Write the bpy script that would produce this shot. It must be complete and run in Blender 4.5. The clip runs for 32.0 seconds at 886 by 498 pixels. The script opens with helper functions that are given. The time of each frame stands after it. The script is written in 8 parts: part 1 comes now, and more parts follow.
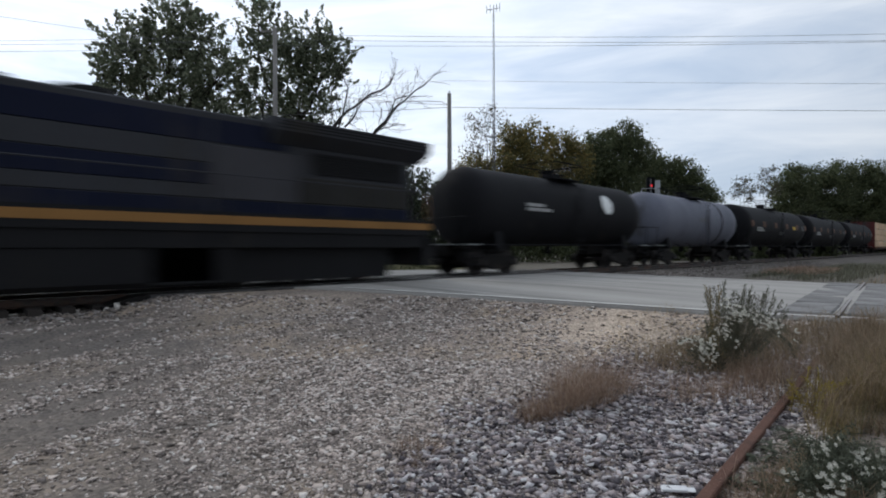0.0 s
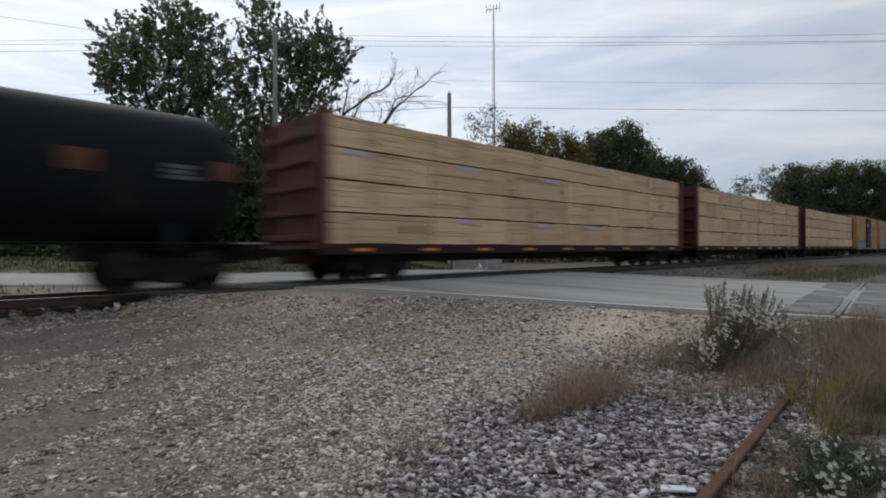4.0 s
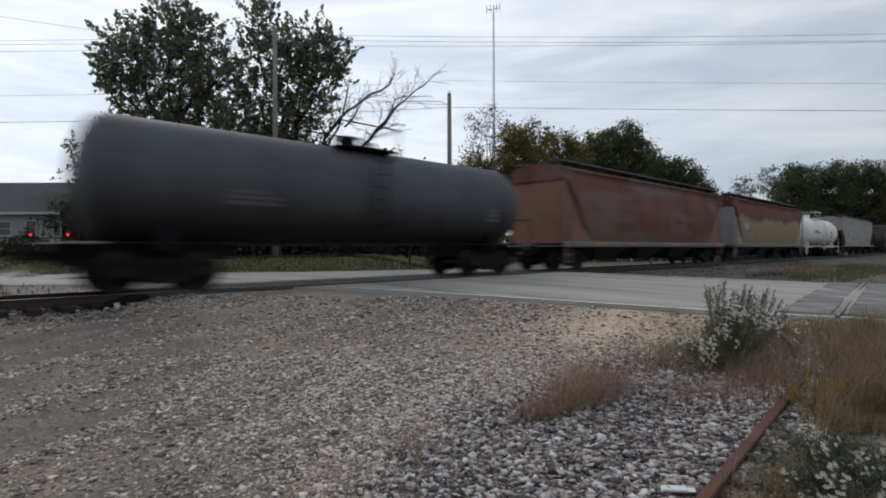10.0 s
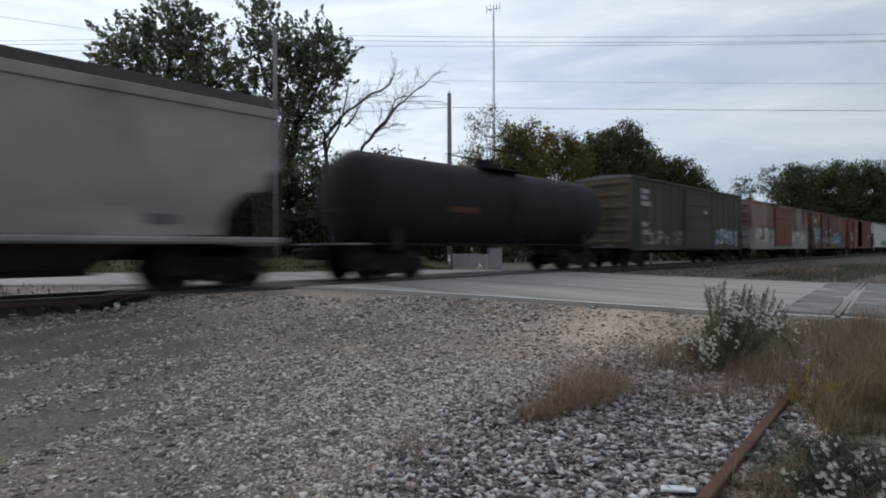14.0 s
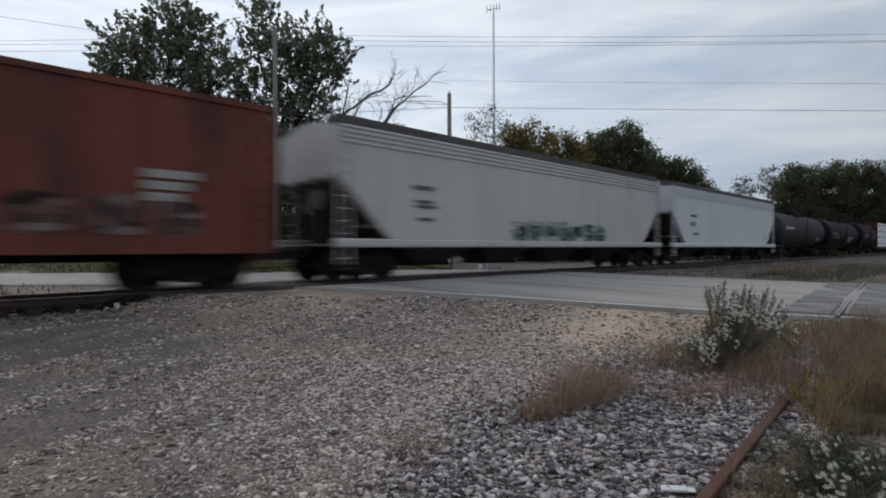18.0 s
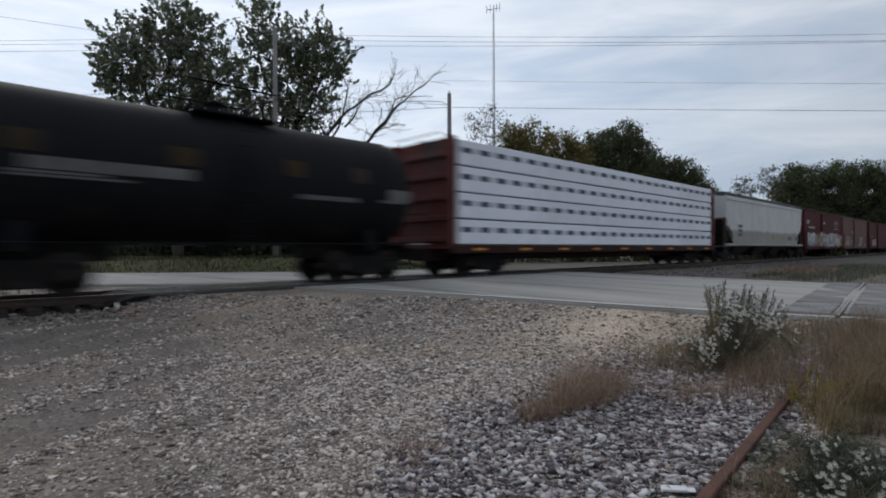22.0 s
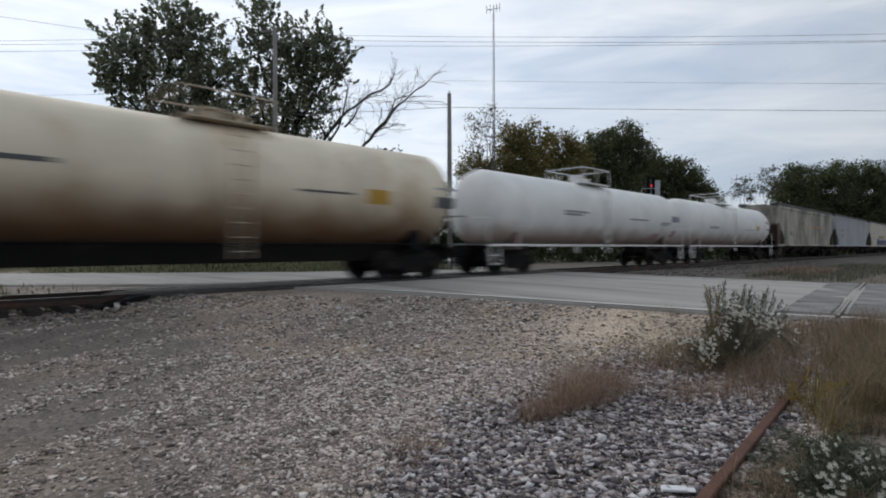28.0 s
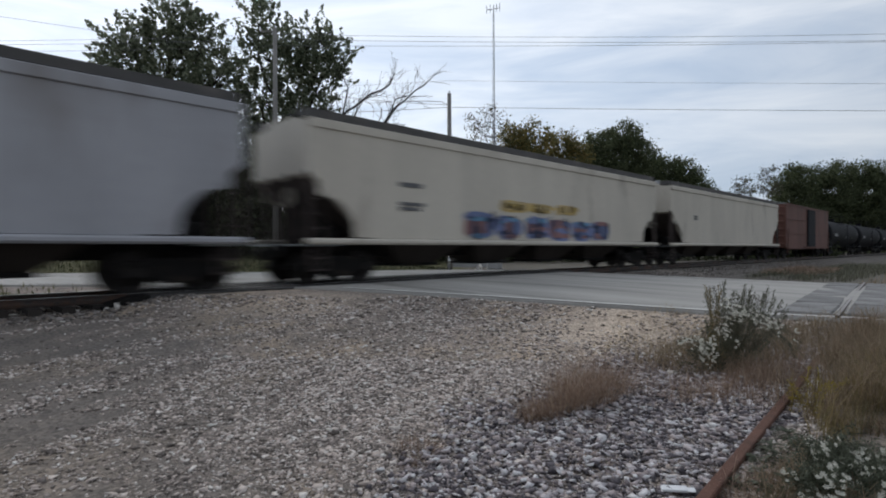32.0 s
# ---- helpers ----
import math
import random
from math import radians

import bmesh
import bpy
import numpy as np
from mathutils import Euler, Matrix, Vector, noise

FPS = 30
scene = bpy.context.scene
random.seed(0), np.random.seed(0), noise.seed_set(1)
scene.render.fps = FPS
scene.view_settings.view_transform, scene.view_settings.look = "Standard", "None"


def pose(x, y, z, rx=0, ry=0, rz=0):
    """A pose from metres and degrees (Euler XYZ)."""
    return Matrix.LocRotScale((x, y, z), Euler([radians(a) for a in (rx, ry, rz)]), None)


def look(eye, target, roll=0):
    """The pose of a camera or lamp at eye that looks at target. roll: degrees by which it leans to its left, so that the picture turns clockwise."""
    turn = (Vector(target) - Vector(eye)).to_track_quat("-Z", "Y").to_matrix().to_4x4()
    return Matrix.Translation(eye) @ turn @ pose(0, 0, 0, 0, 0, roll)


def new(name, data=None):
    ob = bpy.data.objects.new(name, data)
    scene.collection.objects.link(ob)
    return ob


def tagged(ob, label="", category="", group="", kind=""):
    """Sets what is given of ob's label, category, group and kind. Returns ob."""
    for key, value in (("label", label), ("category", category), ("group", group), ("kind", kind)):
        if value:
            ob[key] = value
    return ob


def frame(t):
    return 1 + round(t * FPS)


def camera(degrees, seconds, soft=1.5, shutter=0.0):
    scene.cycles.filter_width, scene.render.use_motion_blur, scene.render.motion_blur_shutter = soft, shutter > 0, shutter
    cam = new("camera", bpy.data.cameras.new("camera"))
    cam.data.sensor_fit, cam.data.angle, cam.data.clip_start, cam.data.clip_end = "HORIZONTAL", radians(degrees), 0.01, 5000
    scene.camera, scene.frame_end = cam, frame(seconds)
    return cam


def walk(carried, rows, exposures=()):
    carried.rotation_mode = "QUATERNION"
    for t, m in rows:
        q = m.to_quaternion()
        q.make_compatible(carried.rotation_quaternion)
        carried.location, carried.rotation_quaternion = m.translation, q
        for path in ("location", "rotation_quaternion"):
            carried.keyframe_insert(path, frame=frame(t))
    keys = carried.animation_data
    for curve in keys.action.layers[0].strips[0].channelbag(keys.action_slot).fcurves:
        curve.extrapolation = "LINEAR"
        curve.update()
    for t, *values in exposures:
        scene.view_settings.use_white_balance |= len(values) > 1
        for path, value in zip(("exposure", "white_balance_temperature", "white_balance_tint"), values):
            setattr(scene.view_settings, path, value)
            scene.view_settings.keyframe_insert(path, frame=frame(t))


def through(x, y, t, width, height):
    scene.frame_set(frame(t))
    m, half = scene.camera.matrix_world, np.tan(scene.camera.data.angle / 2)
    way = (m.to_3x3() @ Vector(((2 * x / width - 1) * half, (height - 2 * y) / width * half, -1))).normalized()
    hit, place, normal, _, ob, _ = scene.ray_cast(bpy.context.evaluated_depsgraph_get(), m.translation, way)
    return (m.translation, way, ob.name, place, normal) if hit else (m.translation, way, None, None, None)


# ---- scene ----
# World: x along the track, y across it away from the viewer, z = 0 on top of the rails.
HEADING = 44.19
EYE = Vector((0, 0, 0.967))
AHEAD = Vector((math.sin(radians(HEADING)), math.cos(radians(HEADING)), 0))
ASIDE = Vector((math.cos(radians(HEADING)), -math.sin(radians(HEADING)), 0))
SECONDS = 32.0
cam = camera(78.7, SECONDS, soft=1.9, shutter=0.68)
STAND = look(EYE, EYE + AHEAD * 10, -0.195)
LIGHTING = [(0, 0.20, 6310, 10), (1, 0.07, 6430, 10), (2, 0.10, 6740, 10), (3, 0.05, 6670, 10), (6, 0.04, 6370, 10), (7, 0.10, 6600, 10), (8, 0.08, 6530, 10),
            (9, 0.01, 6480, 10), (10, 0.05, 6630, 10), (11, 0.03, 6340, 10), (12, -0.05, 6440, 10), (13, 0.05, 6380, 10), (14, 0.03, 6340, 10), (17, -0.12, 6110, 10),
            (18, -0.11, 6450, 10), (19, 0.01, 6320, 10), (20, 0.10, 6700, 10), (21, -0.01, 6330, 10), (22, -0.08, 6310, 10), (23, 0.07, 6180, 10), (24, 0.22, 6800, 10), (25, 0.08, 6730, 10), (28, 0.04, 6490, 10), (29, 0.18, 6400, 10), (30, 0.23, 6290, 10), (31, 0.13, 6240, 10), (32, 0.08, 6340, 10)]
walk(cam, [(0, STAND), (SECONDS, STAND)], exposures=LIGHTING)

TRACK_Y = 14.19      # centre line of the main track
GAUGE = 0.7175       # half the gauge


def spot(depth, side, z=0.0):
    """A place that far ahead of and beside the viewpoint."""
    p = AHEAD * depth + ASIDE * side
    return Vector((p.x, p.y, z))


# ---- light ----
SUN_FROM = Vector((0.15, 0.78, 0.62)).normalized()
world = bpy.data.worlds.new("overcast")
scene.world = world
world.use_nodes = True
wn, wl = world.node_tree.nodes, world.node_tree.links
wn.clear()
w_out = wn.new("ShaderNodeOutputWorld")
w_bg = wn.new("ShaderNodeBackground")
w_sky = wn.new("ShaderNodeTexSky")
w_sky.sky_type = "NISHITA"
w_sky.sun_disc = False
w_sky.sun_elevation = math.asin(SUN_FROM.z)
w_sky.sun_rotation = math.atan2(SUN_FROM.x, SUN_FROM.y)
w_dim = wn.new("ShaderNodeVectorMath")
w_dim.operation = "SCALE"
w_dim.inputs["Scale"].default_value = 0.10
w_co = wn.new("ShaderNodeTexCoord")
w_map = wn.new("ShaderNodeMapping")
w_map.inputs["Scale"].default_value = (1.1, 1.1, 7.0)
w_map.inputs["Rotation"].default_value = (0.10, 0.05, 0.4)
w_n1 = wn.new("ShaderNodeTexNoise")
w_n1.inputs["Scale"].default_value = 2.3
w_n1.inputs["Detail"].default_value = 7
w_n1.inputs["Roughness"].default_value = 0.58
w_n1.inputs["Distortion"].default_value = 0.5
w_ramp = wn.new("ShaderNodeValToRGB")
w_ramp.color_ramp.elements[0].position = 0.30
w_ramp.color_ramp.elements[0].color = (0.50, 0.585, 0.705, 1)
w_ramp.color_ramp.elements[1].position = 0.66
w_ramp.color_ramp.elements[1].color = (0.80, 0.84, 0.89, 1)
w_mix = wn.new("ShaderNodeMix")
w_mix.data_type = "RGBA"
w_mix.inputs["Factor"].default_value = 0.86
wl.new(w_co.outputs["Generated"], w_map.inputs["Vector"])
wl.new(w_map.outputs["Vector"], w_n1.inputs["Vector"])
wl.new(w_n1.outputs["Fac"], w_ramp.inputs["Fac"])
wl.new(w_sky.outputs["Color"], w_dim.inputs[0])
wl.new(w_dim.outputs["Vector"], w_mix.inputs["A"])
wl.new(w_ramp.outputs["Color"], w_mix.inputs["B"])
# the cloud is thinner, and so brighter, towards the hidden sun
w_dot = wn.new("ShaderNodeVectorMath")
w_dot.operation = "DOT_PRODUCT"
w_dot.inputs[1].default_value = SUN_FROM
wl.new(w_co.outputs["Generated"], w_dot.inputs[0])
w_glow = wn.new("ShaderNodeMapRange")
w_glow.inputs["From Min"].default_value, w_glow.inputs["From Max"].default_value = 0.34, 0.95
w_glow.inputs["To Min"].default_value, w_glow.inputs["To Max"].default_value = 0.84, 1.26
wl.new(w_dot.outputs["Value"], w_glow.inputs["Value"])
w_lit = wn.new("ShaderNodeVectorMath")
w_lit.operation = "SCALE"
wl.new(w_mix.outputs["Result"], w_lit.inputs[0])
wl.new(w_glow.outputs["Result"], w_lit.inputs["Scale"])
wl.new(w_lit.outputs["Vector"], w_bg.inputs["Color"])
w_bg.inputs["Strength"].default_value = 1.0
wl.new(w_bg.outputs["Background"], w_out.inputs["Surface"])

sun_data = bpy.data.lights.new("sun", "SUN")
sun_data.energy, sun_data.angle, sun_data.color = 0.9, radians(25), (1.0, 0.96, 0.9)
sun = new("sun", sun_data)
sun.matrix_world = look(SUN_FROM * 40, (0, 0, 0))

# ---- materials ----
MATS = {}


def surface(name, color, rough=0.7, metal=0.0, spread=0.25, scale=1.5, grain=18.0, bump=0.15,
            second=None, cover=0.0, streak=(1, 1, 1), island=0.0, random=0.0, spec=0.4):
    """A weathered surface: base colour varied at two scales, with a second colour (rust, dust, dirt) over part of it."""
    if name in MATS:
        return MATS[name]
    m = bpy.data.materials.new(name)
    m.use_nodes = True
    n, l = m.node_tree.nodes, m.node_tree.links
    b = n["Principled BSDF"]
    b.inputs["Roughness"].default_value = rough
    b.inputs["Metallic"].default_value = metal
    b.inputs["Specular IOR Level"].default_value = spec
    co = n.new("ShaderNodeTexCoord")
    mp = n.new("ShaderNodeMapping")
    mp.inputs["Scale"].default_value = streak
    l.new(co.outputs["Object"], mp.inputs["Vector"])
    big = n.new("ShaderNodeTexNoise")
    big.inputs["Scale"].default_value = scale
    big.inputs["Detail"].default_value = 5
    l.new(mp.outputs["Vector"], big.inputs["Vector"])
    fine = n.new("ShaderNodeTexNoise")
    fine.inputs["Scale"].default_value = grain
    fine.inputs["Detail"].default_value = 4
    l.new(mp.outputs["Vector"], fine.inputs["Vector"])
    add = n.new("ShaderNodeMath")
    add.operation = "MULTIPLY_ADD"
    add.inputs[1].default_value = 0.6
    l.new(fine.outputs["Fac"], add.inputs[0])
    l.new(big.outputs["Fac"], add.inputs[2])
    rng = n.new("ShaderNodeMapRange")
    rng.inputs["From Min"].default_value = 0.45
    rng.inputs["From Max"].default_value = 1.15
    rng.inputs["To Min"].default_value = 1 - spread
    rng.inputs["To Max"].default_value = 1 + spread
    l.new(add.outputs[0], rng.inputs["Value"])
    tone = rng.outputs["Result"]
    for source, amount in (("island", island), ("random", random)):
        if amount:
            if source == "island":
                src = n.new("ShaderNodeNewGeometry").outputs["Random Per Island"]
            else:
                src = n.new("ShaderNodeObjectInfo").outputs["Random"]
            r2 = n.new("ShaderNodeMapRange")
            r2.inputs["To Min"].default_value = 1 - amount
            r2.inputs["To Max"].default_value = 1 + amount
            l.new(src, r2.inputs["Value"])
            mul = n.new("ShaderNodeMath")
            mul.operation = "MULTIPLY"
            l.new(tone, mul.inputs[0])
            l.new(r2.outputs["Result"], mul.inputs[1])
            tone = mul.outputs[0]
    scl = n.new("ShaderNodeVectorMath")
    scl.operation = "SCALE"
    scl.inputs[0].default_value = color[:3]
    l.new(tone, scl.inputs["Scale"])
    col = scl.outputs["Vector"]
    if second:
        pat = n.new("ShaderNodeTexNoise")
        pat.inputs["Scale"].default_value = scale * 0.8
        pat.inputs["Detail"].default_value = 8
        pat.inputs["Roughness"].default_value = 0.65
        mp2 = n.new("ShaderNodeMapping")
        mp2.inputs["Location"].default_value = (3.1, 7.7, 1.3)
        mp2.inputs["Scale"].default_value = streak
        l.new(co.outputs["Object"], mp2.inputs["Vector"])
        l.new(mp2.outputs["Vector"], pat.inputs["Vector"])
        pr = n.new("ShaderNodeMapRange")
        pr.inputs["From Min"].default_value = 0.72 - cover * 0.5
        pr.inputs["From Max"].default_value = 0.86 - cover * 0.5
        l.new(pat.outputs["Fac"], pr.inputs["Value"])
        mx = n.new("ShaderNodeMix")
        mx.data_type = "RGBA"
        l.new(pr.outputs["Result"], mx.inputs["Factor"])
        l.new(col, mx.inputs["A"])
        mx.inputs["B"].default_value = (*second[:3], 1)
        col = mx.outputs["Result"]
    l.new(col, b.inputs["Base Color"])
    if bump:
        bp = n.new("ShaderNodeBump")
        bp.inputs["Strength"].default_value = bump
        bp.inputs["Distance"].default_value = 0.02
        l.new(fine.outputs["Fac"], bp.inputs["Height"])
        l.new(bp.outputs["Normal"], b.inputs["Normal"])
    MATS[name] = m
    return m


def glow(name, color, strength):
    m = bpy.data.materials.new(name)
    m.use_nodes = True
    b = m.node_tree.nodes["Principled BSDF"]
    b.inputs["Base Color"].default_value = (*color, 1)
    b.inputs["Emission Color"].default_value = (*color, 1)
    b.inputs["Emission Strength"].default_value = strength
    return m


RUST = (0.10, 0.045, 0.025)
GRIME = (0.035, 0.032, 0.03)
DUST = (0.30, 0.26, 0.21)
UP = (0.35, 0.35, 1)      # grime that runs down the sides


def paint(name, color, dirt=GRIME, cover=0.25, spread=0.22, rough=0.68):
    dull = 0.10 if max(color) < 0.08 else 0.25
    return surface(name, color, rough, 0, spread, 0.9, 14, 0.08, dirt, cover, (0.9, 0.9, 0.28), spec=dull)


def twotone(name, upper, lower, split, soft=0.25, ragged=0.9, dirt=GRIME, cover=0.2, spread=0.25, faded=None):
    """Paint whose upper and lower parts differ, by weathering or by shade put into the colour, along a ragged border at
    the height split.
    """
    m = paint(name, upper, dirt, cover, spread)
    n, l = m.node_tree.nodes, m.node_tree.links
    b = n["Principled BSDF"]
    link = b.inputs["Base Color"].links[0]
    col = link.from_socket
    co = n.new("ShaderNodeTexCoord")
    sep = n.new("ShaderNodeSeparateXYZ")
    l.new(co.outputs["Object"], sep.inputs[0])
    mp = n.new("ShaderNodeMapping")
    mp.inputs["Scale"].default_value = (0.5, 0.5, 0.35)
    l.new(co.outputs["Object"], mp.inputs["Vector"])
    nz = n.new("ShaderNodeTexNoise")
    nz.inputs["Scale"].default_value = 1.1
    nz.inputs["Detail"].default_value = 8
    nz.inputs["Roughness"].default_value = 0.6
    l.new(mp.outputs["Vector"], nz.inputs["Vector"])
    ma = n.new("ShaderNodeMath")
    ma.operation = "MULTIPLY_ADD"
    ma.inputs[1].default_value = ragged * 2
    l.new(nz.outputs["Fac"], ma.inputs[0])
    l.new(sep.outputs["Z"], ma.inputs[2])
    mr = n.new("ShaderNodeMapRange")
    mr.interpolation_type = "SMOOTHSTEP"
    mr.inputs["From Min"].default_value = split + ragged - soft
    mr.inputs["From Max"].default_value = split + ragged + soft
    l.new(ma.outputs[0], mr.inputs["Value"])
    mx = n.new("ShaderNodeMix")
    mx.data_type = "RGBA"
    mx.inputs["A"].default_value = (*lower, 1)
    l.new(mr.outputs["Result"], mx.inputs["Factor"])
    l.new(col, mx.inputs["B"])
    fine = n.new("ShaderNodeMix")
    fine.data_type = "RGBA"
    fine.blend_type = "MULTIPLY"
    fine.inputs["Factor"].default_value = 0.35
    gr = n.new("ShaderNodeTexNoise")
    gr.inputs["Scale"].default_value = 2.5
    gr.inputs["Detail"].default_value = 7
    l.new(mp.outputs["Vector"], gr.inputs["Vector"])
    l.new(mx.outputs["Result"], fine.inputs["A"])
    l.new(gr.outputs["Fac"], fine.inputs["B"])
    if faded:
        # bleached patches that run along the side
        m2 = n.new("ShaderNodeMapping")
        m2.inputs["Scale"].default_value = (0.16, 0.3, 0.75)
        l.new(co.outputs["Object"], m2.inputs["Vector"])
        n2 = n.new("ShaderNodeTexNoise")
        n2.inputs["Scale"].default_value = 1.6
        n2.inputs["Detail"].default_value = 6
        l.new(m2.outputs["Vector"], n2.inputs["Vector"])
        r2 = n.new("ShaderNodeMapRange")
        r2.inputs["From Min"].default_value, r2.inputs["From Max"].default_value = 0.46, 0.62
        r2.inputs["To Max"].default_value = 0.75
        l.new(n2.outputs["Fac"], r2.inputs["Value"])
        x2 = n.new("ShaderNodeMix")
        x2.data_type = "RGBA"
        x2.inputs["B"].default_value = (*faded, 1)
        l.new(r2.outputs["Result"], x2.inputs["Factor"])
        l.new(mx.outputs["Result"], x2.inputs["A"])
        l.new(x2.outputs["Result"], fine.inputs["A"])
    l.new(fine.outputs["Result"], b.inputs["Base Color"])
    return m


M_STEEL = surface("truck_steel", (0.010, 0.0092, 0.0088), 0.85, 0.0, 0.35, 3, 25, 0.2, (0.035, 0.026, 0.02), 0.3, spec=0.15)
M_WHEEL = surface("wheel_steel", (0.022, 0.019, 0.018), 0.7, 0.2, 0.3, 4, 25, 0.1, (0.05, 0.03, 0.02), 0.2, spec=0.2)
M_RAIL = surface("rail_steel", (0.035, 0.028, 0.025), 0.6, 0.3, 0.3, 2, 30, 0.15, (0.08, 0.04, 0.025), 0.5)
M_RAILTOP = surface("polished_rail_head", (0.42, 0.42, 0.42), 0.35, 0.9, 0.15, 2, 30, 0.03)
M_RUSTY = surface("rusty_rail", (0.105, 0.05, 0.034), 0.9, 0.1, 0.4, 4, 40, 0.4, (0.07, 0.035, 0.025), 0.4)
M_BLACK = paint("black_tank_paint", (0.009, 0.009, 0.0105), (0.03, 0.027, 0.024), 0.22, 0.3, 0.7)
M_WHITEBAR = paint("white_stencil", (0.30, 0.30, 0.295), GRIME, 0.1)
M_DARKBAR = paint("dark_stencil", (0.10, 0.10, 0.105), DUST, 0.1)
M_YELLOWBAR = paint("yellow_marking", (0.50, 0.32, 0.04), GRIME, 0.2)
M_ORANGEBAR = paint("faded_orange_panel", (0.085, 0.034, 0.017), GRIME, 0.3)
# roof walk: grime, and the shadow under the walk, put into one dark colour
M_WALK = surface("grimy_shaded_walk", (0.078, 0.074, 0.072), 0.75, 0.2, 0.35, 3, 20, 0.1, (0.15, 0.13, 0.115), 0.35)
M_GRATING = surface("galvanised_grating", (0.17, 0.18, 0.18), 0.55, 0.6, 0.25, 3, 20, 0.1)

# ---- mesh helpers ----


def box(bm, x0, x1, y0, y1, z0, z1):
    v = [bm.verts.new((x, y, z)) for x in (x0, x1) for y in (y0, y1) for z in (z0, z1)]
    for f in ((0, 1, 3, 2), (4, 6, 7, 5), (0, 4, 5, 1), (2, 3, 7, 6), (0, 2, 6, 4), (1, 5, 7, 3)):
        bm.faces.new([v[i] for i in f])
    return bm


def bevelled(bm, width=0.01):
    bmesh.ops.bevel(bm, geom=list(bm.edges), offset=width, segments=1, affect="EDGES", profile=0.7)
    return bm


def rod(bm, a, b, r0, r1=None, seg=8, caps=True):
    a, b = Vector(a), Vector(b)
    r1 = r0 if r1 is None else r1
    q = (b - a).to_track_quat("Z", "Y")
    rings = []
    for p, r in ((a, r0), (b, r1)):
        rings.append([bm.verts.new(p + q @ Vector((r * math.cos(2 * math.pi * k / seg), r * math.sin(2 * math.pi * k / seg), 0))) for k in range(seg)])
    for k in range(seg):
        f = bm.faces.new((rings[0][k], rings[0][(k + 1) % seg], rings[1][(k + 1) % seg], rings[1][k]))
        f.smooth = seg > 6
    if caps:
        bm.faces.new(rings[0][::-1])
        bm.faces.new(rings[1])
    return bm


def plate(bm, outline, y0, y1):
    """A polygon in x and z, extruded from y0 to y1."""
    a = [bm.verts.new((x, y0, z)) for x, z in outline]
    b = [bm.verts.new((x, y1, z)) for x, z in outline]
    bm.faces.new(a)
    bm.faces.new(b[::-1])
    n = len(a)
    for k in range(n):
        bm.faces.new((a[k], b[k], b[(k + 1) % n], a[(k + 1) % n]))
    return bm


def loft(bm, rings, smooth=False, caps=True, closed=True):
    vs = [[bm.verts.new(p) for p in r] for r in rings]
    n = len(vs[0])
    for a, b in zip(vs, vs[1:]):
        for k in range(n if closed else n - 1):
            f = bm.faces.new((a[k], a[(k + 1) % n], b[(k + 1) % n], b[k]))
            f.smooth = smooth
    if caps:
        bm.faces.new(vs[0][::-1])
        bm.faces.new(vs[-1])
    return bm


def mesh_from(name, bm):
    bmesh.ops.recalc_face_normals(bm, faces=list(bm.faces))
    me = bpy.data.meshes.new(name)
    bm.to_mesh(me)
    bm.free()
    return me


def part(name, bm, material, parent, label="", at=None):
    """Links a bmesh, or a shared mesh, as one mesh object under a thing or part."""
    me = bm if isinstance(bm, bpy.types.Mesh) else mesh_from(name, bm)
    if not me.materials:
        me.materials.append(material)
    ob = new(name, me)
    if me.materials[0] != material:
        ob.material_slots[0].link = "OBJECT"
        ob.material_slots[0].material = material
    if parent is not None:
        ob.parent = parent
    if at is not None:
        ob.matrix_basis = at if isinstance(at, Matrix) else Matrix.Translation(at)
    return tagged(ob, label)


def boxes(*specs):
    bm = bmesh.new()
    for s in specs:
        box(bm, *s)
    return bm


SHARED = {}


def shared(key, build):
    if key not in SHARED:
        SHARED[key] = mesh_from(key, build())
    return SHARED[key]


def thing(name, label, category, group="", kind=""):
    return tagged(new(name), label, category, group, kind)


def from_lists(name, verts, faces, material):
    me = bpy.data.meshes.new(name)
    me.from_pydata(verts, [], faces)
    me.materials.append(material)
    return me
# ---- ground, road and tracks ----
ROAD_LEFT = ((26, -70), (13.6, -12), (11.3, 0), (10.06, 4.13), (8.93, 7.84), (7.4, 12), (5.6, 15.5), (3.84, 18.2), (1.85, 21.8), (-3, 28), (-16, 41), (-70, 92))
ROAD_RIGHT = ((37, -68), (24.2, -12), (21.9, 0), (21.29, 2.4), (20.6, 6.5), (19.7, 11), (19.4, 16), (18.4, 20.8), (15.5, 24.2), (11.4, 27.8), (-4, 44.5), (-60, 100))


def road_z(y):
    """Height of the carriageway: level with the rails at the crossing, falling away on both sides."""
    d = abs(y - TRACK_Y)
    return -0.012 - 0.19 * min(1, max(0, (d - 2.2) / 9)) - 0.1 * min(1, max(0, (d - 12) / 20))


def along(line, k, n):
    """The k-th of n even steps along a polyline."""
    t = k / n * (len(line) - 1)
    i = min(int(t), len(line) - 2)
    a, b = Vector(line[i]), Vector(line[i + 1])
    return a.lerp(b, t - i)


def edge_x(line, y):
    for (xa, ya), (xb, yb) in zip(line, line[1:]):
        if ya <= y <= yb:
            return xa + (xb - xa) * (y - ya) / (yb - ya)
    return line[0][0] if y < line[0][1] else line[-1][0]


def step(a, b, v):
    t = min(1, max(0, (v - a) / (b - a)))
    return t * t * (3 - 2 * t)


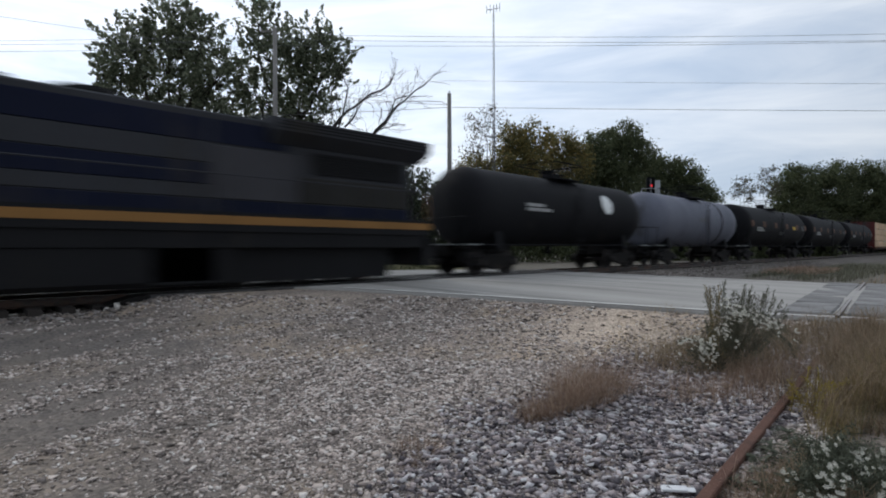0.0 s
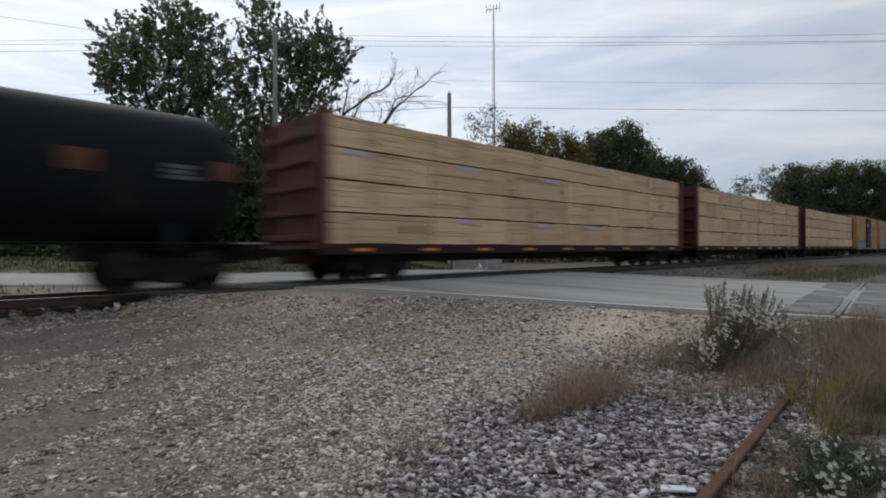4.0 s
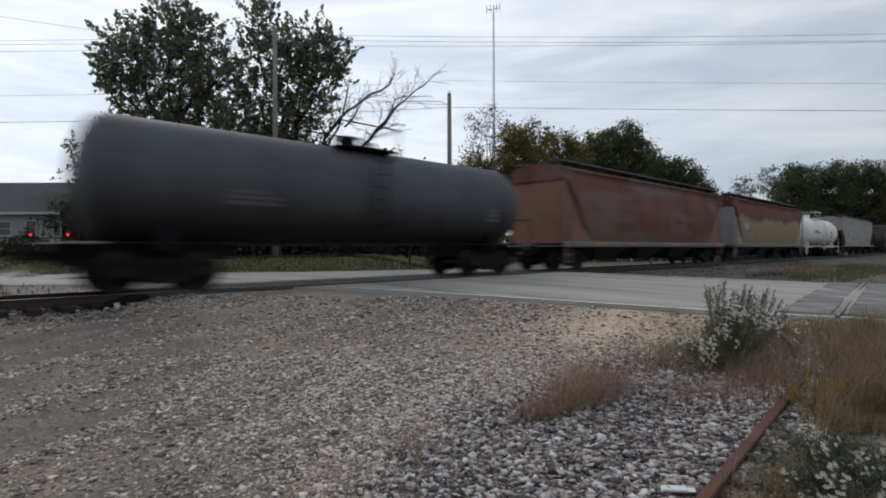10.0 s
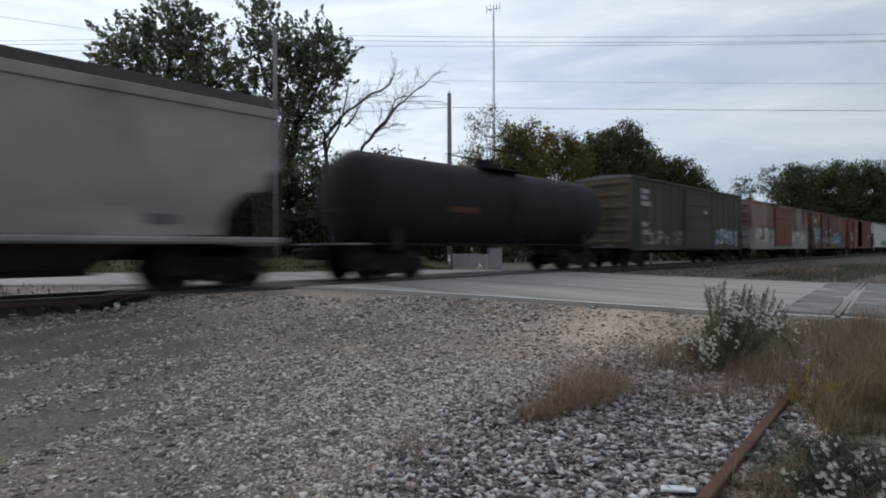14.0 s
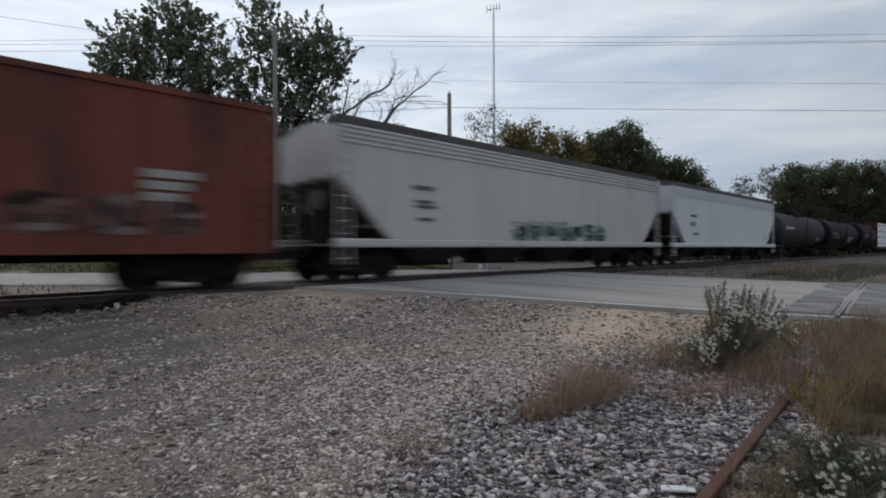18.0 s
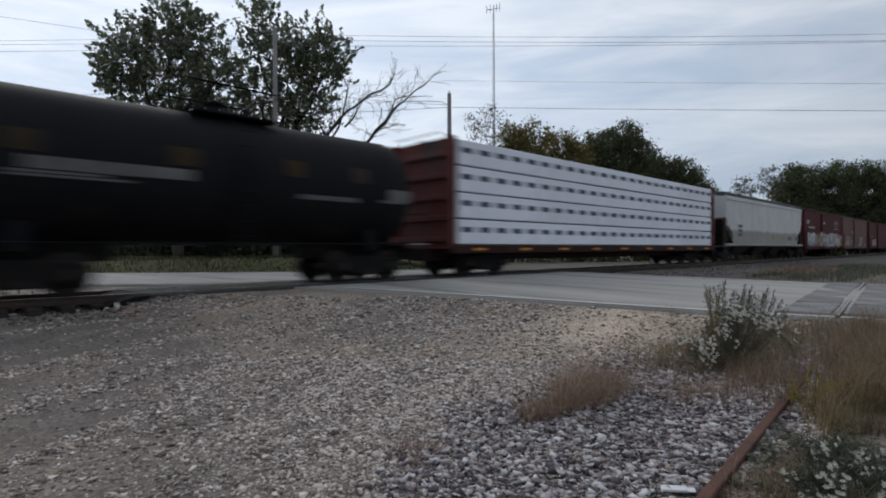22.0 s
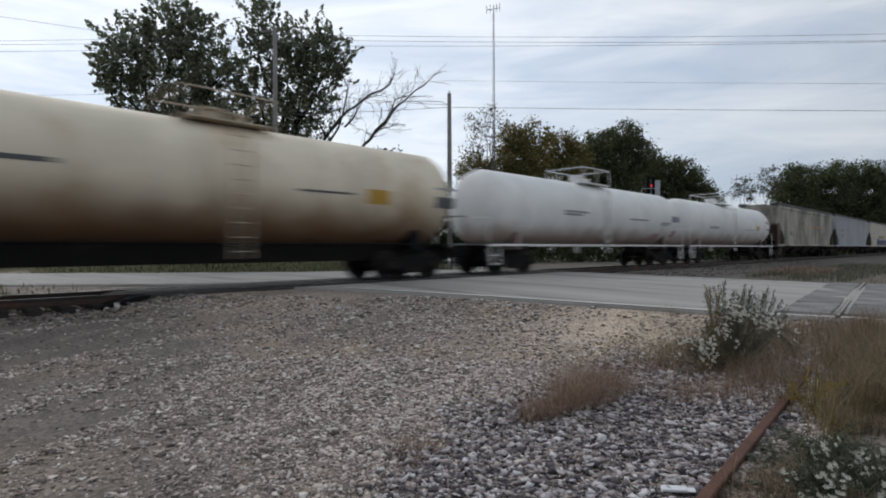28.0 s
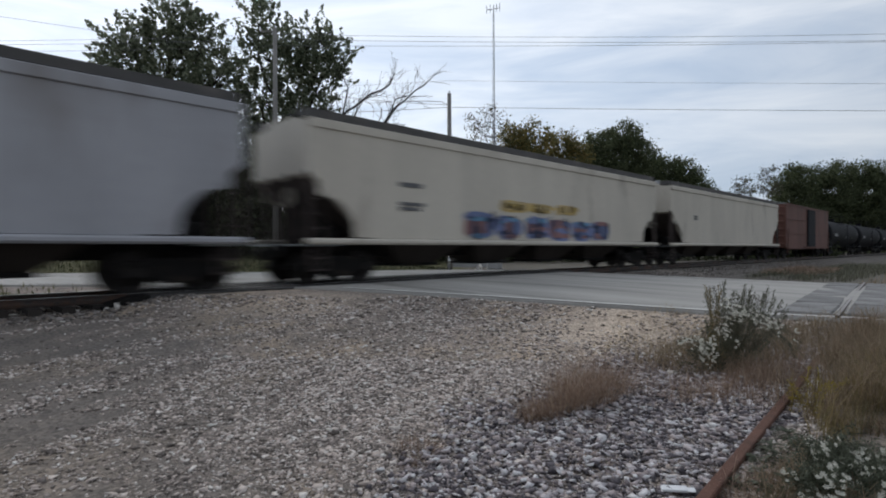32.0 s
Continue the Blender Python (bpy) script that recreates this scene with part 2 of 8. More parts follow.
def ground_z(x, y):
    near = -0.52 + 0.20 * step(2.5, 11.5, y)
    far = -0.34 - 0.25 * step(17, 40, y)
    z = near if y < TRACK_Y else far
    d = abs(y - TRACK_Y)
    bed = -0.21 - 0.16 * step(1.5, 2.6, d) - 0.09 * (1 - step(2.3, 3.3, x))
    z = max(z, bed) if d < 2.6 else z
    if x > 19:
        z -= 0.25 * step(20, 26, x) * step(2.6, 4.5, d) * (1 if 3.6 < y < TRACK_Y else 0.3)
    if y < 12.9:     # gravel banked up against the crossing
        k = step(2.9, 4.0, x) * (1 - step(9, 10, x)) * step(9.6, 12.3, y)
        z = z * (1 - k) - 0.05 * k
    left, right = edge_x(ROAD_LEFT, y), edge_x(ROAD_RIGHT, y)
    off = max(left - x, x - right)
    k = 1 - step(0.0, 1.6, off)
    z = z * (1 - k) + (road_z(y) - 0.05) * k
    if y > 20 and x > right:     # grass bank beyond the road
        z += 0.95 * step(0.8, 6.5, x - right) * (1 - step(-6, 1, x * 0.717 - y * 0.697))
    away = math.hypot(x, y)
    if away > 150:
        z -= 0.5
    return z


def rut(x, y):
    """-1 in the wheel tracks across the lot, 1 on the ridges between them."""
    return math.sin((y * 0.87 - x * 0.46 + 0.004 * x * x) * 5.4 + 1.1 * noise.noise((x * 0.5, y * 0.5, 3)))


def furrow(x, y):
    """Fine drag marks that run along the wheel tracks."""
    a, c = 0.87 * x + 0.46 * y, 0.87 * y - 0.46 * x
    return noise.noise((a * 0.3, c * 2.5, 7)) + 0.6 * noise.noise((a * 0.7, c * 6, 2))


def lie(x, y):
    """Height of the finished ground surface, ruts and bumps included."""
    z = ground_z(x, y)
    off = max(edge_x(ROAD_LEFT, y) - x, x - edge_x(ROAD_RIGHT, y))
    if off > 0.2 and abs(y - TRACK_Y) > 1.6:
        z += 0.045 * noise.noise((x * 0.7, y * 0.7, 0)) + 0.02 * noise.noise((x * 3, y * 3, 4))
        if y < 12:
            z += (0.018 * rut(x, y) + 0.02 * furrow(x, y)) * step(0.5, 2.5, off)   # wheel ruts
    return z


def ground_material():
    m = bpy.data.materials.new("gravel_and_grass")
    m.use_nodes = True
    n, l = m.node_tree.nodes, m.node_tree.links
    b = n["Principled BSDF"]
    b.inputs["Roughness"].default_value = 0.95
    b.inputs["Specular IOR Level"].default_value = 0.15
    co = n.new("ShaderNodeTexCoord")

    def tex(scale, detail=6, rough=0.6, kind="ShaderNodeTexNoise"):
        t = n.new(kind)
        t.inputs["Scale"].default_value = scale
        if kind == "ShaderNodeTexNoise":
            t.inputs["Detail"].default_value = detail
            t.inputs["Roughness"].default_value = rough
        l.new(co.outputs["Object"], t.inputs["Vector"])
        return t

    def ramp(src, stops):
        r = n.new("ShaderNodeValToRGB")
        e = r.color_ramp.elements
        e[0].position, e[0].color = stops[0][0], (*stops[0][1], 1)
        e[1].position, e[1].color = stops[-1][0], (*stops[-1][1], 1)
        for p, c in stops[1:-1]:
            e.new(p).color = (*c, 1)
        l.new(src, r.inputs["Fac"])
        return r.outputs["Color"]

    def mix(f, a, c, kind="MIX"):
        x = n.new("ShaderNodeMix")
        x.data_type = "RGBA"
        x.blend_type = kind
        if isinstance(f, float):
            x.inputs["Factor"].default_value = f
        else:
            l.new(f, x.inputs["Factor"])
        for s, v in (("A", a), ("B", c)):
            if isinstance(v, tuple):
                x.inputs[s].default_value = (*v, 1)
            else:
                l.new(v, x.inputs[s])
        return x.outputs["Result"]

    wide = tex(0.35, 5)
    mid = tex(3.0, 6)
    fine = tex(38, 5, 0.7)
    cell = tex(34, kind="ShaderNodeTexVoronoi")
    base = ramp(mid.outputs["Fac"], [(0.3, (0.165, 0.145, 0.131)), (0.55, (0.255, 0.217, 0.191)), (0.75, (0.345, 0.288, 0.243))])
    tan = ramp(mid.outputs["Fac"], [(0.3, (0.27, 0.215, 0.165)), (0.7, (0.44, 0.35, 0.255))])
    patch = n.new("ShaderNodeMapRange")
    patch.inputs["From Min"].default_value, patch.inputs["From Max"].default_value = 0.48, 0.62
    l.new(wide.outputs["Fac"], patch.inputs["Value"])
    gravel = mix(patch.outputs["Result"], base, tan)
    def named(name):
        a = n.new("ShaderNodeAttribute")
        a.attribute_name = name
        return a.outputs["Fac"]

    # grey fines, plus the shade of rut and furrow troughs put into the colour
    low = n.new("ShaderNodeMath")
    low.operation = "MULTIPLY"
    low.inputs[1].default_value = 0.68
    l.new(named("shaded_fines"), low.inputs[0])
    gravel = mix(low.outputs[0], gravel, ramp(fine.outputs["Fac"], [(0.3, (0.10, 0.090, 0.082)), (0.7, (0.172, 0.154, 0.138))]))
    gravel = mix(named("sandy"), gravel, ramp(mid.outputs["Fac"], [(0.3, (0.40, 0.325, 0.26)), (0.7, (0.60, 0.50, 0.40))]))
    pebble = ramp(cell.outputs["Color"], [(0.1, (0.55, 0.55, 0.55)), (0.9, (1.5, 1.45, 1.4))])
    gravel = mix(0.75, gravel, pebble, "MULTIPLY")
    turf = ramp(mid.outputs["Fac"], [(0.3, (0.050, 0.055, 0.024)), (0.55, (0.09, 0.085, 0.042)), (0.8, (0.16, 0.13, 0.075))])
    at = n.new("ShaderNodeAttribute")
    at.attribute_name = "grass"
    sm = n.new("ShaderNodeMath")
    sm.operation = "MULTIPLY_ADD"
    sm.inputs[1].default_value = 0.5
    sm.inputs[2].default_value = -0.25
    l.new(mid.outputs["Fac"], sm.inputs[0])
    s2 = n.new("ShaderNodeMath")
    s2.operation = "ADD"
    s2.use_clamp = True
    l.new(at.outputs["Fac"], s2.inputs[0])
    l.new(sm.outputs[0], s2.inputs[1])
    s3 = n.new("ShaderNodeMapRange")
    s3.inputs["From Min"].default_value, s3.inputs["From Max"].default_value = 0.35, 0.65
    l.new(s2.outputs[0], s3.inputs["Value"])
    col = mix(s3.outputs["Result"], gravel, turf)
    l.new(col, b.inputs["Base Color"])
    bp = n.new("ShaderNodeBump")
    bp.inputs["Strength"].default_value = 0.7
    bp.inputs["Distance"].default_value = 0.02
    hm = n.new("ShaderNodeMath")
    hm.operation = "ADD"
    l.new(fine.outputs["Fac"], hm.inputs[0])
    l.new(cell.outputs["Distance"], hm.inputs[1])
    l.new(hm.outputs[0], bp.inputs["Height"])
    l.new(bp.outputs["Normal"], b.inputs["Normal"])
    return m


def steps(lo, hi, fine, reach):
    """Grid lines: even between lo and hi, then ever wider out to reach."""
    xs = list(np.arange(lo, hi + fine / 2, fine))
    d, x = fine, xs[-1]
    while x < reach:
        d *= 1.35
        x += d
        xs.append(x)
    d, x = fine, xs[0]
    while x > -reach:
        d *= 1.35
        x -= d
        xs.insert(0, x)
    return xs


def build_ground():
    xs, ys = steps(-10, 24, 0.16, 2600), steps(-1, 26, 0.14, 2600)
    verts, grass = [], []
    for y in ys:
        for x in xs:
            z = lie(x, y)
            left, right = edge_x(ROAD_LEFT, y), edge_x(ROAD_RIGHT, y)
            off = max(left - x, x - right)
            verts.append((x, y, z))
            g = 0.0
            if y > 17.2 and off > 1.0:
                g = step(17.2, 19.5, y) * (1 if x < left or x * 0.717 - y * 0.697 < 1 else 0.36)
            if x > right + 0.8:
                g = max(g, 0.42 * step(0.8, 3.0, x - right) * step(3.6, 5.0, abs(y - TRACK_Y)))
            if x > 7.0 and y < 1.2:
                g = 1.0
            if y < -4 + 2 * noise.noise((x * 0.15, 0, 1)) or x < -30:
                g = max(g, 0.9)
            grass.append(g)
    w = len(xs)
    faces = [(j * w + i, j * w + i + 1, (j + 1) * w + i + 1, (j + 1) * w + i) for j in range(len(ys) - 1) for i in range(w - 1)]
    me = from_lists("ground", verts, faces, ground_material())
    me.attributes.new("grass", "FLOAT", "POINT").data.foreach_set("value", grass)
    # high in the troughs, as painted shade, and on the greyer ground at the sides
    shaded_fines = [max(0.0, max(0.5 - 0.4 * rut(x, y), 1.0 * (1 - step(-0.5, 3.2, x - 0.25 * y))) - 0.7 * furrow(x, y)) if -30 < x < 20 and -4 < y < 12 else (1.6 if x > 19 else 0.0) for x, y, _ in verts]
    me.attributes.new("shaded_fines", "FLOAT", "POINT").data.foreach_set("value", shaded_fines)
    sandy = [max(0.95 * math.exp(-((x - 8.4) / 2.2) ** 2 - ((y - 4.7) / 1.5) ** 2), 0.5 * math.exp(-((x - 6.0) / 1.9) ** 2 - ((y - 10.6) / 1.3) ** 2)) for x, y, _ in verts]
    me.attributes.new("sandy", "FLOAT", "POINT").data.foreach_set("value", sandy)
    me.shade_smooth()
    return tagged(new("ground", me), "grey and tan gravel lot turning to rough grass", "ground", kind="structure")


def build_road():
    m_road = surface("worn_concrete_road", (0.30, 0.285, 0.262), 0.88, 0, 0.22, 1.1, 22, 0.15, (0.19, 0.18, 0.165), 0.42, (1, 0.09, 1))
    m_line = surface("worn_white_line", (0.45, 0.43, 0.40), 0.7, 0, 0.2, 3, 30, 0.05, (0.36, 0.34, 0.31), 0.35)
    n, cross = 132, 10
    verts, faces = [], []
    for k in range(n + 1):
        a, b = along(ROAD_LEFT, k, n), along(ROAD_RIGHT, k, n)
        for c in range(cross + 1):
            p = a.lerp(b, c / cross)
            crown = 0.05 * (1 - (2 * c / cross - 1) ** 2) * (0 if abs(p.y - TRACK_Y) < 2 else min(1, (abs(p.y - TRACK_Y) - 2) / 5))
            verts.append((p.x, p.y, road_z(p.y) + crown))
    for k in range(n):
        for c in range(cross):
            i = k * (cross + 1) + c
            faces.append((i, i + 1, i + cross + 2, i + cross + 1))
    me = from_lists("road", verts, faces, m_road)
    me.shade_smooth()
    road = tagged(new("road", me), "pale worn concrete road crossing the railway", "road", kind="structure")
    sol = road.modifiers.new("thickness", "SOLIDIFY")
    sol.thickness, sol.offset = 0.12, -1
    for line, other, name in ((ROAD_LEFT, ROAD_RIGHT, "edge_line"), (ROAD_RIGHT, ROAD_LEFT, "edge_line")):
        v, f = [], []
        for k in range(n + 1):
            a, b = along(line, k, n), along(other, k, n)
            d = (b - a).normalized()
            for off in (0.16, 0.42):
                p = a + d * off
                v.append((p.x, p.y, road_z(p.y) + 0.018))
        for k in range(n):
            i = 2 * k
            y = v[i][1]
            if abs(y - TRACK_Y) > 2.6:
                f.append((i, i + 1, i + 3, i + 2))
        part(name, from_lists(name, v, f, m_line), m_line, road)
    return road


def rail_profile(z):
    """Outline of a flat-bottomed rail in y and z, top at z."""
    h = 0.17
    pts = ((-0.068, -h), (-0.068, -h + 0.012), (-0.012, -h + 0.035), (-0.010, -0.045), (-0.036, -0.036), (-0.036, -0.006), (-0.028, 0))
    return [(y, z + dz) for y, dz in pts] + [(-y, z + dz) for y, dz in pts[::-1]]


def build_rail(name, x0, x1, y, z, material, label, top=None, turn=0):
    bm = bmesh.new()
    prof = rail_profile(0)
    loft(bm, [[(x, dy, dz) for dy, dz in prof] for x in np.linspace(x0, x1, 12)])
    ob = part(name, bm, material, None, label, pose(0, y, z, 0, 0, turn))
    tagged(ob, category="rail", kind="structure")
    if top:
        part("rail_head", boxes((x0, x1, -0.026, 0.026, -0.002, 0.0025)), top, ob)
    return ob


def build_track():
    for s in (-1, 1):
        build_rail("rail", -320, 420, TRACK_Y + s * (GAUGE + 0.036), 0, M_RAIL, "brown steel rail with a polished top", M_RAILTOP)
    m_tie = surface("creosoted_tie", (0.026, 0.021, 0.018), 0.95, 0, 0.35, 3, 20, 0.4, (0.06, 0.05, 0.042), 0.3, (1, 0.2, 1), random=0.35)
    bed = thing("railway_ties", "dark weathered wooden ties under the rails", "railway ties", kind="structure")
    tie = shared("tie", lambda: bevelled(boxes((-0.115, 0.115, -1.3, 1.3, -0.345, -0.168)), 0.012))
    for k in range(-24, 96):
        x = k * 0.53
        if 3.4 < x < 20.6:
            continue
        part("tie", tie, m_tie, bed, at=pose(x + random.uniform(-0.03, 0.03), TRACK_Y + random.uniform(-0.05, 0.05), 0, 0, 0, random.uniform(-1, 1)))
    far = bmesh.new()
    for k in list(range(-320, -24)) + list(range(96, 600)):
        box(far, k * 0.53 - 0.11, k * 0.53 + 0.11, TRACK_Y - 1.3, TRACK_Y + 1.3, -0.34, -0.17)
    tagged(part("tie_row", far, m_tie, bed), kind="stuff")
    m_panel = surface("crossing_panel", (0.040, 0.038, 0.037), 0.9, 0, 0.3, 2, 20, 0.3, (0.13, 0.12, 0.11), 0.25)
    cross = thing("crossing_surface", "dark worn timber panels along the rails of the level crossing", "level crossing", kind="structure")
    for k in range(7):
        x0 = 3.6 + k * 2.4
        for y0, y1 in ((-1.42, -0.80), (-0.63, 0.63), (0.80, 1.42)):
            part("panel", bevelled(boxes((x0, x0 + 2.38, TRACK_Y + y0, TRACK_Y + y1, -0.16, -0.006 + 0.001 * (k % 2))), 0.012), m_panel, cross)
    # the sloped end of the crossing panels
    for y0, y1 in ((-1.42, -0.80), (-0.63, 0.63)):
        bm = bmesh.new()
        plate(bm, ((3.58, -0.3), (3.58, -0.01), (3.3, -0.03), (2.7, -0.2), (2.7, -0.3)), TRACK_Y + y0, TRACK_Y + y1)
        part("ramp_plate", bm, M_STEEL, cross)
    return bed


def build_siding():
    """The old side track, mostly buried."""
    m_old = surface("siding_panel", (0.175, 0.17, 0.165), 0.95, 0, 0.3, 2.2, 24, 0.4, (0.12, 0.112, 0.105), 0.45, random=0.25)
    m_worn = surface("worn_rail_head", (0.24, 0.22, 0.21), 0.6, 0.5, 0.4, 3, 30, 0.1, (0.08, 0.06, 0.05), 0.4)
    m_gap = surface("dirt_filled_gap", (0.085, 0.076, 0.068), 0.95, 0, 0.3, 4, 30, 0.3)
    build_rail("old_rail", 2.2, 8.5, 0.90, -0.455, M_RUSTY, "rust-brown old rail half buried among weeds", turn=5.0)
    # broken concrete panels round the old rails in the road, set at a slant to it
    crossing = thing("siding_crossing", "broken grey concrete panels round old rails in the road", "level crossing", kind="structure")
    crossing.matrix_basis = pose(15.5, 2.35, 0, 0, 0, 6)
    z = road_z(2.35)
    for row, (y0, y1) in enumerate(((0.09, 0.88), (-1.34, -0.74), (-0.70, -0.09), (-2.3, -1.53))):
        part("gap", boxes((-4.4, 6.0, y0 - 0.05, y1 + 0.05, z - 0.1, z + 0.012 + 0.001 * row)), m_gap, crossing)
        for k in range(5):
            x0 = -4.3 + k * 2.05 + 0.3 * (row % 2)
            tilt = ((k * 5 + row * 3) % 7 - 3) * 0.35
            part("slab", bevelled(boxes((-0.98, 0.98, (y0 - y1) / 2, (y1 - y0) / 2, -0.1, 0.05)), 0.025), m_old, crossing, at=pose(x0 + 1, (y0 + y1) / 2, z + 0.004 * (k % 3), tilt * 0.6, tilt * 0.4, tilt))
    for y in (0, -1.435):
        part("rail_in_road", boxes((-4.6, 6.4, y - 0.036, y + 0.036, z - 0.1, z + 0.045)), M_RAIL, crossing)
        part("rail_head", boxes((-4.6, 6.4, y - 0.022, y + 0.022, z + 0.04, z + 0.049)), m_worn, crossing)


build_ground()
build_road()
build_track()
build_siding()
# ---- rolling stock: parts that all cars share ----
WHEELSETS = []
CARS = []
HALF = 1.6           # half the width of a car
AXLE = 0.46


def wheelset_mesh():
    bm = bmesh.new()
    rod(bm, (0, -0.95, 0), (0, 0.95, 0), 0.085, seg=10)
    for s in (-1, 1):
        for a, b, r in ((0.68, 0.70, 0.485), (0.70, 0.81, 0.457)):
            rod(bm, (0, s * a, 0), (0, s * b, 0), r, seg=24)
        rod(bm, (0, s * 0.80, 0), (0, s * 0.835, 0), 0.36, 0.16, seg=16)
    return bm


def side_frame_mesh():
    bm = bmesh.new()
    outline = ((-1.27, 0.10), (-1.12, 0.22), (-0.55, 0.27), (-0.35, 0.33), (0.35, 0.33), (0.55, 0.27), (1.12, 0.22), (1.27, 0.10),
               (1.27, -0.10), (1.08, -0.12), (0.78, -0.02), (0.42, -0.25), (-0.42, -0.25), (-0.78, -0.02), (-1.08, -0.12), (-1.27, -0.10))
    plate(bm, outline, -0.075, 0.075)
    return bevelled(bm, 0.012)


def spring_mesh():
    """A coil spring, as a column that swells at each turn."""
    bm = bmesh.new()
    rings = []
    for k in range(9):
        r = 0.085 if k % 2 else 0.06
        rings.append([(r * math.cos(a), r * math.sin(a), -0.18 + k * 0.042) for a in (2 * math.pi * q / 10 for q in range(10))])
    return loft(bm, rings)


def truck(car, x, axles=2):
    base = 0.89 if axles == 2 else 1.85
    t = part("truck", shared("truck_bolster", lambda: boxes((-0.22, 0.22, -1.05, 1.05, -0.05, 0.30), (-0.3, 0.3, -0.3, 0.3, 0.25, 0.42))), M_STEEL, car, "", (x, 0, AXLE))
    for s in (-1, 1):
        if axles == 2:
            part("side_frame", shared("side_frame", side_frame_mesh), M_STEEL, t, at=(0, s * 1.0, 0))
            for x in (-0.19, 0.0, 0.19):
                part("spring", shared("spring", spring_mesh), M_STEEL, t, at=(x, s * 1.0, 0.0))
        else:
            bm = bmesh.new()
            plate(bm, ((-2.6, 0.1), (-2.3, 0.38), (2.3, 0.38), (2.6, 0.1), (2.5, -0.12), (1.4, -0.02), (0.5, -0.14), (-0.5, -0.14), (-1.4, -0.02), (-2.5, -0.12)), -0.08, 0.08)
            part("side_frame", bm, M_STEEL, t, at=(0, s * 1.05, 0))
        for k in ((-1, 1) if axles == 2 else (-1, 0, 1)):
            part("bearing", shared("bearing", lambda: rod(bmesh.new(), (0, -0.08, 0), (0, 0.08, 0), 0.12, seg=12)), M_WHEEL, t, at=(k * base, s * 1.1, 0))
    for k in ((-1, 1) if axles == 2 else (-1, 0, 1)):
        w = part("wheelset", shared("wheelset", wheelset_mesh), M_WHEEL, t)
        w.matrix_parent_inverse = Matrix.Translation((k * base, 0, 0))
        WHEELSETS.append(w)
    return t


def end_gear(car, s, x, y, material):
    """Steps at the corners, brake rigging and the air hose under the end of a car."""
    def step_mesh():
        bm = bmesh.new()
        for dx in (-0.24, 0.24):
            box(bm, dx - 0.02, dx + 0.02, -0.02, 0.02, 0.38, 1.12)
        for z in (0.40, 0.72):
            box(bm, -0.24, 0.24, -0.05, 0.05, z, z + 0.03)
        return bm
    for q in (-y, y):
        part("corner_step", shared("corner_step", step_mesh), material, car, at=(s * (x - 0.3), q, 0))
    def rigging():
        bm = boxes((-0.55, 0.35, -0.75, -0.55, 0.62, 0.95), (-0.5, 0.2, 0.45, 0.7, 0.55, 0.9), (-0.05, 0.05, -1.3, 1.3, 0.86, 0.98))
        rod(bm, (-0.7, -0.95, 0.62), (0.3, -0.95, 0.7), 0.03, seg=6)
        return bm
    part("brake_rigging", shared("brake_rigging", rigging), M_STEEL, car, at=pose(s * (x - 0.5), 0, 0, 0, 0, 0 if s > 0 else 180))
    hose = [(0.1, 0.25, 0.72), (0.35, 0.27, 0.5), (0.6, 0.2, 0.42), (0.8, 0.05, 0.5)]
    def hose_mesh():
        bm = bmesh.new()
        for a, b in zip(hose, hose[1:]):
            rod(bm, a, b, 0.03, seg=6)
        return bm
    part("air_hose", shared("air_hose", hose_mesh), M_STEEL, car, at=pose(s * (x - 0.1), 0, 0, 0, 0, 0 if s > 0 else 180))


def coupler(car, x, s):
    def build():
        bm = bmesh.new()
        box(bm, -0.5, 0.35, -0.08, 0.08, -0.09, 0.09)
        plate(bm, ((0.3, -0.16), (0.3, 0.16), (0.52, 0.16), (0.62, 0.08), (0.62, -0.12), (0.5, -0.18)), -0.14, 0.14)
        return bm
    part("coupler", shared("coupler", build), M_STEEL, car, at=pose(x, 0, 0.85, 0, 0, 0 if s > 0 else 180))


def ladder(car, x, y, z0, z1, material, width=0.42, name="ladder"):
    def build():
        bm = bmesh.new()
        n = max(2, round((z1 - z0) / 0.36))
        for s in (-0.5, 0.5):
            box(bm, s * width - 0.02, s * width + 0.02, -0.03, 0.0, 0, z1 - z0)
        for k in range(n):
            z = (k + 0.5) * (z1 - z0) / n
            rod(bm, (-width / 2, -0.05, z), (width / 2, -0.05, z), 0.014, seg=6)
        return bm
    part(name, shared("ladder_%.2f_%.2f" % (z1 - z0, width), build), material, car, at=pose(x, y, z0, 0, 0, 0 if y < 0 else 180))


def brake_wheel(car, x, z, material):
    def build():
        bm = bmesh.new()
        rings = []
        for k in range(17):
            a = 2 * math.pi * k / 16
            rings.append([(0.018 * p, (0.27 + 0.018 * q) * math.cos(a), (0.27 + 0.018 * q) * math.sin(a)) for p, q in ((1, 0), (0, 1), (-1, 0), (0, -1))])
        loft(bm, rings, caps=False)
        for k in range(5):
            a = 2 * math.pi * k / 5
            rod(bm, (0, 0, 0), (0, 0.27 * math.cos(a), 0.27 * math.sin(a)), 0.014, seg=5)
        rod(bm, (-0.02, 0, 0), (0.12, 0, 0), 0.05, seg=8)
        return bm
    part("brake_wheel", shared("brake_wheel", build), material, car, at=(x, -0.5, z))


def bars(car, x, z, width, height, rows, material, y=-HALF, name="stencil", ragged=True):
    """Lettering too small to read: rows of plain bars, just proud of the side."""
    rng = random.Random(int(abs(x * 31 + z * 17 + width * 7)))
    h = height / rows
    for k in range(rows):
        w = width * (rng.uniform(0.55, 1.0) if ragged and rows > 1 else 1)
        part(name, boxes((x, x + w, y - 0.012, y - 0.005, z - (k + 0.72) * h, z - k * h)), material, car)


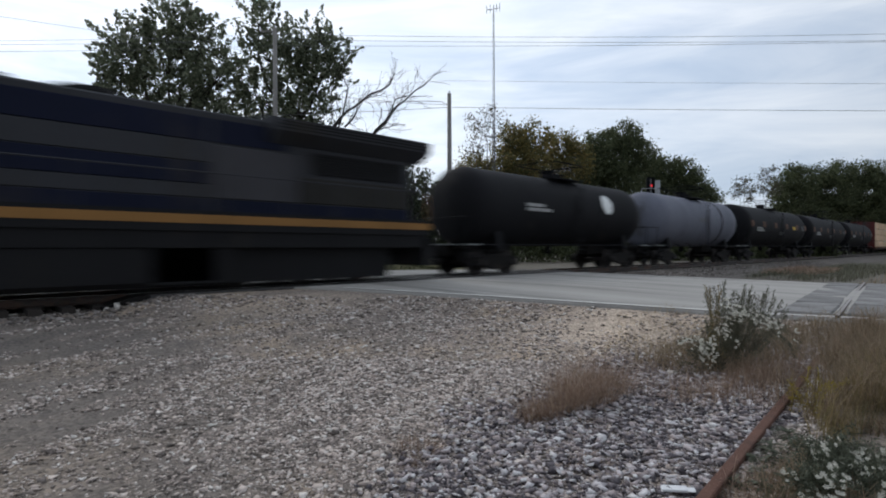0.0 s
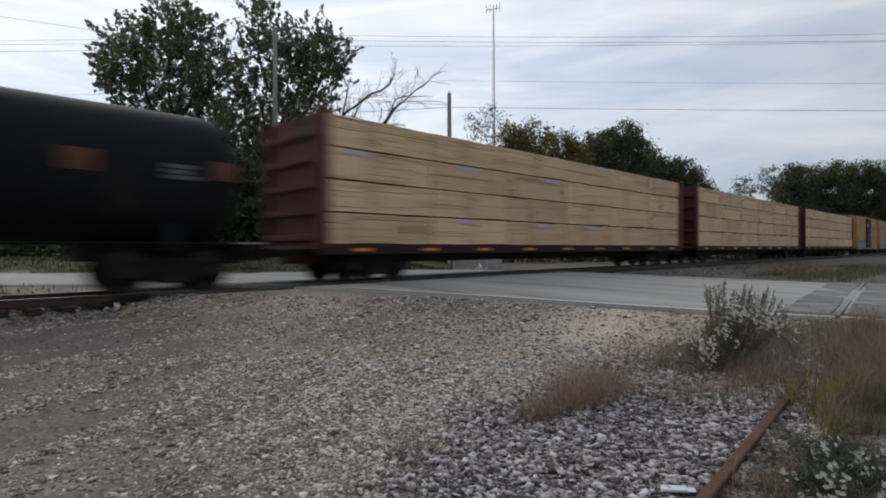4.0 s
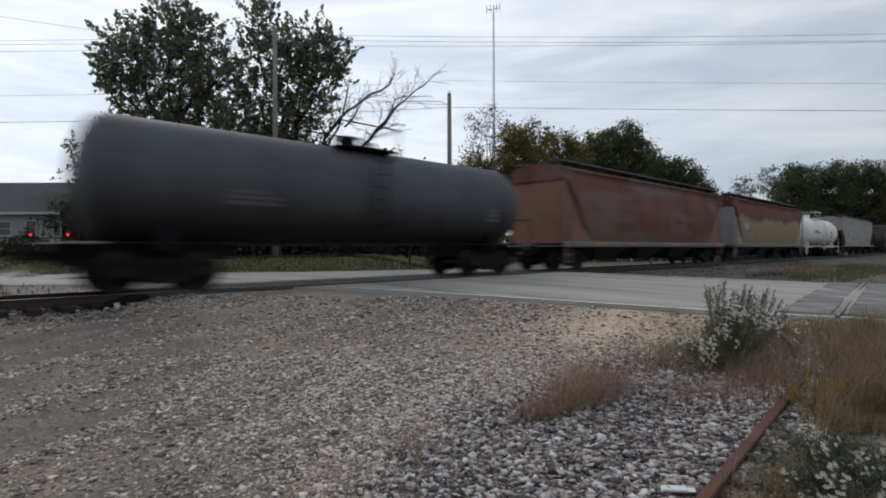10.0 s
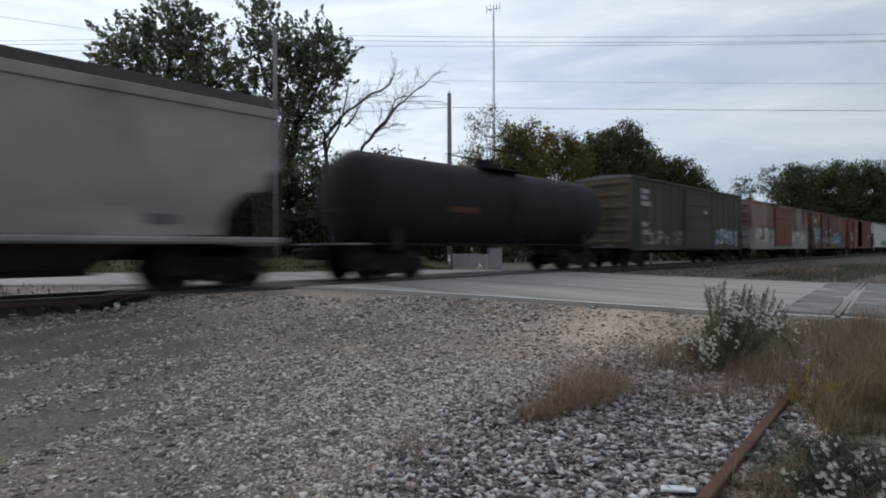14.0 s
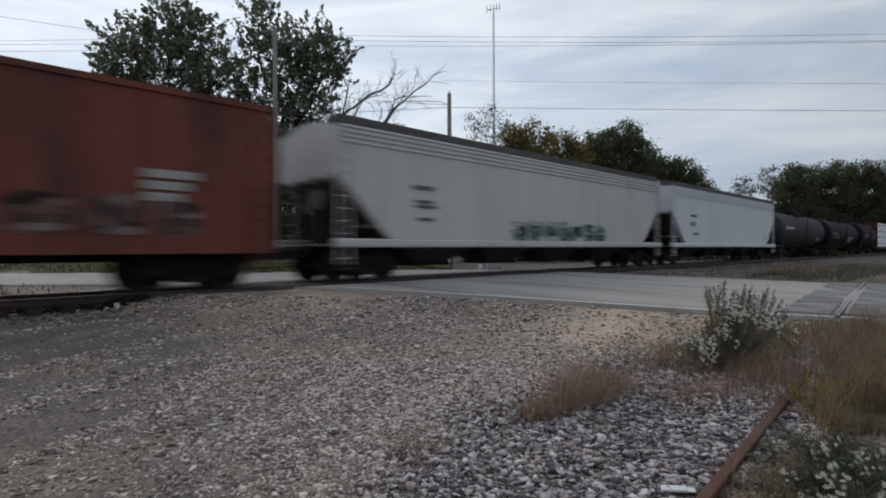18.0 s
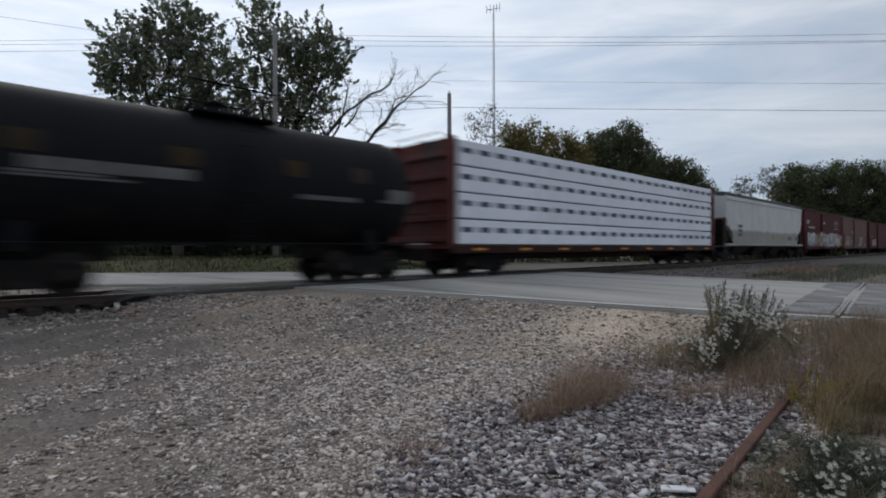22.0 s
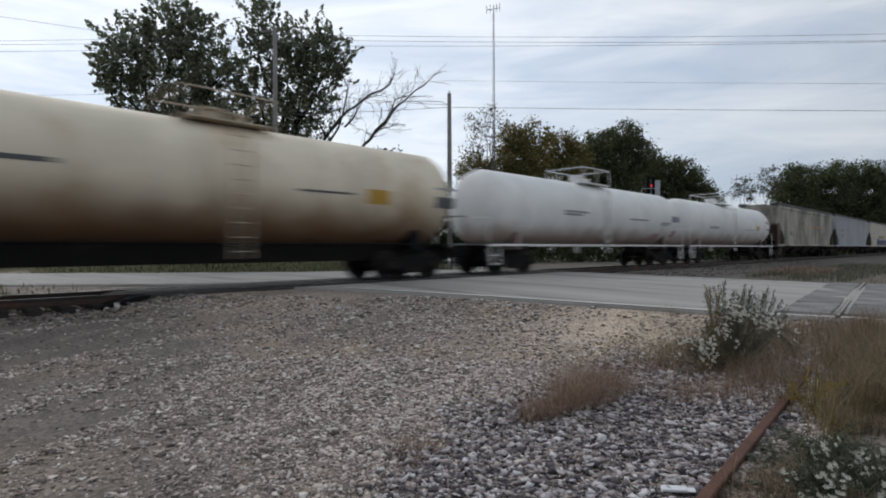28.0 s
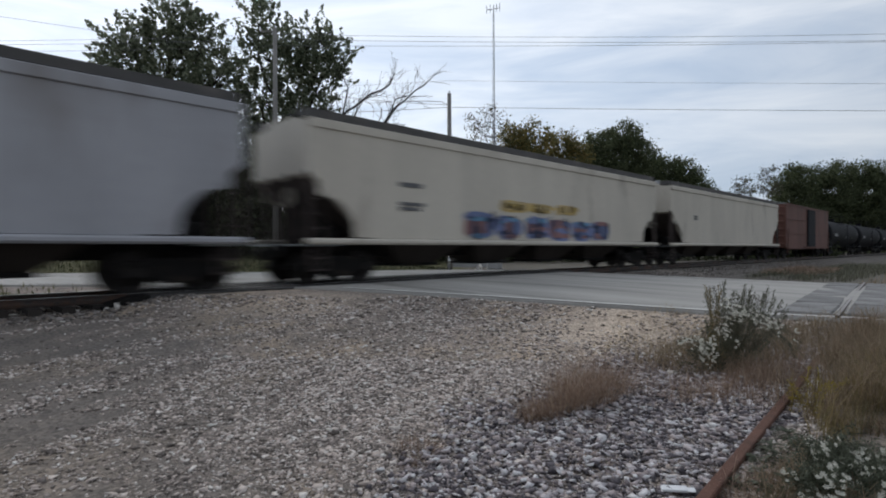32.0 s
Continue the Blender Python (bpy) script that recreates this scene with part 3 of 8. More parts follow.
def blob(rng, x, z, w, h, n=14):
    pts = []
    for k in range(n):
        a = 2 * math.pi * k / n
        r = rng.uniform(0.72, 1.05)
        c, s = math.cos(a), math.sin(a)
        pts.append((x + w / 2 * r * math.copysign(abs(c) ** 0.6, c), z + h / 2 * r * math.copysign(abs(s) ** 0.6, s)))
    return pts


def tags(car, x0, x1, z, h, colours, seed, y=-HALF, shapes=6):
    """Sprayed shapes on a car's side: overlapping rounded fields with a core of another colour."""
    rng = random.Random(seed)
    w = (x1 - x0) / shapes
    dark = tuple(0.25 * v for v in colours[0])
    light = colours[-1]
    for k in range(shapes):
        cx = x0 + (k + 0.5) * w + rng.uniform(-0.1, 0.1)
        fields = [(0, 0, 1.06, 1.0, colours[0]), (0, 0, 0.92, 0.86, dark)]
        # bold upright and level strokes of a sprayed letter, then patches of colour over them
        fields += [(o + rng.uniform(-0.06, 0.06), rng.uniform(-0.08, 0.08), rng.uniform(0.18, 0.30), rng.uniform(0.6, 0.86), rng.choice((colours[0], light))) for o in (-0.34, 0.02, 0.34)]
        fields += [(rng.uniform(-0.15, 0.15), o, rng.uniform(0.5, 0.9), rng.uniform(0.13, 0.24), rng.choice((colours[1], light))) for o in rng.sample((-0.32, 0.0, 0.32), 2)]
        fields += [(rng.uniform(-0.4, 0.4), rng.uniform(-0.35, 0.35), rng.uniform(0.15, 0.4), rng.uniform(0.10, 0.32), rng.choice(colours + (dark,))) for _ in range(4)]
        fields += [(rng.uniform(-0.45, 0.45), rng.uniform(-0.3, 0.3), rng.uniform(0.05, 0.12), rng.uniform(0.3, 0.8), dark) for _ in range(3)]
        for layer, (ox, oz, sw, sh, c) in enumerate(fields):
            d = y - 0.006 - 0.0022 * layer - 0.0004 * k
            m = paint("spray_%.2f_%.2f_%.2f" % c, c, GRIME, 0.3, 0.45)
            part("graffiti", plate(bmesh.new(), blob(rng, cx + ox * w, z + oz * h + rng.uniform(-0.05, 0.05) * h, w * sw, h * sh), d - 0.001, d + 0.001), m, car)


def start_car(name, label, front, rear, category="railway car"):
    car = thing(name, label, category, "cars of the freight train")
    CARS.append((car, (front + rear) / 2))
    return car, (rear - front) / 2


# ---- tank car ----
def tank_mesh(L, r, slope=0.0):
    bm = bmesh.new()
    seg, rings = 40, []
    prof = [(-L, 0.001), (-L + 0.02, r * 0.30), (-L + 0.09, r * 0.58), (-L + 0.22, r * 0.81), (-L + 0.40, r * 0.94), (-L + 0.62, r)]
    prof += [(x, r) for x in np.linspace(-L + 1.2, L - 1.2, 10)] + [(-x, rr) for x, rr in prof[::-1]]
    for x, rr in prof:
        rings.append([(x, rr * math.cos(2 * math.pi * k / seg), rr * math.sin(2 * math.pi * k / seg)) for k in range(seg)])
    return loft(bm, rings, smooth=True)


def tank_car(name, label, front, rear, paint_m, r=1.45, zc=None, trim=None, dome=0.0, bands=(), marks=(), panels=(), railing=True, low_sill=False, underframe=False, top_m=None, saddle_m=None):
    car, L = start_car(name, label, front, rear)
    trim = trim or paint_m
    top_m, saddle_m = top_m or trim, saddle_m or trim
    zc = zc or (1.08 + r)
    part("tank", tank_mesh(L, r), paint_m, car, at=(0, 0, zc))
    for x in (-L * 0.33, 0.0, L * 0.33):     # weld seams
        bm = bmesh.new()
        rings = [[(x + dx, (r + dr) * math.cos(2 * math.pi * k / 40), (r + dr) * math.sin(2 * math.pi * k / 40)) for k in range(40)] for dx, dr in ((-0.05, -0.01), (-0.04, 0.006), (0.04, 0.006), (0.05, -0.01))]
        part("weld_seam", loft(bm, rings, smooth=True, caps=False), paint_m, car, at=(0, 0, zc))
    for x, w, m in bands:
        bm = bmesh.new()
        rings = [[(x + dx, (r + dr) * math.cos(2 * math.pi * k / 40), (r + dr) * math.sin(2 * math.pi * k / 40)) for k in range(40)] for dx, dr in ((-w / 2, -0.01), (-w / 2, 0.008), (w / 2, 0.008), (w / 2, -0.01))]
        part("band", loft(bm, rings, smooth=True, caps=False), m, car, at=(0, 0, zc))
    E = L + 0.45
    for s in (-1, 1):
        # stub sill, bolster saddle and end walkway
        part("stub_sill", boxes((s * E if s < 0 else L - 3.4, -L + 3.4 if s < 0 else E, -0.3, 0.3, 0.72, 1.12)), M_STEEL, car)
        bm = bmesh.new()
        xs = s * (L - 1.6)
        a = math.asin(min(1, 1.15 / r))
        cup = [(-1.25, 0.95), (1.25, 0.95)] + [(r * math.sin(a * t), zc - r * math.cos(a * t)) for t in np.linspace(1, -1, 13)]
        va = [bm.verts.new((xs - 0.16, y, z)) for y, z in cup]
        vb = [bm.verts.new((xs + 0.16, y, z)) for y, z in cup]
        bm.faces.new(va), bm.faces.new(vb[::-1])
        for k in range(len(cup)):
            bm.faces.new((va[k], va[(k + 1) % len(cup)], vb[(k + 1) % len(cup)], vb[k]))
        part("saddle", bm, saddle_m, car)
        part("end_walkway", boxes((min(s * E, s * (E - 0.75)), max(s * E, s * (E - 0.75)), -1.45, 1.45, 1.10, 1.15)), M_GRATING, car)
        bm = bmesh.new()
        for y in (-1.4, 1.4):
            rod(bm, (s * (E - 0.05), y, 1.12), (s * (E - 0.05), y, 2.1), 0.02, seg=6)
            rod(bm, (s * (E - 0.05), y, 1.12), (s * (E - 0.05), y, 0.5), 0.02, seg=6)
        rod(bm, (s * (E - 0.05), -1.4, 2.1), (s * (E - 0.05), 1.4, 2.1), 0.02, seg=6)
        part("end_railing", bm, trim, car)
        coupler(car, s * (E - 0.05), s)
        truck(car, s * (L - 1.6))
        end_gear(car, s, E - 0.1, 1.42, trim)
    if underframe:
        part("centre_sill", boxes((-E, E, -0.5, 0.5, 0.62, 1.1)), M_STEEL, car)
    # side running board or pipe rail along the tank
    if low_sill:
        for y in (-1.42, 1.42):
            part("side_sill", boxes((-E, E, y - 0.06, y + 0.06, 1.07, 1.15)), trim, car)
    else:
        bm = bmesh.new()
        for y in (-1.45, 1.45):
            rod(bm, (-L + 0.3, y, 1.12), (L - 0.3, y, 1.12), 0.022, seg=6)
            for x in np.linspace(-L + 0.6, L - 0.6, 7):
                rod(bm, (x, y, 1.12), (x, y * 0.72, 1.28), 0.018, seg=5)
        part("side_rail", bm, trim, car)
    # manway, valve housing and platform on top
    top = zc + r
    part("manway", rod(rod(bmesh.new(), (dome, 0, top - 0.08), (dome, 0, top + 0.30), 0.33, seg=18), (dome, 0, top + 0.30), (dome, 0, top + 0.36), 0.38, seg=18), top_m, car)
    part("valve", rod(rod(bmesh.new(), (dome + 0.85, 0, top - 0.08), (dome + 0.85, 0, top + 0.26), 0.16, seg=12), (dome + 0.85, 0, top + 0.26), (dome + 0.85, 0, top + 0.3), 0.2, seg=12), top_m, car)
    for y in (-0.75, 0.75):
        part("top_platform", boxes((dome - 1.0, dome + 1.3, y - 0.28, y + 0.28, top - 0.10, top - 0.06)), top_m, car)
    if railing:
        bm = bmesh.new()
        corners = [(dome - 1.0, -1.0, top + 0.62), (dome + 1.3, -1.0, top + 0.62), (dome + 1.3, 1.0, top + 0.62), (dome - 1.0, 1.0, top + 0.62)]
        rings = []
        for (x, y, z), (ox, oy) in zip(corners + corners[:1], ((1, 1), (-1, 1), (-1, -1), (1, -1), (1, 1))):
            rings.append([(x + ox * 0.018 * p, y + oy * 0.018 * p, z + 0.018 * q) for p, q in ((-1, -1), (1, -1), (1, 1), (-1, 1))])
        rail = part("platform_railing", loft(bm, rings, caps=False), top_m, car)
        post = shared("railing_post", lambda: rod(bmesh.new(), (0, 0, -1.0), (0, 0, 0), 0.018, seg=5))
        for y in (-1.0, 1.0):
            for x in (-1.0, 0.15, 1.3):
                part("railing_post", post, top_m, rail, at=(dome + x, y, top + 0.62))
    for y in (-r - 0.06, r + 0.06):
        ladder(car, dome + 0.15, y, 0.75, zc + r * 0.75, top_m)
    bm = bmesh.new()
    rod(bm, (0, 0, 0.75), (0, 0, 1.2), 0.14, seg=12)
    part("bottom_outlet", bm, trim, car, at=(dome, 0, 0))
    # markings follow the shell
    for x, z, w, h, rows, m in marks:
        curved_bars(car, x, z, w, h, rows, m, r, zc)
    for x, z, w, h, m in panels:
        curved_bars(car, x, z, w, h, 1, m, r, zc, "panel")
    return car


def curved_bars(car, x, z, w, h, rows, m, r, zc, name="stencil"):
    """Lettering on a tank: rows of plain bars that follow the shell."""
    rng = random.Random(int(abs(x * 13 + z * 29 + w * 5)))
    rh = h / rows
    for k in range(rows):
        bm = bmesh.new()
        ww = w * (rng.uniform(0.6, 1.0) if rows > 1 else 1)
        z1, z0 = z - k * rh, z - (k + 0.72 if rows > 1 else 1) * rh
        ring = []
        for t in np.linspace(0, 1, 4):
            zz = min(max(z0 + (z1 - z0) * t - zc, -r), r)
            ring.append((-math.sqrt(max(0.0, (r + 0.012) ** 2 - zz * zz)), zc + zz))
        ring += [(y + 0.03, q) for y, q in ring[::-1]]
        part(name, loft(bm, [[(xx, y, q) for y, q in ring] for xx in (x, x + ww)]), m, car)


def curved_disc(car, x, z, radius, m, r, zc, name="disc"):
    """A painted disc that follows the shell: narrow strips from its foot to its top."""
    bm = bmesh.new()
    rings = []
    for k in range(15):
        a = math.pi * (k / 14 - 0.5)
        w, zz = max(0.004, radius * math.cos(a)), z + radius * math.sin(a) - zc
        y = -math.sqrt(max(0.0, (r + 0.016) ** 2 - zz * zz))
        rings.append([(x - w, y, zc + zz), (x + w, y, zc + zz), (x + w, y + 0.03, zc + zz), (x - w, y + 0.03, zc + zz)])
    part(name, loft(bm, rings), m, car)


# ---- covered hopper ----
def hopper_profile(style, zb, top):
    """Half outline from the bottom edge up to the roof ridge, as distance from the centre and height."""
    if style == "round":
        pts = []
        for k in range(11):
            t = k / 10
            z = 1.28 + (top - 0.32 - 1.28) * t
            y = HALF * (0.86 + 0.14 * math.sin(math.pi * min(1, t * 1.08 + 0.06)) ** 0.7)
            pts.append((y, z))
    else:
        pts = [(HALF, 1.28), (HALF, 2.0), (HALF, 2.8), (HALF, 3.4), (HALF, top - 0.62), (HALF, top - 0.44), (HALF, top - 0.30), (HALF - 0.10, top - 0.24)]
    pts += [(1.15, top - 0.22), (0.75, top - 0.16), (0.72, top - 0.08), (0.0, top - 0.06)]
    return [(y, max(z, zb)) for y, z in pts]


def hopper_car(name, label, front, rear, body_m, style="round", top=4.68, sill_m=None, roof_m=None, bays=3, marks=(), cut=2.2, arch=True, end_m=None, end_z=3.0, chord=True):
    car, L = start_car(name, label, front, rear)
    # the default end frame colour holds the shade inside the open ends
    sill_m, roof_m, end_m = sill_m or body_m, roof_m or M_WALK, end_m or paint("shaded_end_frame", (0.062, 0.050, 0.046), (0.02, 0.018, 0.016), 0.4)
    bay_m = paint("grimy_bay", (0.20, 0.175, 0.15) if arch else (0.045, 0.038, 0.034), (0.04, 0.034, 0.03), 0.45, 0.3)
    walk_y, walk_z = (1.22, top - 0.17) if style == "flat" else (0.95, top - 0.03)
    B = L - (0.08 if style == "flat" else 0.2)        # the body stops short of the end sills
    stations = [(-B, end_z)] + [(-B + cut * k, 1.28 + (end_z - 1.28) * q) for k, q in ((0.01, 0.99), (0.35, 0.68), (0.75, 0.2), (1.0, 0.0))]
    stations += [(x, 1.28) for x in np.linspace(-B + cut + 0.7, B - cut - 0.7, 9)] + [(-x, z) for x, z in stations[::-1]]
    rings = []
    for x, zb in stations:
        half = hopper_profile(style, zb, top)
        rings.append([(x, -y, z) for y, z in half] + [(x, y, z) for y, z in half[::-1][1:]])
    bm = bmesh.new()
    loft(bm, rings, smooth=False)
    part("body", bm, body_m, car)
    # outside posts along straight-sided cars, thin weld lines on curved ones
    for s in (-1, 1):
        thin = style == "flat" and chord
        part("side_sill", bevelled(boxes((-L, L, s * HALF - 0.13, s * HALF + 0.13, 1.10 if thin else 1.02, 1.27)), 0.05), sill_m, car)
        if thin:
            # one heavy chord under the roof
            part("top_chord", bevelled(boxes((-B, B, s * HALF - 0.05, s * HALF + 0.06, top - 0.47, top - 0.22)), 0.02), body_m, car)
        elif style == "flat":
            for dz in (0.28, 0.42, 0.56, 0.70):
                part("side_ridge", bevelled(boxes((-B + 0.05, B - 0.05, s * HALF - 0.05, s * HALF + 0.045, top - dz - 0.045, top - dz + 0.045)), 0.02), body_m, car)
        else:
            part("top_chord", boxes((-B, B, s * (HALF - 0.22) - 0.07, s * (HALF - 0.22) + 0.07, top - 0.42, top - 0.33)), body_m, car)
    # pyramidal bays beneath
    for k in range(bays):
        x = (k - (bays - 1) / 2) * (2 * B - 2 * cut - 1.2) / bays
        w = (2 * B - 2 * cut - 1.2) / bays * 0.49
        bm = bmesh.new()
        loft(bm, [[(x - w, -1.35, 1.30), (x + w, -1.35, 1.30), (x + w, 1.35, 1.30), (x - w, 1.35, 1.30)], [(x - w * 0.45, -0.6, 0.52), (x + w * 0.45, -0.6, 0.52), (x + w * 0.45, 0.6, 0.52), (x - w * 0.45, 0.6, 0.52)]])
        part("hopper_bay", bm, bay_m, car)
        part("outlet_gate", boxes((x - w * 0.5, x + w * 0.5, -0.72, 0.72, 0.42, 0.52)), M_STEEL, car)
    part("centre_sill", boxes((-L, L, -0.28, 0.28, 0.74, 1.10)), M_STEEL, car)
    for s in (-1, 1):
        # end platform, end posts and the slope sheet
        xe, xi = s * L, s * (L - cut - 0.2)
        part("end_platform", boxes((min(xe, s * (L - 1.1)), max(xe, s * (L - 1.1)), -HALF, HALF, 1.06, 1.12)), M_GRATING, car)
        bm = bmesh.new()
        loft(bm, [[(s * (B - 0.1), y, end_z - 0.05) for y in (-HALF * 0.85, HALF * 0.85)] + [(s * (B - 0.1), y, end_z - 0.13) for y in (HALF * 0.85, -HALF * 0.85)],
                  [(xi, y, 1.16) for y in (-HALF * 0.85, HALF * 0.85)] + [(xi, y, 1.08) for y in (HALF * 0.85, -HALF * 0.85)]])
        part("slope_sheet", bm, end_m, car)
        for y in (-HALF + 0.08, -0.55, 0.55, HALF - 0.08) if arch else ():
            part("end_post", boxes((s * (B - 0.02) - 0.06, s * (B - 0.02) + 0.06, y - 0.06, y + 0.06, 1.1, end_z + 0.05)), end_m, car)
        if not arch:
            # recessed corner sheets and the upright end sheet
            tri = [(s * (B - 0.06), 1.2), (s * (B - 0.06), 4.0), (s * (B - 0.35), 4.0), (s * (B - 2.15), 1.2)]
            for y in (-HALF + 0.16, HALF - 0.16):
                part("corner_sheet", plate(bmesh.new(), tri, y - 0.012, y + 0.012), end_m, car)
            part("end_sheet", boxes((s * (B - 0.1) - 0.02, s * (B - 0.1) + 0.02, -HALF + 0.15, HALF - 0.15, 1.2, 4.0)), end_m, car)
        # centre web and brake gear that fill the open end
        high = end_z - 0.1 if arch else 2.0
        web = [(s * (L - 0.45), 1.08), (s * (L - 0.45), high), (s * (B - (0.2 if arch else 0.9)), high), (s * (L - cut - 0.1), 1.22), (s * (L - cut - 0.1), 1.08)]
        for y in (-0.35, 0.35):
            part("centre_web", plate(bmesh.new(), web, y - 0.02, y + 0.02), M_STEEL, car)
        part("brake_cylinder", rod(bmesh.new(), (s * (L - 1.5), -0.8, 1.45), (s * (L - 0.8), -0.8, 1.45), 0.18, seg=12), M_STEEL, car)
        part("air_reservoir", rod(bmesh.new(), (s * (L - 1.7), 0.85, 1.4), (s * (L - 0.7), 0.85, 1.4), 0.22, seg=12), M_STEEL, car)
        if arch:
            # gusset plates that close the corners round the open end
            for y in (-HALF + 0.03, HALF - 0.03):
                bm = bmesh.new()
                a, b = B - 0.3, B - cut
                if chord:
                    pts = [(s * (B - 1.45), 1.30), (s * (B - 1.40), 1.72), (s * (B - 1.18), 2.10), (s * (B - 0.8), 2.34), (s * a, 2.42), (s * a, 3.05), (s * (b - 0.1), 3.05), (s * (b - 0.4), 1.30)]
                else:
                    pts = [(s * (b + 0.05), 1.30), (s * (b + 0.15), 1.75), (s * (b + 0.45), 2.25), (s * (b + 0.85), 2.62), (s * a, 2.85), (s * a, 3.05), (s * (b - 0.1), 3.05), (s * (b - 0.4), 1.30)]
                plate(bm, pts, y - 0.012, y + 0.012)
                part("gusset", bm, body_m, car)
        rungs = end_m if style == "flat" and chord else sill_m
        for y in (-HALF, HALF):
            ladder(car, s * (L - 0.3), y, 0.55, 2.5 if style == "flat" and chord else top - 0.35, rungs)
        coupler(car, s * (L - 0.05), s)
        truck(car, s * (L - 1.4))
        end_gear(car, s, L - 0.15, 1.5, end_m)
    brake_wheel(car, -L + 0.05, 2.4, sill_m)
    # roof walk and hatches; on flat-sided cars the deep dark walk includes the shadow beneath it
    for y in (-walk_y, walk_y):
        part("roof_walk", boxes((-B, B, y - 0.28, y + 0.28, walk_z, top + 0.05)), roof_m, car)
        bracket = shared("walk_bracket_%.2f" % top, lambda: boxes((-0.03, 0.03, -0.22, 0.22, top - 0.30, top - 0.03)))
        for x in np.linspace(-B + 0.2, B - 0.2, 12):
            part("walk_bracket", bracket, roof_m, car, at=(x, y, 0))
    hatch = shared("hatch_cover", lambda: bevelled(boxes((-0.9, 0.9, -0.42, 0.42, -0.07, 0.03)), 0.03))
    for x in np.linspace(-B + 1.6, B - 1.6, 8):
        part("hatch", hatch, body_m, car, at=(x, 0, top - 0.02))
    for x, z, w, h, rows, m in marks:
        bars(car, x, z, w, h, rows, m, y=-HALF - (0.012 if z > 1.3 else 0.135))
    return car


# ---- box car ----
def box_car(name, label, front, rear, body_m, door_m, top=4.62, doors=((-0.6, 2.6),), open_gap=None, roof_m=None, end_m=None, ribs=5, seams=3, posts=0, marks=(), low=1.02):
    car, L = start_car(name, label, front, rear)
    roof_m, end_m = roof_m or M_GRATING, end_m or body_m
    eave = top - 0.22
    for s in (-1, 1):
        # side sheets, left open where a door stands open
        spans = [(-L, L)] if not open_gap or s > 0 else [(-L, open_gap[0]), (open_gap[1], L)]
        for a, b in spans:
            part("side", boxes((a, b, s * HALF - 0.05 * s - 0.04, s * HALF - 0.05 * s + 0.04, low, eave)), body_m, car)
        part("side_sill", boxes((-L, L, s * (HALF - 0.04) - 0.05, s * (HALF - 0.04) + 0.05, low - 0.14, low + 0.05)), body_m, car)
        part("roof_edge", boxes((-L, L, s * HALF - 0.05, s * HALF + 0.04, eave - 0.02, eave + 0.11)), body_m, car)
        for k in range(seams):
            z = low + (eave - low) * (k + 1) / (seams + 1)
            for a, b in spans:
                bm = boxes((a + 0.1, b - 0.1, s * HALF - 0.035, s * HALF + 0.012, z - 0.03, z + 0.03))
                part("side_ridge", bm, body_m, car)
        for k in range(posts):
            x = -L + 0.5 + (2 * L - 1.0) * k / (posts - 1)
            if any(dx - 0.2 < x < dx + dw + 0.2 for dx, dw in doors) or (open_gap and open_gap[0] - 0.2 < x < open_gap[1] + 0.2):
                continue
            part("side_post", shared("post_%.2f" % (eave - low), lambda: boxes((-0.05, 0.05, -0.035, 0.035, low, eave))), body_m, car, at=(x, s * (HALF - 0.01), 0))
        hung = doors if s < 0 or not open_gap else ((open_gap[0] - 0.1, open_gap[1] - open_gap[0] + 0.2),)
        for dx, dw in hung:
            d = part("door", bevelled(boxes((dx, dx + dw, -0.03, 0.03, low + 0.06, eave - 0.12)), 0.012), door_m, car, at=(0, s * (HALF + 0.045), 0))
            for k in range(5):
                z = low + 0.35 + k * (eave - low - 0.6) / 4
                part("door_rib", boxes((dx + 0.08, dx + dw - 0.08, -0.065 if s < 0 else 0.028, -0.028 if s < 0 else 0.065, z - 0.045, z + 0.045)), door_m, d)
            part("lock_bar", rod(bmesh.new(), (dx + 0.12, s * 0.07, low + 0.1), (dx + 0.12, s * 0.07, eave - 0.2), 0.022, seg=6), door_m, d)
        lo = min(d[0] for d in doors) - 1.2
        hi = max(d[0] + d[1] for d in doors) + 1.2
        part("door_track", boxes((max(-L, lo), min(L, hi), s * (HALF + 0.05) - 0.04, s * (HALF + 0.05) + 0.04, low - 0.04, low + 0.05)), body_m, car)
    part("floor", boxes((-L, L, -HALF + 0.1, HALF - 0.1, low - 0.02, low + 0.06)), M_STEEL, car)
    part("centre_sill", boxes((-L - 0.5, L + 0.5, -0.3, 0.3, 0.70, 1.0)), M_STEEL, car)
    # roof: shallow pitch with cross ribs
    bm = bmesh.new()
    prof = [(-HALF, eave + 0.02), (-HALF, eave + 0.10), (0, top), (HALF, eave + 0.10), (HALF, eave + 0.02)]
    loft(bm, [[(x, y, z) for y, z in prof] for x in (-L, L)])
    roof = part("roof", bm, roof_m, car)
    rib = shared("roof_rib_%.2f" % top, lambda: loft(bmesh.new(), [[(x, y, z) for y, z in ((-HALF, eave + 0.09), (-HALF, eave + 0.14), (0, top + 0.04), (HALF, eave + 0.14), (HALF, eave + 0.09))] for x in (-0.05, 0.05)]))
    for x in np.linspace(-L + 0.06, L - 0.06, 14):
        part("roof_rib", rib, roof_m, roof, at=(x, 0, 0))
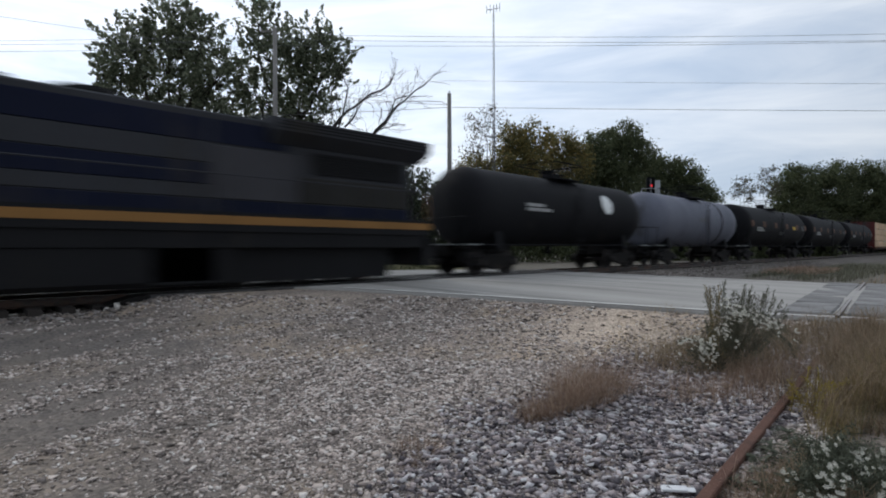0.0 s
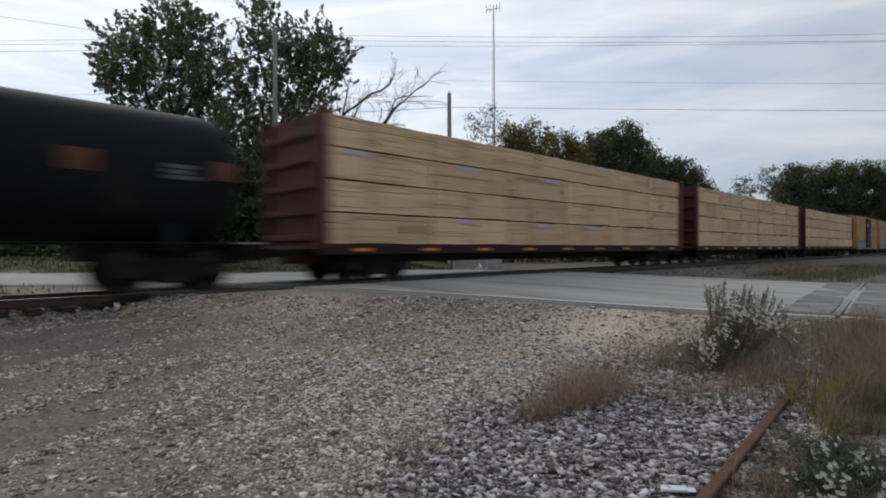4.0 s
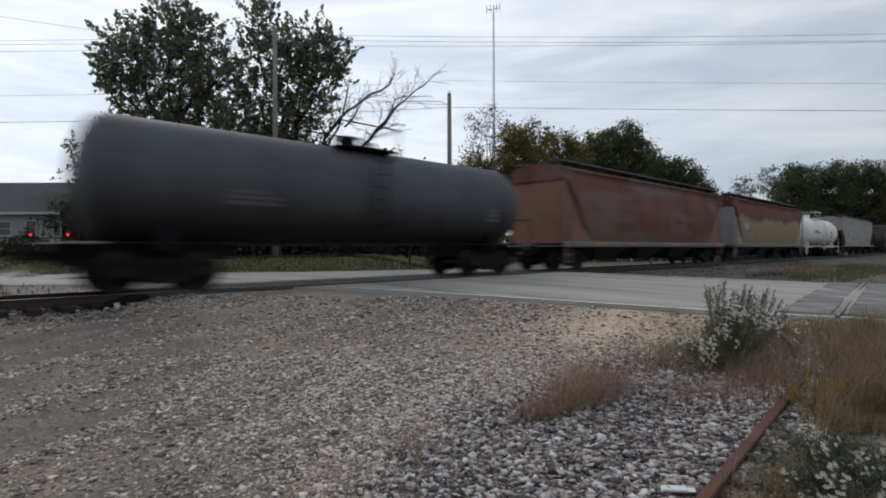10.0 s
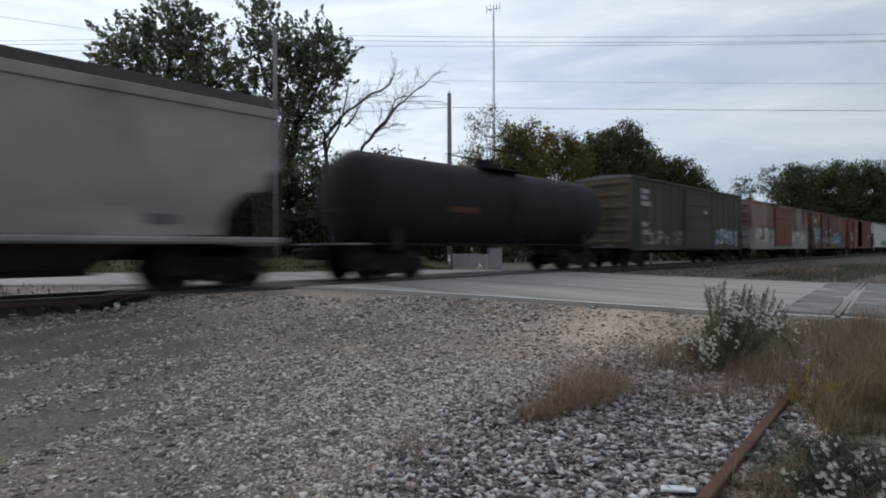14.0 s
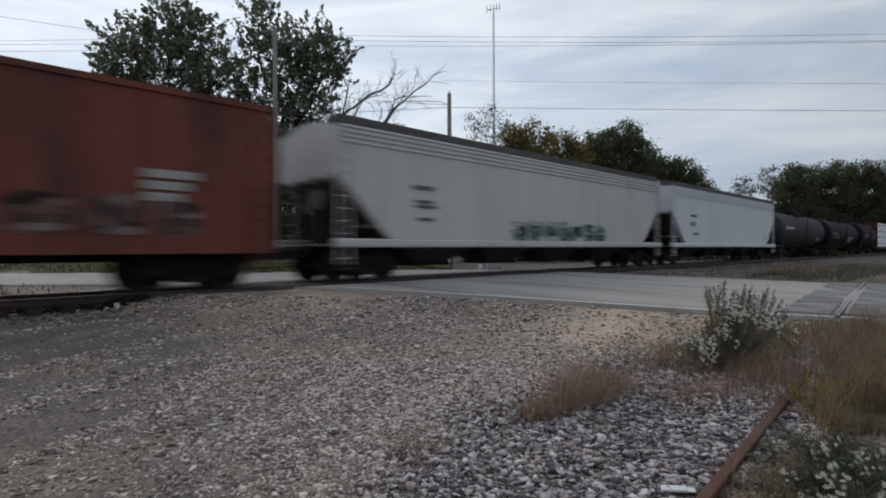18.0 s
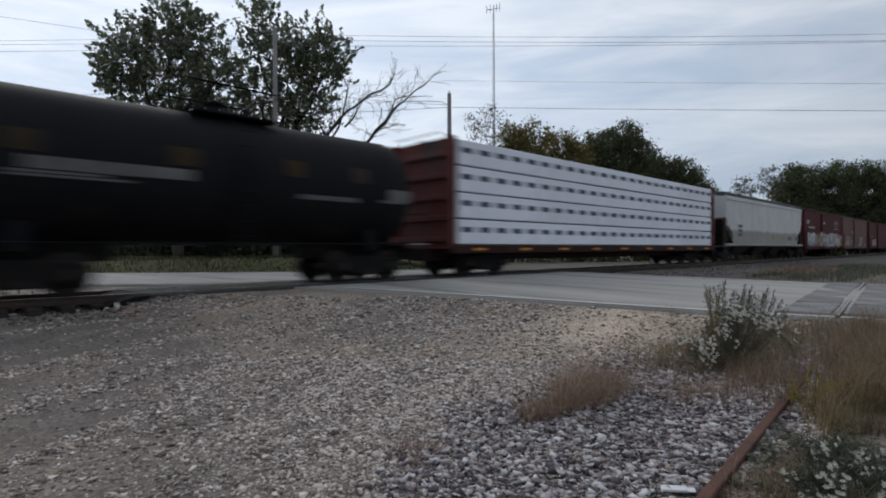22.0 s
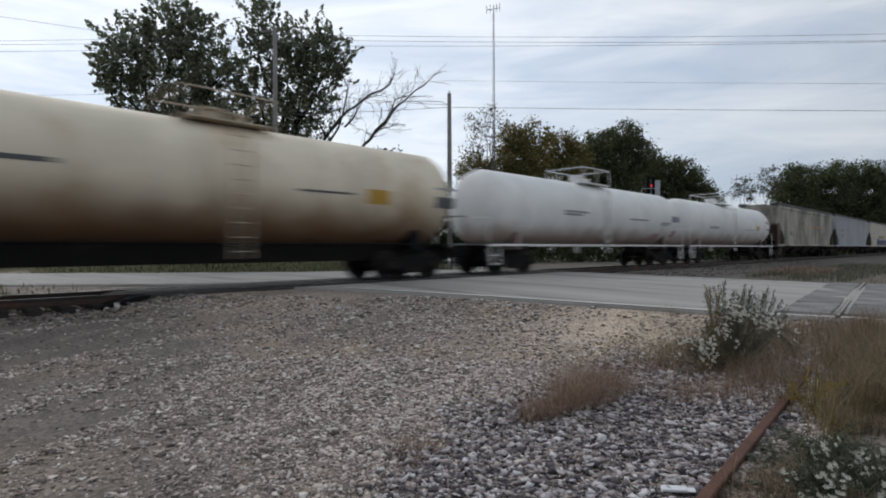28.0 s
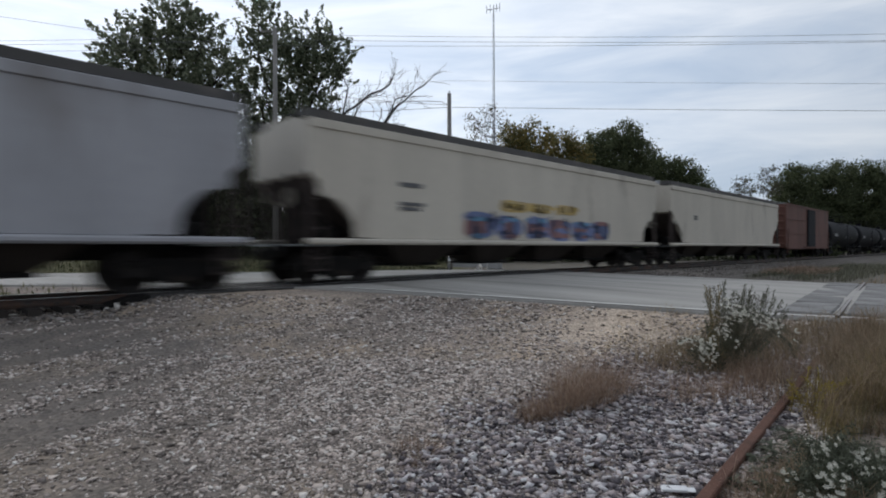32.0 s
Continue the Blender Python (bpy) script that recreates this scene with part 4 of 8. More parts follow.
    for s in (-1, 1):
        part("end", boxes((s * L - 0.05, s * L + 0.05, -HALF + 0.03, HALF - 0.03, low - 0.05, eave + 0.05)), end_m, car)
        for k in range(ribs):
            z = low + 0.30 + (eave - low - 0.5) * k / (ribs - 1)
            bm = bmesh.new()
            prof = [(0.0, -0.15), (0.06, -0.11), (0.085, 0), (0.06, 0.07), (0.0, 0.10)]
            rings = []
            for y, f in ((-HALF + 0.12, 0.2), (-HALF + 0.4, 1), (HALF - 0.4, 1), (HALF - 0.12, 0.2)):
                rings.append([(s * (L + 0.045 + d * f), y, z + dz) for d, dz in prof])
            part("end_rib", loft(bm, rings), end_m, car)
        ladder(car, s * (L - 0.35), -HALF - 0.03, 0.5, 2.6, body_m)
        ladder(car, s * (L - 0.35), HALF + 0.03, 0.5, 2.6, body_m)
        coupler(car, s * (L + 0.45), s)
        truck(car, s * (L - 1.7))
        end_gear(car, s, L + 0.1, 1.5, M_STEEL)
        part("crossover_platform", boxes((min(s * L, s * (L + 0.4)), max(s * L, s * (L + 0.4)), -1.1, 1.1, 1.0, 1.04)), M_GRATING, car)
    brake_wheel(car, -L - 0.22, 2.6, body_m)
    for x, z, w, h, rows, m in marks:
        hung = any(dx <= x < dx + dw for dx, dw in doors)
        bars(car, x, z, w, h, rows, m, y=-HALF - (0.105 if hung else 0.015))
    return car


# ---- centre-beam flat car with lumber ----
def pack_mesh(length, height, depth, seed, layers=12):
    """A strapped pack of boards: the edges of the layers show, pushed in and out a little, with slits between boards that end at different places."""
    bm = bmesh.new()
    rng = random.Random(seed)
    h = height / layers
    cuts = [-length / 2 + rng.uniform(0, 0.02)] + sorted(rng.uniform(-0.42, 0.42) * length for _ in range(3)) + [length / 2 - rng.uniform(0, 0.03)]
    for x0, x1 in zip(cuts, cuts[1:]):
        out = []
        for k in range(layers):
            d = -depth / 2 + rng.uniform(0, 0.016)
            g = rng.choice((0.002, 0.002, 0.002, 0.003, 0.012, 0.020))
            back = 0.008 if g < 0.005 else 0.05
            out += [(d, k * h + g), (d, (k + 1) * h - g), (d + back, (k + 1) * h - g * 0.5), (d + back, (k + 1) * h + g * 0.5)]
        out = out[:-2] + [(depth / 2, height), (depth / 2, 0)]
        loft(bm, [[(x, y, z) for y, z in out] for x in (x0, x1 - 0.001)])
    return bm


def wrap_mesh(length, height, depth, seed):
    bm = bmesh.new()
    box(bm, -length / 2, length / 2, -depth / 2, depth / 2, 0, height)
    return bevelled(bm, 0.035)


def lumber_car(name, label, front, rear, pack_m, wrapped=False, top=4.74, columns=5, marks=()):
    car, L = start_car(name, label, front, rear)
    red = paint("centre_beam_red", (0.085, 0.018, 0.016), GRIME, 0.35)
    sill = paint("grimy_flat_car_sill", (0.030, 0.013, 0.012), GRIME, 0.35)
    orange = paint("orange_reflector", (0.55, 0.21, 0.03), GRIME, 0.1)
    B = L - 0.55
    part("deck", boxes((-L - 0.1, L + 0.1, -HALF + 0.1, HALF - 0.1, 0.98, 1.09)), red, car)
    for s in (-1, 1):
        part("side_sill", bevelled(boxes((-L - 0.1, L + 0.1, s * (HALF - 0.07) - 0.06, s * (HALF - 0.07) + 0.06, 0.82, 1.10)), 0.015), sill, car)
    part("centre_sill", boxes((-L - 0.3, L + 0.3, -0.35, 0.35, 0.55, 0.98)), sill, car)
    part("top_chord", boxes((-L, L, -0.14, 0.14, top - 0.2, top + 0.02)), red, car)
    for x in np.linspace(-B, B, 13):
        part("beam_post", boxes((x - 0.07, x + 0.07, -0.1, 0.1, 1.09, top - 0.2)), red, car)
    for s in (-1, 1):
        b = part("bulkhead", boxes((s * (L - 0.12) - 0.06, s * (L - 0.12) + 0.06, -HALF + 0.06, HALF - 0.06, 1.0, top)), red, car)
        for k in range(5):
            z = 1.3 + k * 0.72
            part("bulkhead_rib", bevelled(boxes((s * (L + 0.02) - 0.09, s * (L + 0.02) + 0.09, -HALF + 0.04, HALF - 0.04, z - 0.09, z + 0.09)), 0.02), red, b)
        part("bulkhead_post", boxes((s * L - 0.12, s * L + 0.12, -HALF + 0.02, -HALF + 0.2, 1.0, top + 0.02)), red, b)
        part("bulkhead_post", boxes((s * L - 0.12, s * L + 0.12, HALF - 0.2, HALF - 0.02, 1.0, top + 0.02)), red, b)
        part("grab_rail", rod(bmesh.new(), (s * (L + 0.2), -1.2, top + 0.14), (s * (L + 0.2), 1.2, top + 0.14), 0.02, seg=6), red, b)
        coupler(car, s * (L + 0.55), s)
        truck(car, s * (L - 2.2))
    brake_wheel(car, -L - 0.25, 2.4, red)
    # four tiers of packs on either side of the beam
    length, tiers, depth = 2 * (L - 0.28) / columns, 4, 1.36
    height = (top - 1.13) / tiers
    print_m = paint("wrap_print", (0.06, 0.07, 0.10), DUST, 0.1)
    strap_m = paint("wrap_strap", (0.42, 0.42, 0.44), GRIME, 0.1)
    rng = random.Random(int(front))
    for s in (-1, 1):
        for i in range(columns):
            for j in range(tiers):
                x = -(L - 0.28) + (i + 0.5) * length
                y = s * (0.15 + depth / 2 + rng.uniform(0, 0.025))
                z = 1.12 + j * height
                at = pose(x, y, z, 0, 0, 0 if s < 0 else 180)
                if wrapped:
                    p = part("lumber_pack", shared("wrapped_%.2f" % length, lambda: wrap_mesh(length - 0.012, height - 0.05, depth, 0)), pack_m, car, at=at)
                    if s < 0:
                        wide = length / 5
                        dash = shared("dash_%.2f_%.2f" % (length, height), lambda: boxes((-0.32 * wide, 0.30 * wide, -depth / 2 - 0.006, -depth / 2 + 0.01, height * 0.46, height * 0.67)))
                        for q in range(5):
                            part("printed_bar", dash, print_m, p, at=((q - 2) * wide, 0, 0))
                else:
                    v = rng.randrange(8)
                    p = part("lumber_pack", shared("pack_%d_%.2f" % (v, length), lambda: pack_mesh(length - 0.03, height - 0.045, depth, v)), pack_m, car, at=at)
                    if s < 0 and rng.random() < 0.6:
                        part("paper_tag", shared("paper_tag", lambda: boxes((-0.45, 0.45, -0.006, 0.004, 0, 0.13))), strap_m, p, at=(rng.uniform(-1.2, 1.2), -depth / 2 - 0.004, height - 0.19))
                for q in (-0.3, 0.3):
                    part("dunnage", shared("dunnage", lambda: boxes((-0.05, 0.05, -0.66, 0.66, -0.042, -0.002))), M_STEEL, p, at=(q * length, 0, 0)) if s < 0 and not wrapped and j else None
    for x, z, w, h, rows, m in marks:
        bars(car, x, z, w, h, rows, m, y=-HALF + 0.01)
    for x in np.linspace(-L + 1, L - 1.6, 9):
        bars(car, x, 1.0, 0.6, 0.12, 1, orange, y=-HALF + 0.005, name="reflector")
    return car


# ---- diesel locomotive ----
def locomotive(front, rear):
    car, L = start_car("locomotive", "dark blue and grey diesel locomotive with a yellow sill stripe", front, rear, "locomotive")
    blue = paint("locomotive_blue", (0.0072, 0.0095, 0.023), GRIME, 0.35)
    pale = paint("locomotive_pale_grey", (0.050, 0.049, 0.054), GRIME, 0.25)
    olive = paint("locomotive_grimy_grey", (0.026, 0.025, 0.023), GRIME, 0.3)
    grey = paint("locomotive_grey", (0.036, 0.037, 0.042), GRIME, 0.35)
    yellow = paint("locomotive_yellow", (0.21, 0.105, 0.03), GRIME, 0.25)
    dark = paint("locomotive_dark", (0.012, 0.012, 0.013), (0.03, 0.026, 0.022), 0.3)
    part("frame", boxes((-L, L, -1.5, 1.5, 1.02, 1.44)), dark, car)
    for s in (-1, 1):
        part("side_sill", boxes((-L, L, s * 1.53 - 0.03, s * 1.53 + 0.03, 1.40, 1.86)), dark, car)
        part("sill_stripe", boxes((-L, L, s * 1.565 - 0.008, s * 1.565 + 0.008, 1.57, 1.77)), yellow, car)
        bm = bmesh.new()
        rod(bm, (-L + 5, s * 1.5, 2.75), (L - 0.4, s * 1.5, 2.75), 0.02, seg=6)
        for x in np.linspace(-L + 5, L - 0.4, 12):
            rod(bm, (x, s * 1.5, 1.7), (x, s * 1.5, 2.75), 0.018, seg=6)
        part("handrail", bm, grey, car)
    hood = part("hood", bevelled(boxes((-L + 5.0, L - 0.35, -1.02, 1.02, 1.42, 4.30)), 0.05), grey, car)
    # doors in a row, painted in long bands of blue and grey
    for k, x in enumerate(np.linspace(-L + 5.8, L - 7.4, 8)):
        for z0, z1, m in ((1.78, 2.19, blue), (2.21, 2.52, grey), (2.54, 3.04, blue), (3.06, 3.54, grey), (3.56, 4.12, blue)):
            part("hood_door", bevelled(boxes((x - 0.66, x + 0.66, -1.05, -1.0, z0, z1)), 0.012), m, hood)
        part("door_latch", boxes((x + 0.5, x + 0.56, -1.075, -1.04, 2.7, 2.86)), dark, hood)
    part("hood_band", boxes((L - 6.6, L - 4.7, -1.045, -1.0, 3.56, 4.12)), blue, hood)
    part("hood_band", boxes((L - 6.6, L - 0.5, -1.045, -1.0, 1.78, 2.19)), blue, hood)
    part("hood_panel", bevelled(boxes((L - 6.6, L - 4.4, -1.06, -1.0, 2.21, 3.5)), 0.02), pale, hood)
    part("intake", boxes((L - 3.9, L - 0.7, -1.05, -1.0, 3.02, 3.62)), dark, hood)
    for k in range(7):
        part("intake_louvre", boxes((L - 3.85, L - 0.75, -1.075, -1.045, 3.06 + k * 0.08, 3.09 + k * 0.08)), dark, hood)
    part("rear_panel", bevelled(boxes((L - 4.3, L - 0.5, -1.05, -1.0, 2.22, 2.92)), 0.02), olive, hood)
    # radiator that overhangs the rear of the hood
    bm = bmesh.new()
    loft(bm, [[(x, -1.05, 3.74), (x, -1.5, 4.02), (x, -1.5, 4.34), (x, -0.9, 4.48), (x, 0.9, 4.48), (x, 1.5, 4.34), (x, 1.5, 4.02), (x, 1.05, 3.74)] for x in (L - 5.2, L + 0.1)])
    rad = part("radiator", bm, grey, car)
    for k in range(3):
        part("louvre", boxes((L - 5.1, L, -1.52, -1.495, 4.07 + k * 0.085, 4.11 + k * 0.085)), dark, rad)
    part("cab", bevelled(boxes((-L + 2.2, -L + 5.0, -1.5, 1.5, 1.42, 4.45)), 0.06), blue, car)
    part("nose", bevelled(boxes((-L + 0.5, -L + 2.2, -0.95, 0.95, 1.42, 3.2)), 0.08), blue, car)
    for x in (-L + 2.7, -L + 3.9):
        part("cab_window", boxes((x - 0.4, x + 0.4, -1.53, -1.49, 3.1, 3.8)), surface("dark_glass", (0.01, 0.012, 0.015), 0.08, 0, 0.05, 1, 5, 0, spec=0.6), car)
    part("fuel_tank", bevelled(boxes((-L + 6.6, L - 6.6, -1.45, 1.45, 0.14, 1.12)), 0.12), dark, car)
    for s in (-1, 1):
        part("battery_box", bevelled(boxes((s * (L - 7.2) - 0.9, s * (L - 7.2) + 0.9, -1.45, 1.45, 0.16, 1.1)), 0.04), dark, car)
        part("truck_skirt", boxes((s * (L - 4.2) - 2.8, s * (L - 4.2) + 2.8, -1.2, 1.2, 0.16, 1.05)), dark, car)
    part("exhaust", boxes((-0.6, 0.6, -0.3, 0.3, 4.3, 4.55)), dark, car)
    part("roof_fan", rod(bmesh.new(), (L - 9, 0, 4.3), (L - 9, 0, 4.5), 0.7, seg=20), dark, car)
    for s in (-1, 1):
        part("step_well", boxes((s * L - 0.2, s * L + 0.2, -1.5, 1.5, 0.45, 1.3)), dark, car)
        for y in (-1.45, 1.45):
            bm = bmesh.new()
            rod(bm, (s * L, y, 0.9), (s * L, y, 2.7), 0.02, seg=6)
            part("grab_iron", bm, yellow, car)
        coupler(car, s * (L + 0.15), s)
        truck(car, s * (L - 4.1), 3)
    part("rear_light", rod(bmesh.new(), (L - 0.36, 0, 4.0), (L - 0.30, 0, 4.0), 0.12, seg=12), M_WHITEBAR, car)
    return car
# ---- plants, stones and the rest of the place ----
def fast_mesh(name, verts, faces, material, smooth=False):
    """A mesh from arrays: n x 3 places, m x 3 or m x 4 corners."""
    verts, faces = np.asarray(verts, np.float32), np.asarray(faces, np.int32)
    me = bpy.data.meshes.new(name)
    k = faces.shape[1]
    me.vertices.add(len(verts))
    me.vertices.foreach_set("co", verts.ravel())
    me.loops.add(faces.size)
    me.loops.foreach_set("vertex_index", faces.ravel())
    me.polygons.add(len(faces))
    me.polygons.foreach_set("loop_start", np.arange(0, faces.size, k, dtype=np.int32))
    me.materials.append(material)
    me.update(calc_edges=True)
    if smooth:
        me.shade_smooth()
    return me


def leaf_material(name, stops, rough=0.7, through=0.45):
    """Leaves, stems or stones: each piece takes its own shade from the ramp."""
    m = bpy.data.materials.new(name)
    m.use_nodes = True
    n, l = m.node_tree.nodes, m.node_tree.links
    b = n["Principled BSDF"]
    b.inputs["Roughness"].default_value = rough
    b.inputs["Specular IOR Level"].default_value = 0.25
    geo = n.new("ShaderNodeNewGeometry")
    co = n.new("ShaderNodeTexCoord")
    tex = n.new("ShaderNodeTexNoise")
    tex.inputs["Scale"].default_value = 0.8 if through else 60
    tex.inputs["Detail"].default_value = 4
    l.new(co.outputs["Object"], tex.inputs["Vector"])
    ad = n.new("ShaderNodeMath")
    ad.operation = "MULTIPLY_ADD"
    ad.inputs[1].default_value = 0.6
    ad.inputs[2].default_value = -0.3
    l.new(tex.outputs["Fac"], ad.inputs[0])
    sm = n.new("ShaderNodeMath")
    sm.operation = "ADD"
    l.new(geo.outputs["Random Per Island"], sm.inputs[0])
    l.new(ad.outputs[0], sm.inputs[1])
    r = n.new("ShaderNodeValToRGB")
    e = r.color_ramp.elements
    e[0].position, e[0].color = stops[0][0], (*stops[0][1], 1)
    e[1].position, e[1].color = stops[-1][0], (*stops[-1][1], 1)
    for p, c in stops[1:-1]:
        e.new(p).color = (*c, 1)
    l.new(sm.outputs[0], r.inputs["Fac"])
    l.new(r.outputs["Color"], b.inputs["Base Color"])
    if through:
        tr = n.new("ShaderNodeBsdfTranslucent")
        l.new(r.outputs["Color"], tr.inputs["Color"])
        mx = n.new("ShaderNodeMixShader")
        mx.inputs["Fac"].default_value = through
        l.new(b.outputs["BSDF"], mx.inputs[1])
        l.new(tr.outputs["BSDF"], mx.inputs[2])
        l.new(mx.outputs["Shader"], n["Material Output"].inputs["Surface"])
    return m


M_BARK = surface("grey_brown_bark", (0.042, 0.035, 0.029), 0.95, 0, 0.35, 3, 25, 0.5, (0.065, 0.06, 0.05), 0.3, (1, 1, 0.3))
M_DEADWOOD = surface("dead_bark", (0.022, 0.019, 0.018), 0.95, 0, 0.3, 4, 25, 0.3)
M_LEAF = leaf_material("maple_leaves", [(0.0, (0.072, 0.086, 0.056)), (0.5, (0.15, 0.17, 0.112)), (1.0, (0.26, 0.28, 0.195))])
M_LEAF_DARK = leaf_material("dark_leaves", [(0.0, (0.048, 0.058, 0.030)), (0.6, (0.088, 0.104, 0.052)), (1.0, (0.14, 0.155, 0.08))])
# leaves low under and behind the crowns: their shade is put into the colour
M_LEAF_SHADE = leaf_material("shaded_leaves", [(0.0, (0.022, 0.030, 0.014)), (0.6, (0.045, 0.056, 0.028)), (1.0, (0.08, 0.092, 0.048))], through=0.2)
M_LEAF_TURN = leaf_material("turning_leaves", [(0.0, (0.075, 0.08, 0.035)), (0.5, (0.145, 0.135, 0.055)), (0.85, (0.23, 0.175, 0.06)), (1.0, (0.30, 0.21, 0.07))])
M_LEAF_PALE = leaf_material("thin_pale_leaves", [(0.0, (0.05, 0.05, 0.035)), (1.0, (0.13, 0.12, 0.08))])
M_GRASS_DRY = leaf_material("dry_russet_grass", [(0.0, (0.12, 0.078, 0.055)), (0.5, (0.26, 0.178, 0.130)), (1.0, (0.45, 0.345, 0.26))])
M_GRASS_BROWN = leaf_material("soft_brown_weeds", [(0.0, (0.110, 0.084, 0.053)), (0.5, (0.215, 0.162, 0.106)), (1.0, (0.345, 0.268, 0.182))])
M_WEED_GREEN = leaf_material("grey_green_leaves", [(0.0, (0.042, 0.048, 0.032)), (0.5, (0.092, 0.102, 0.070)), (1.0, (0.18, 0.19, 0.14))])
M_GRASS_TAN = leaf_material("straw_grass", [(0.0, (0.18, 0.13, 0.07)), (0.5, (0.32, 0.24, 0.13)), (1.0, (0.48, 0.38, 0.22))])
M_GRASS_OLIVE = leaf_material("olive_weeds", [(0.0, (0.105, 0.086, 0.040)), (0.5, (0.20, 0.158, 0.072)), (1.0, (0.33, 0.25, 0.125))])
M_WEED = leaf_material("weed_leaves", [(0.0, (0.072, 0.072, 0.040)), (0.5, (0.138, 0.134, 0.076)), (1.0, (0.23, 0.215, 0.13))])
M_SAGE = leaf_material("sage_weed_leaves", [(0.0, (0.062, 0.062, 0.042)), (0.5, (0.115, 0.113, 0.078)), (1.0, (0.185, 0.18, 0.13))])
M_GRASS_GREEN = leaf_material("bank_grass", [(0.0, (0.022, 0.026, 0.011)), (0.5, (0.042, 0.047, 0.021)), (1.0, (0.08, 0.083, 0.04))])
M_PETAL = leaf_material("white_petals", [(0.0, (0.48, 0.46, 0.38)), (1.0, (0.78, 0.76, 0.67))])
M_GOLDEN = leaf_material("goldenrod_yellow", [(0.0, (0.25, 0.20, 0.03)), (1.0, (0.42, 0.33, 0.06))])
M_STONE = leaf_material("gravel_stones", [(0.0, (0.075, 0.062, 0.055)), (0.3, (0.235, 0.20, 0.177)), (0.55, (0.42, 0.35, 0.308)), (0.8, (0.54, 0.465, 0.415)), (1.0, (0.66, 0.62, 0.58))], 0.9, 0)
M_BALLAST = leaf_material("ballast_stones", [(0.0, (0.045, 0.040, 0.044)), (0.3, (0.135, 0.118, 0.126)), (0.55, (0.34, 0.285, 0.272)), (0.8, (0.47, 0.435, 0.44)), (1.0, (0.57, 0.555, 0.55))], 0.9, 0)


def leaf_cloud(rng, lobes, leaf, per_clump, density, clump):
    """Leaves gathered in tufts near the surface of rounded lobes. Returns vertices, faces and the tufts' centres."""
    centres = []
    for x, y, z, r in lobes:
        n = max(6, int(density * r * r))
        d = rng.normal(size=(n, 3))
        d /= np.linalg.norm(d, axis=1)[:, None]
        rad = r * rng.uniform(0.25, 1.0, n) ** 0.45 * rng.uniform(0.88, 1.14, n)
        centres.append(np.array((x, y, z)) + d * rad[:, None] * (1, 1, 0.95))
    centres = np.concatenate(centres)
    c = np.repeat(centres, per_clump, 0)
    n = len(c)
    size = np.repeat(clump * rng.uniform(0.6, 1.4, len(centres)), per_clump)
    p = c + rng.normal(size=(n, 3)) * size[:, None] * (1, 1, 0.75)
    u = rng.normal(size=(n, 3))
    u /= np.linalg.norm(u, axis=1)[:, None]
    v = np.cross(u, rng.normal(size=(n, 3)))
    v /= np.linalg.norm(v, axis=1)[:, None]
    s = leaf * rng.uniform(0.6, 1.35, n)
    quad = np.stack([p - u * s[:, None], p + v * s[:, None] * 0.55 , p + u * s[:, None], p - v * s[:, None] * 0.55], 1)
    return quad.reshape(-1, 3), np.arange(4 * n).reshape(-1, 4), centres


def spray_cloud(rng, lobes, leaf, per, density, reach):
    """Leafy sprigs that point outwards and up from rounded lobes, so that the crown ends in ragged tips, over a darker inner mass."""
    pts, dirs, foot = [], [], []
    for x, y, z, r in lobes:
        n = max(8, int(density * r * r))
        d = rng.normal(size=(n, 3))
        d /= np.linalg.norm(d, axis=1)[:, None]
        start = np.array((x, y, z)) + d * (r * rng.uniform(0.30, 0.82, n))[:, None]
        way = d + rng.normal(size=(n, 3)) * 0.35 + (0, 0, 0.45)
        way /= np.linalg.norm(way, axis=1)[:, None]
        pts.append(start)
        dirs.append(way * (reach * rng.uniform(0.55, 1.35, n))[:, None])
    start, way = np.concatenate(pts), np.concatenate(dirs)
    k = np.repeat(np.arange(len(start)), per)
    n = len(k)
    t = rng.random(n)[:, None] ** 0.8
    length = np.linalg.norm(way, axis=1)[k][:, None]
    p = start[k] + way[k] * t + rng.normal(size=(n, 3)) * 0.19 * length * (1.1 - t)
    u = way[k] / length + rng.normal(size=(n, 3)) * 0.6
    u /= np.linalg.norm(u, axis=1)[:, None]
    v = np.cross(u, rng.normal(size=(n, 3)))
    v /= np.linalg.norm(v, axis=1)[:, None]
    s = (leaf * rng.uniform(0.6, 1.35, n))[:, None]
    quad = np.stack([p - u * s, p + v * s * 0.62, p + u * s, p - v * s * 0.62], 1)
    return quad.reshape(-1, 3), np.arange(4 * n).reshape(-1, 4), start


def limb(bm, a, b, r0, r1, rng, bend=0.12, n=4, seg=6):
    """A tapering, slightly crooked limb."""
    a, b = Vector(a), Vector(b)
    length = (b - a).length
    last, lr = a, r0
    for k in range(1, n + 1):
        t = k / n
        p = a.lerp(b, t)
        if k < n:
            p += Vector(rng.normal(size=3)) * length * bend * 0.35
        r = r0 + (r1 - r0) * t
        rod(bm, last, p, lr, r, seg, caps=(k == n))
        last, lr = p, r
    return last


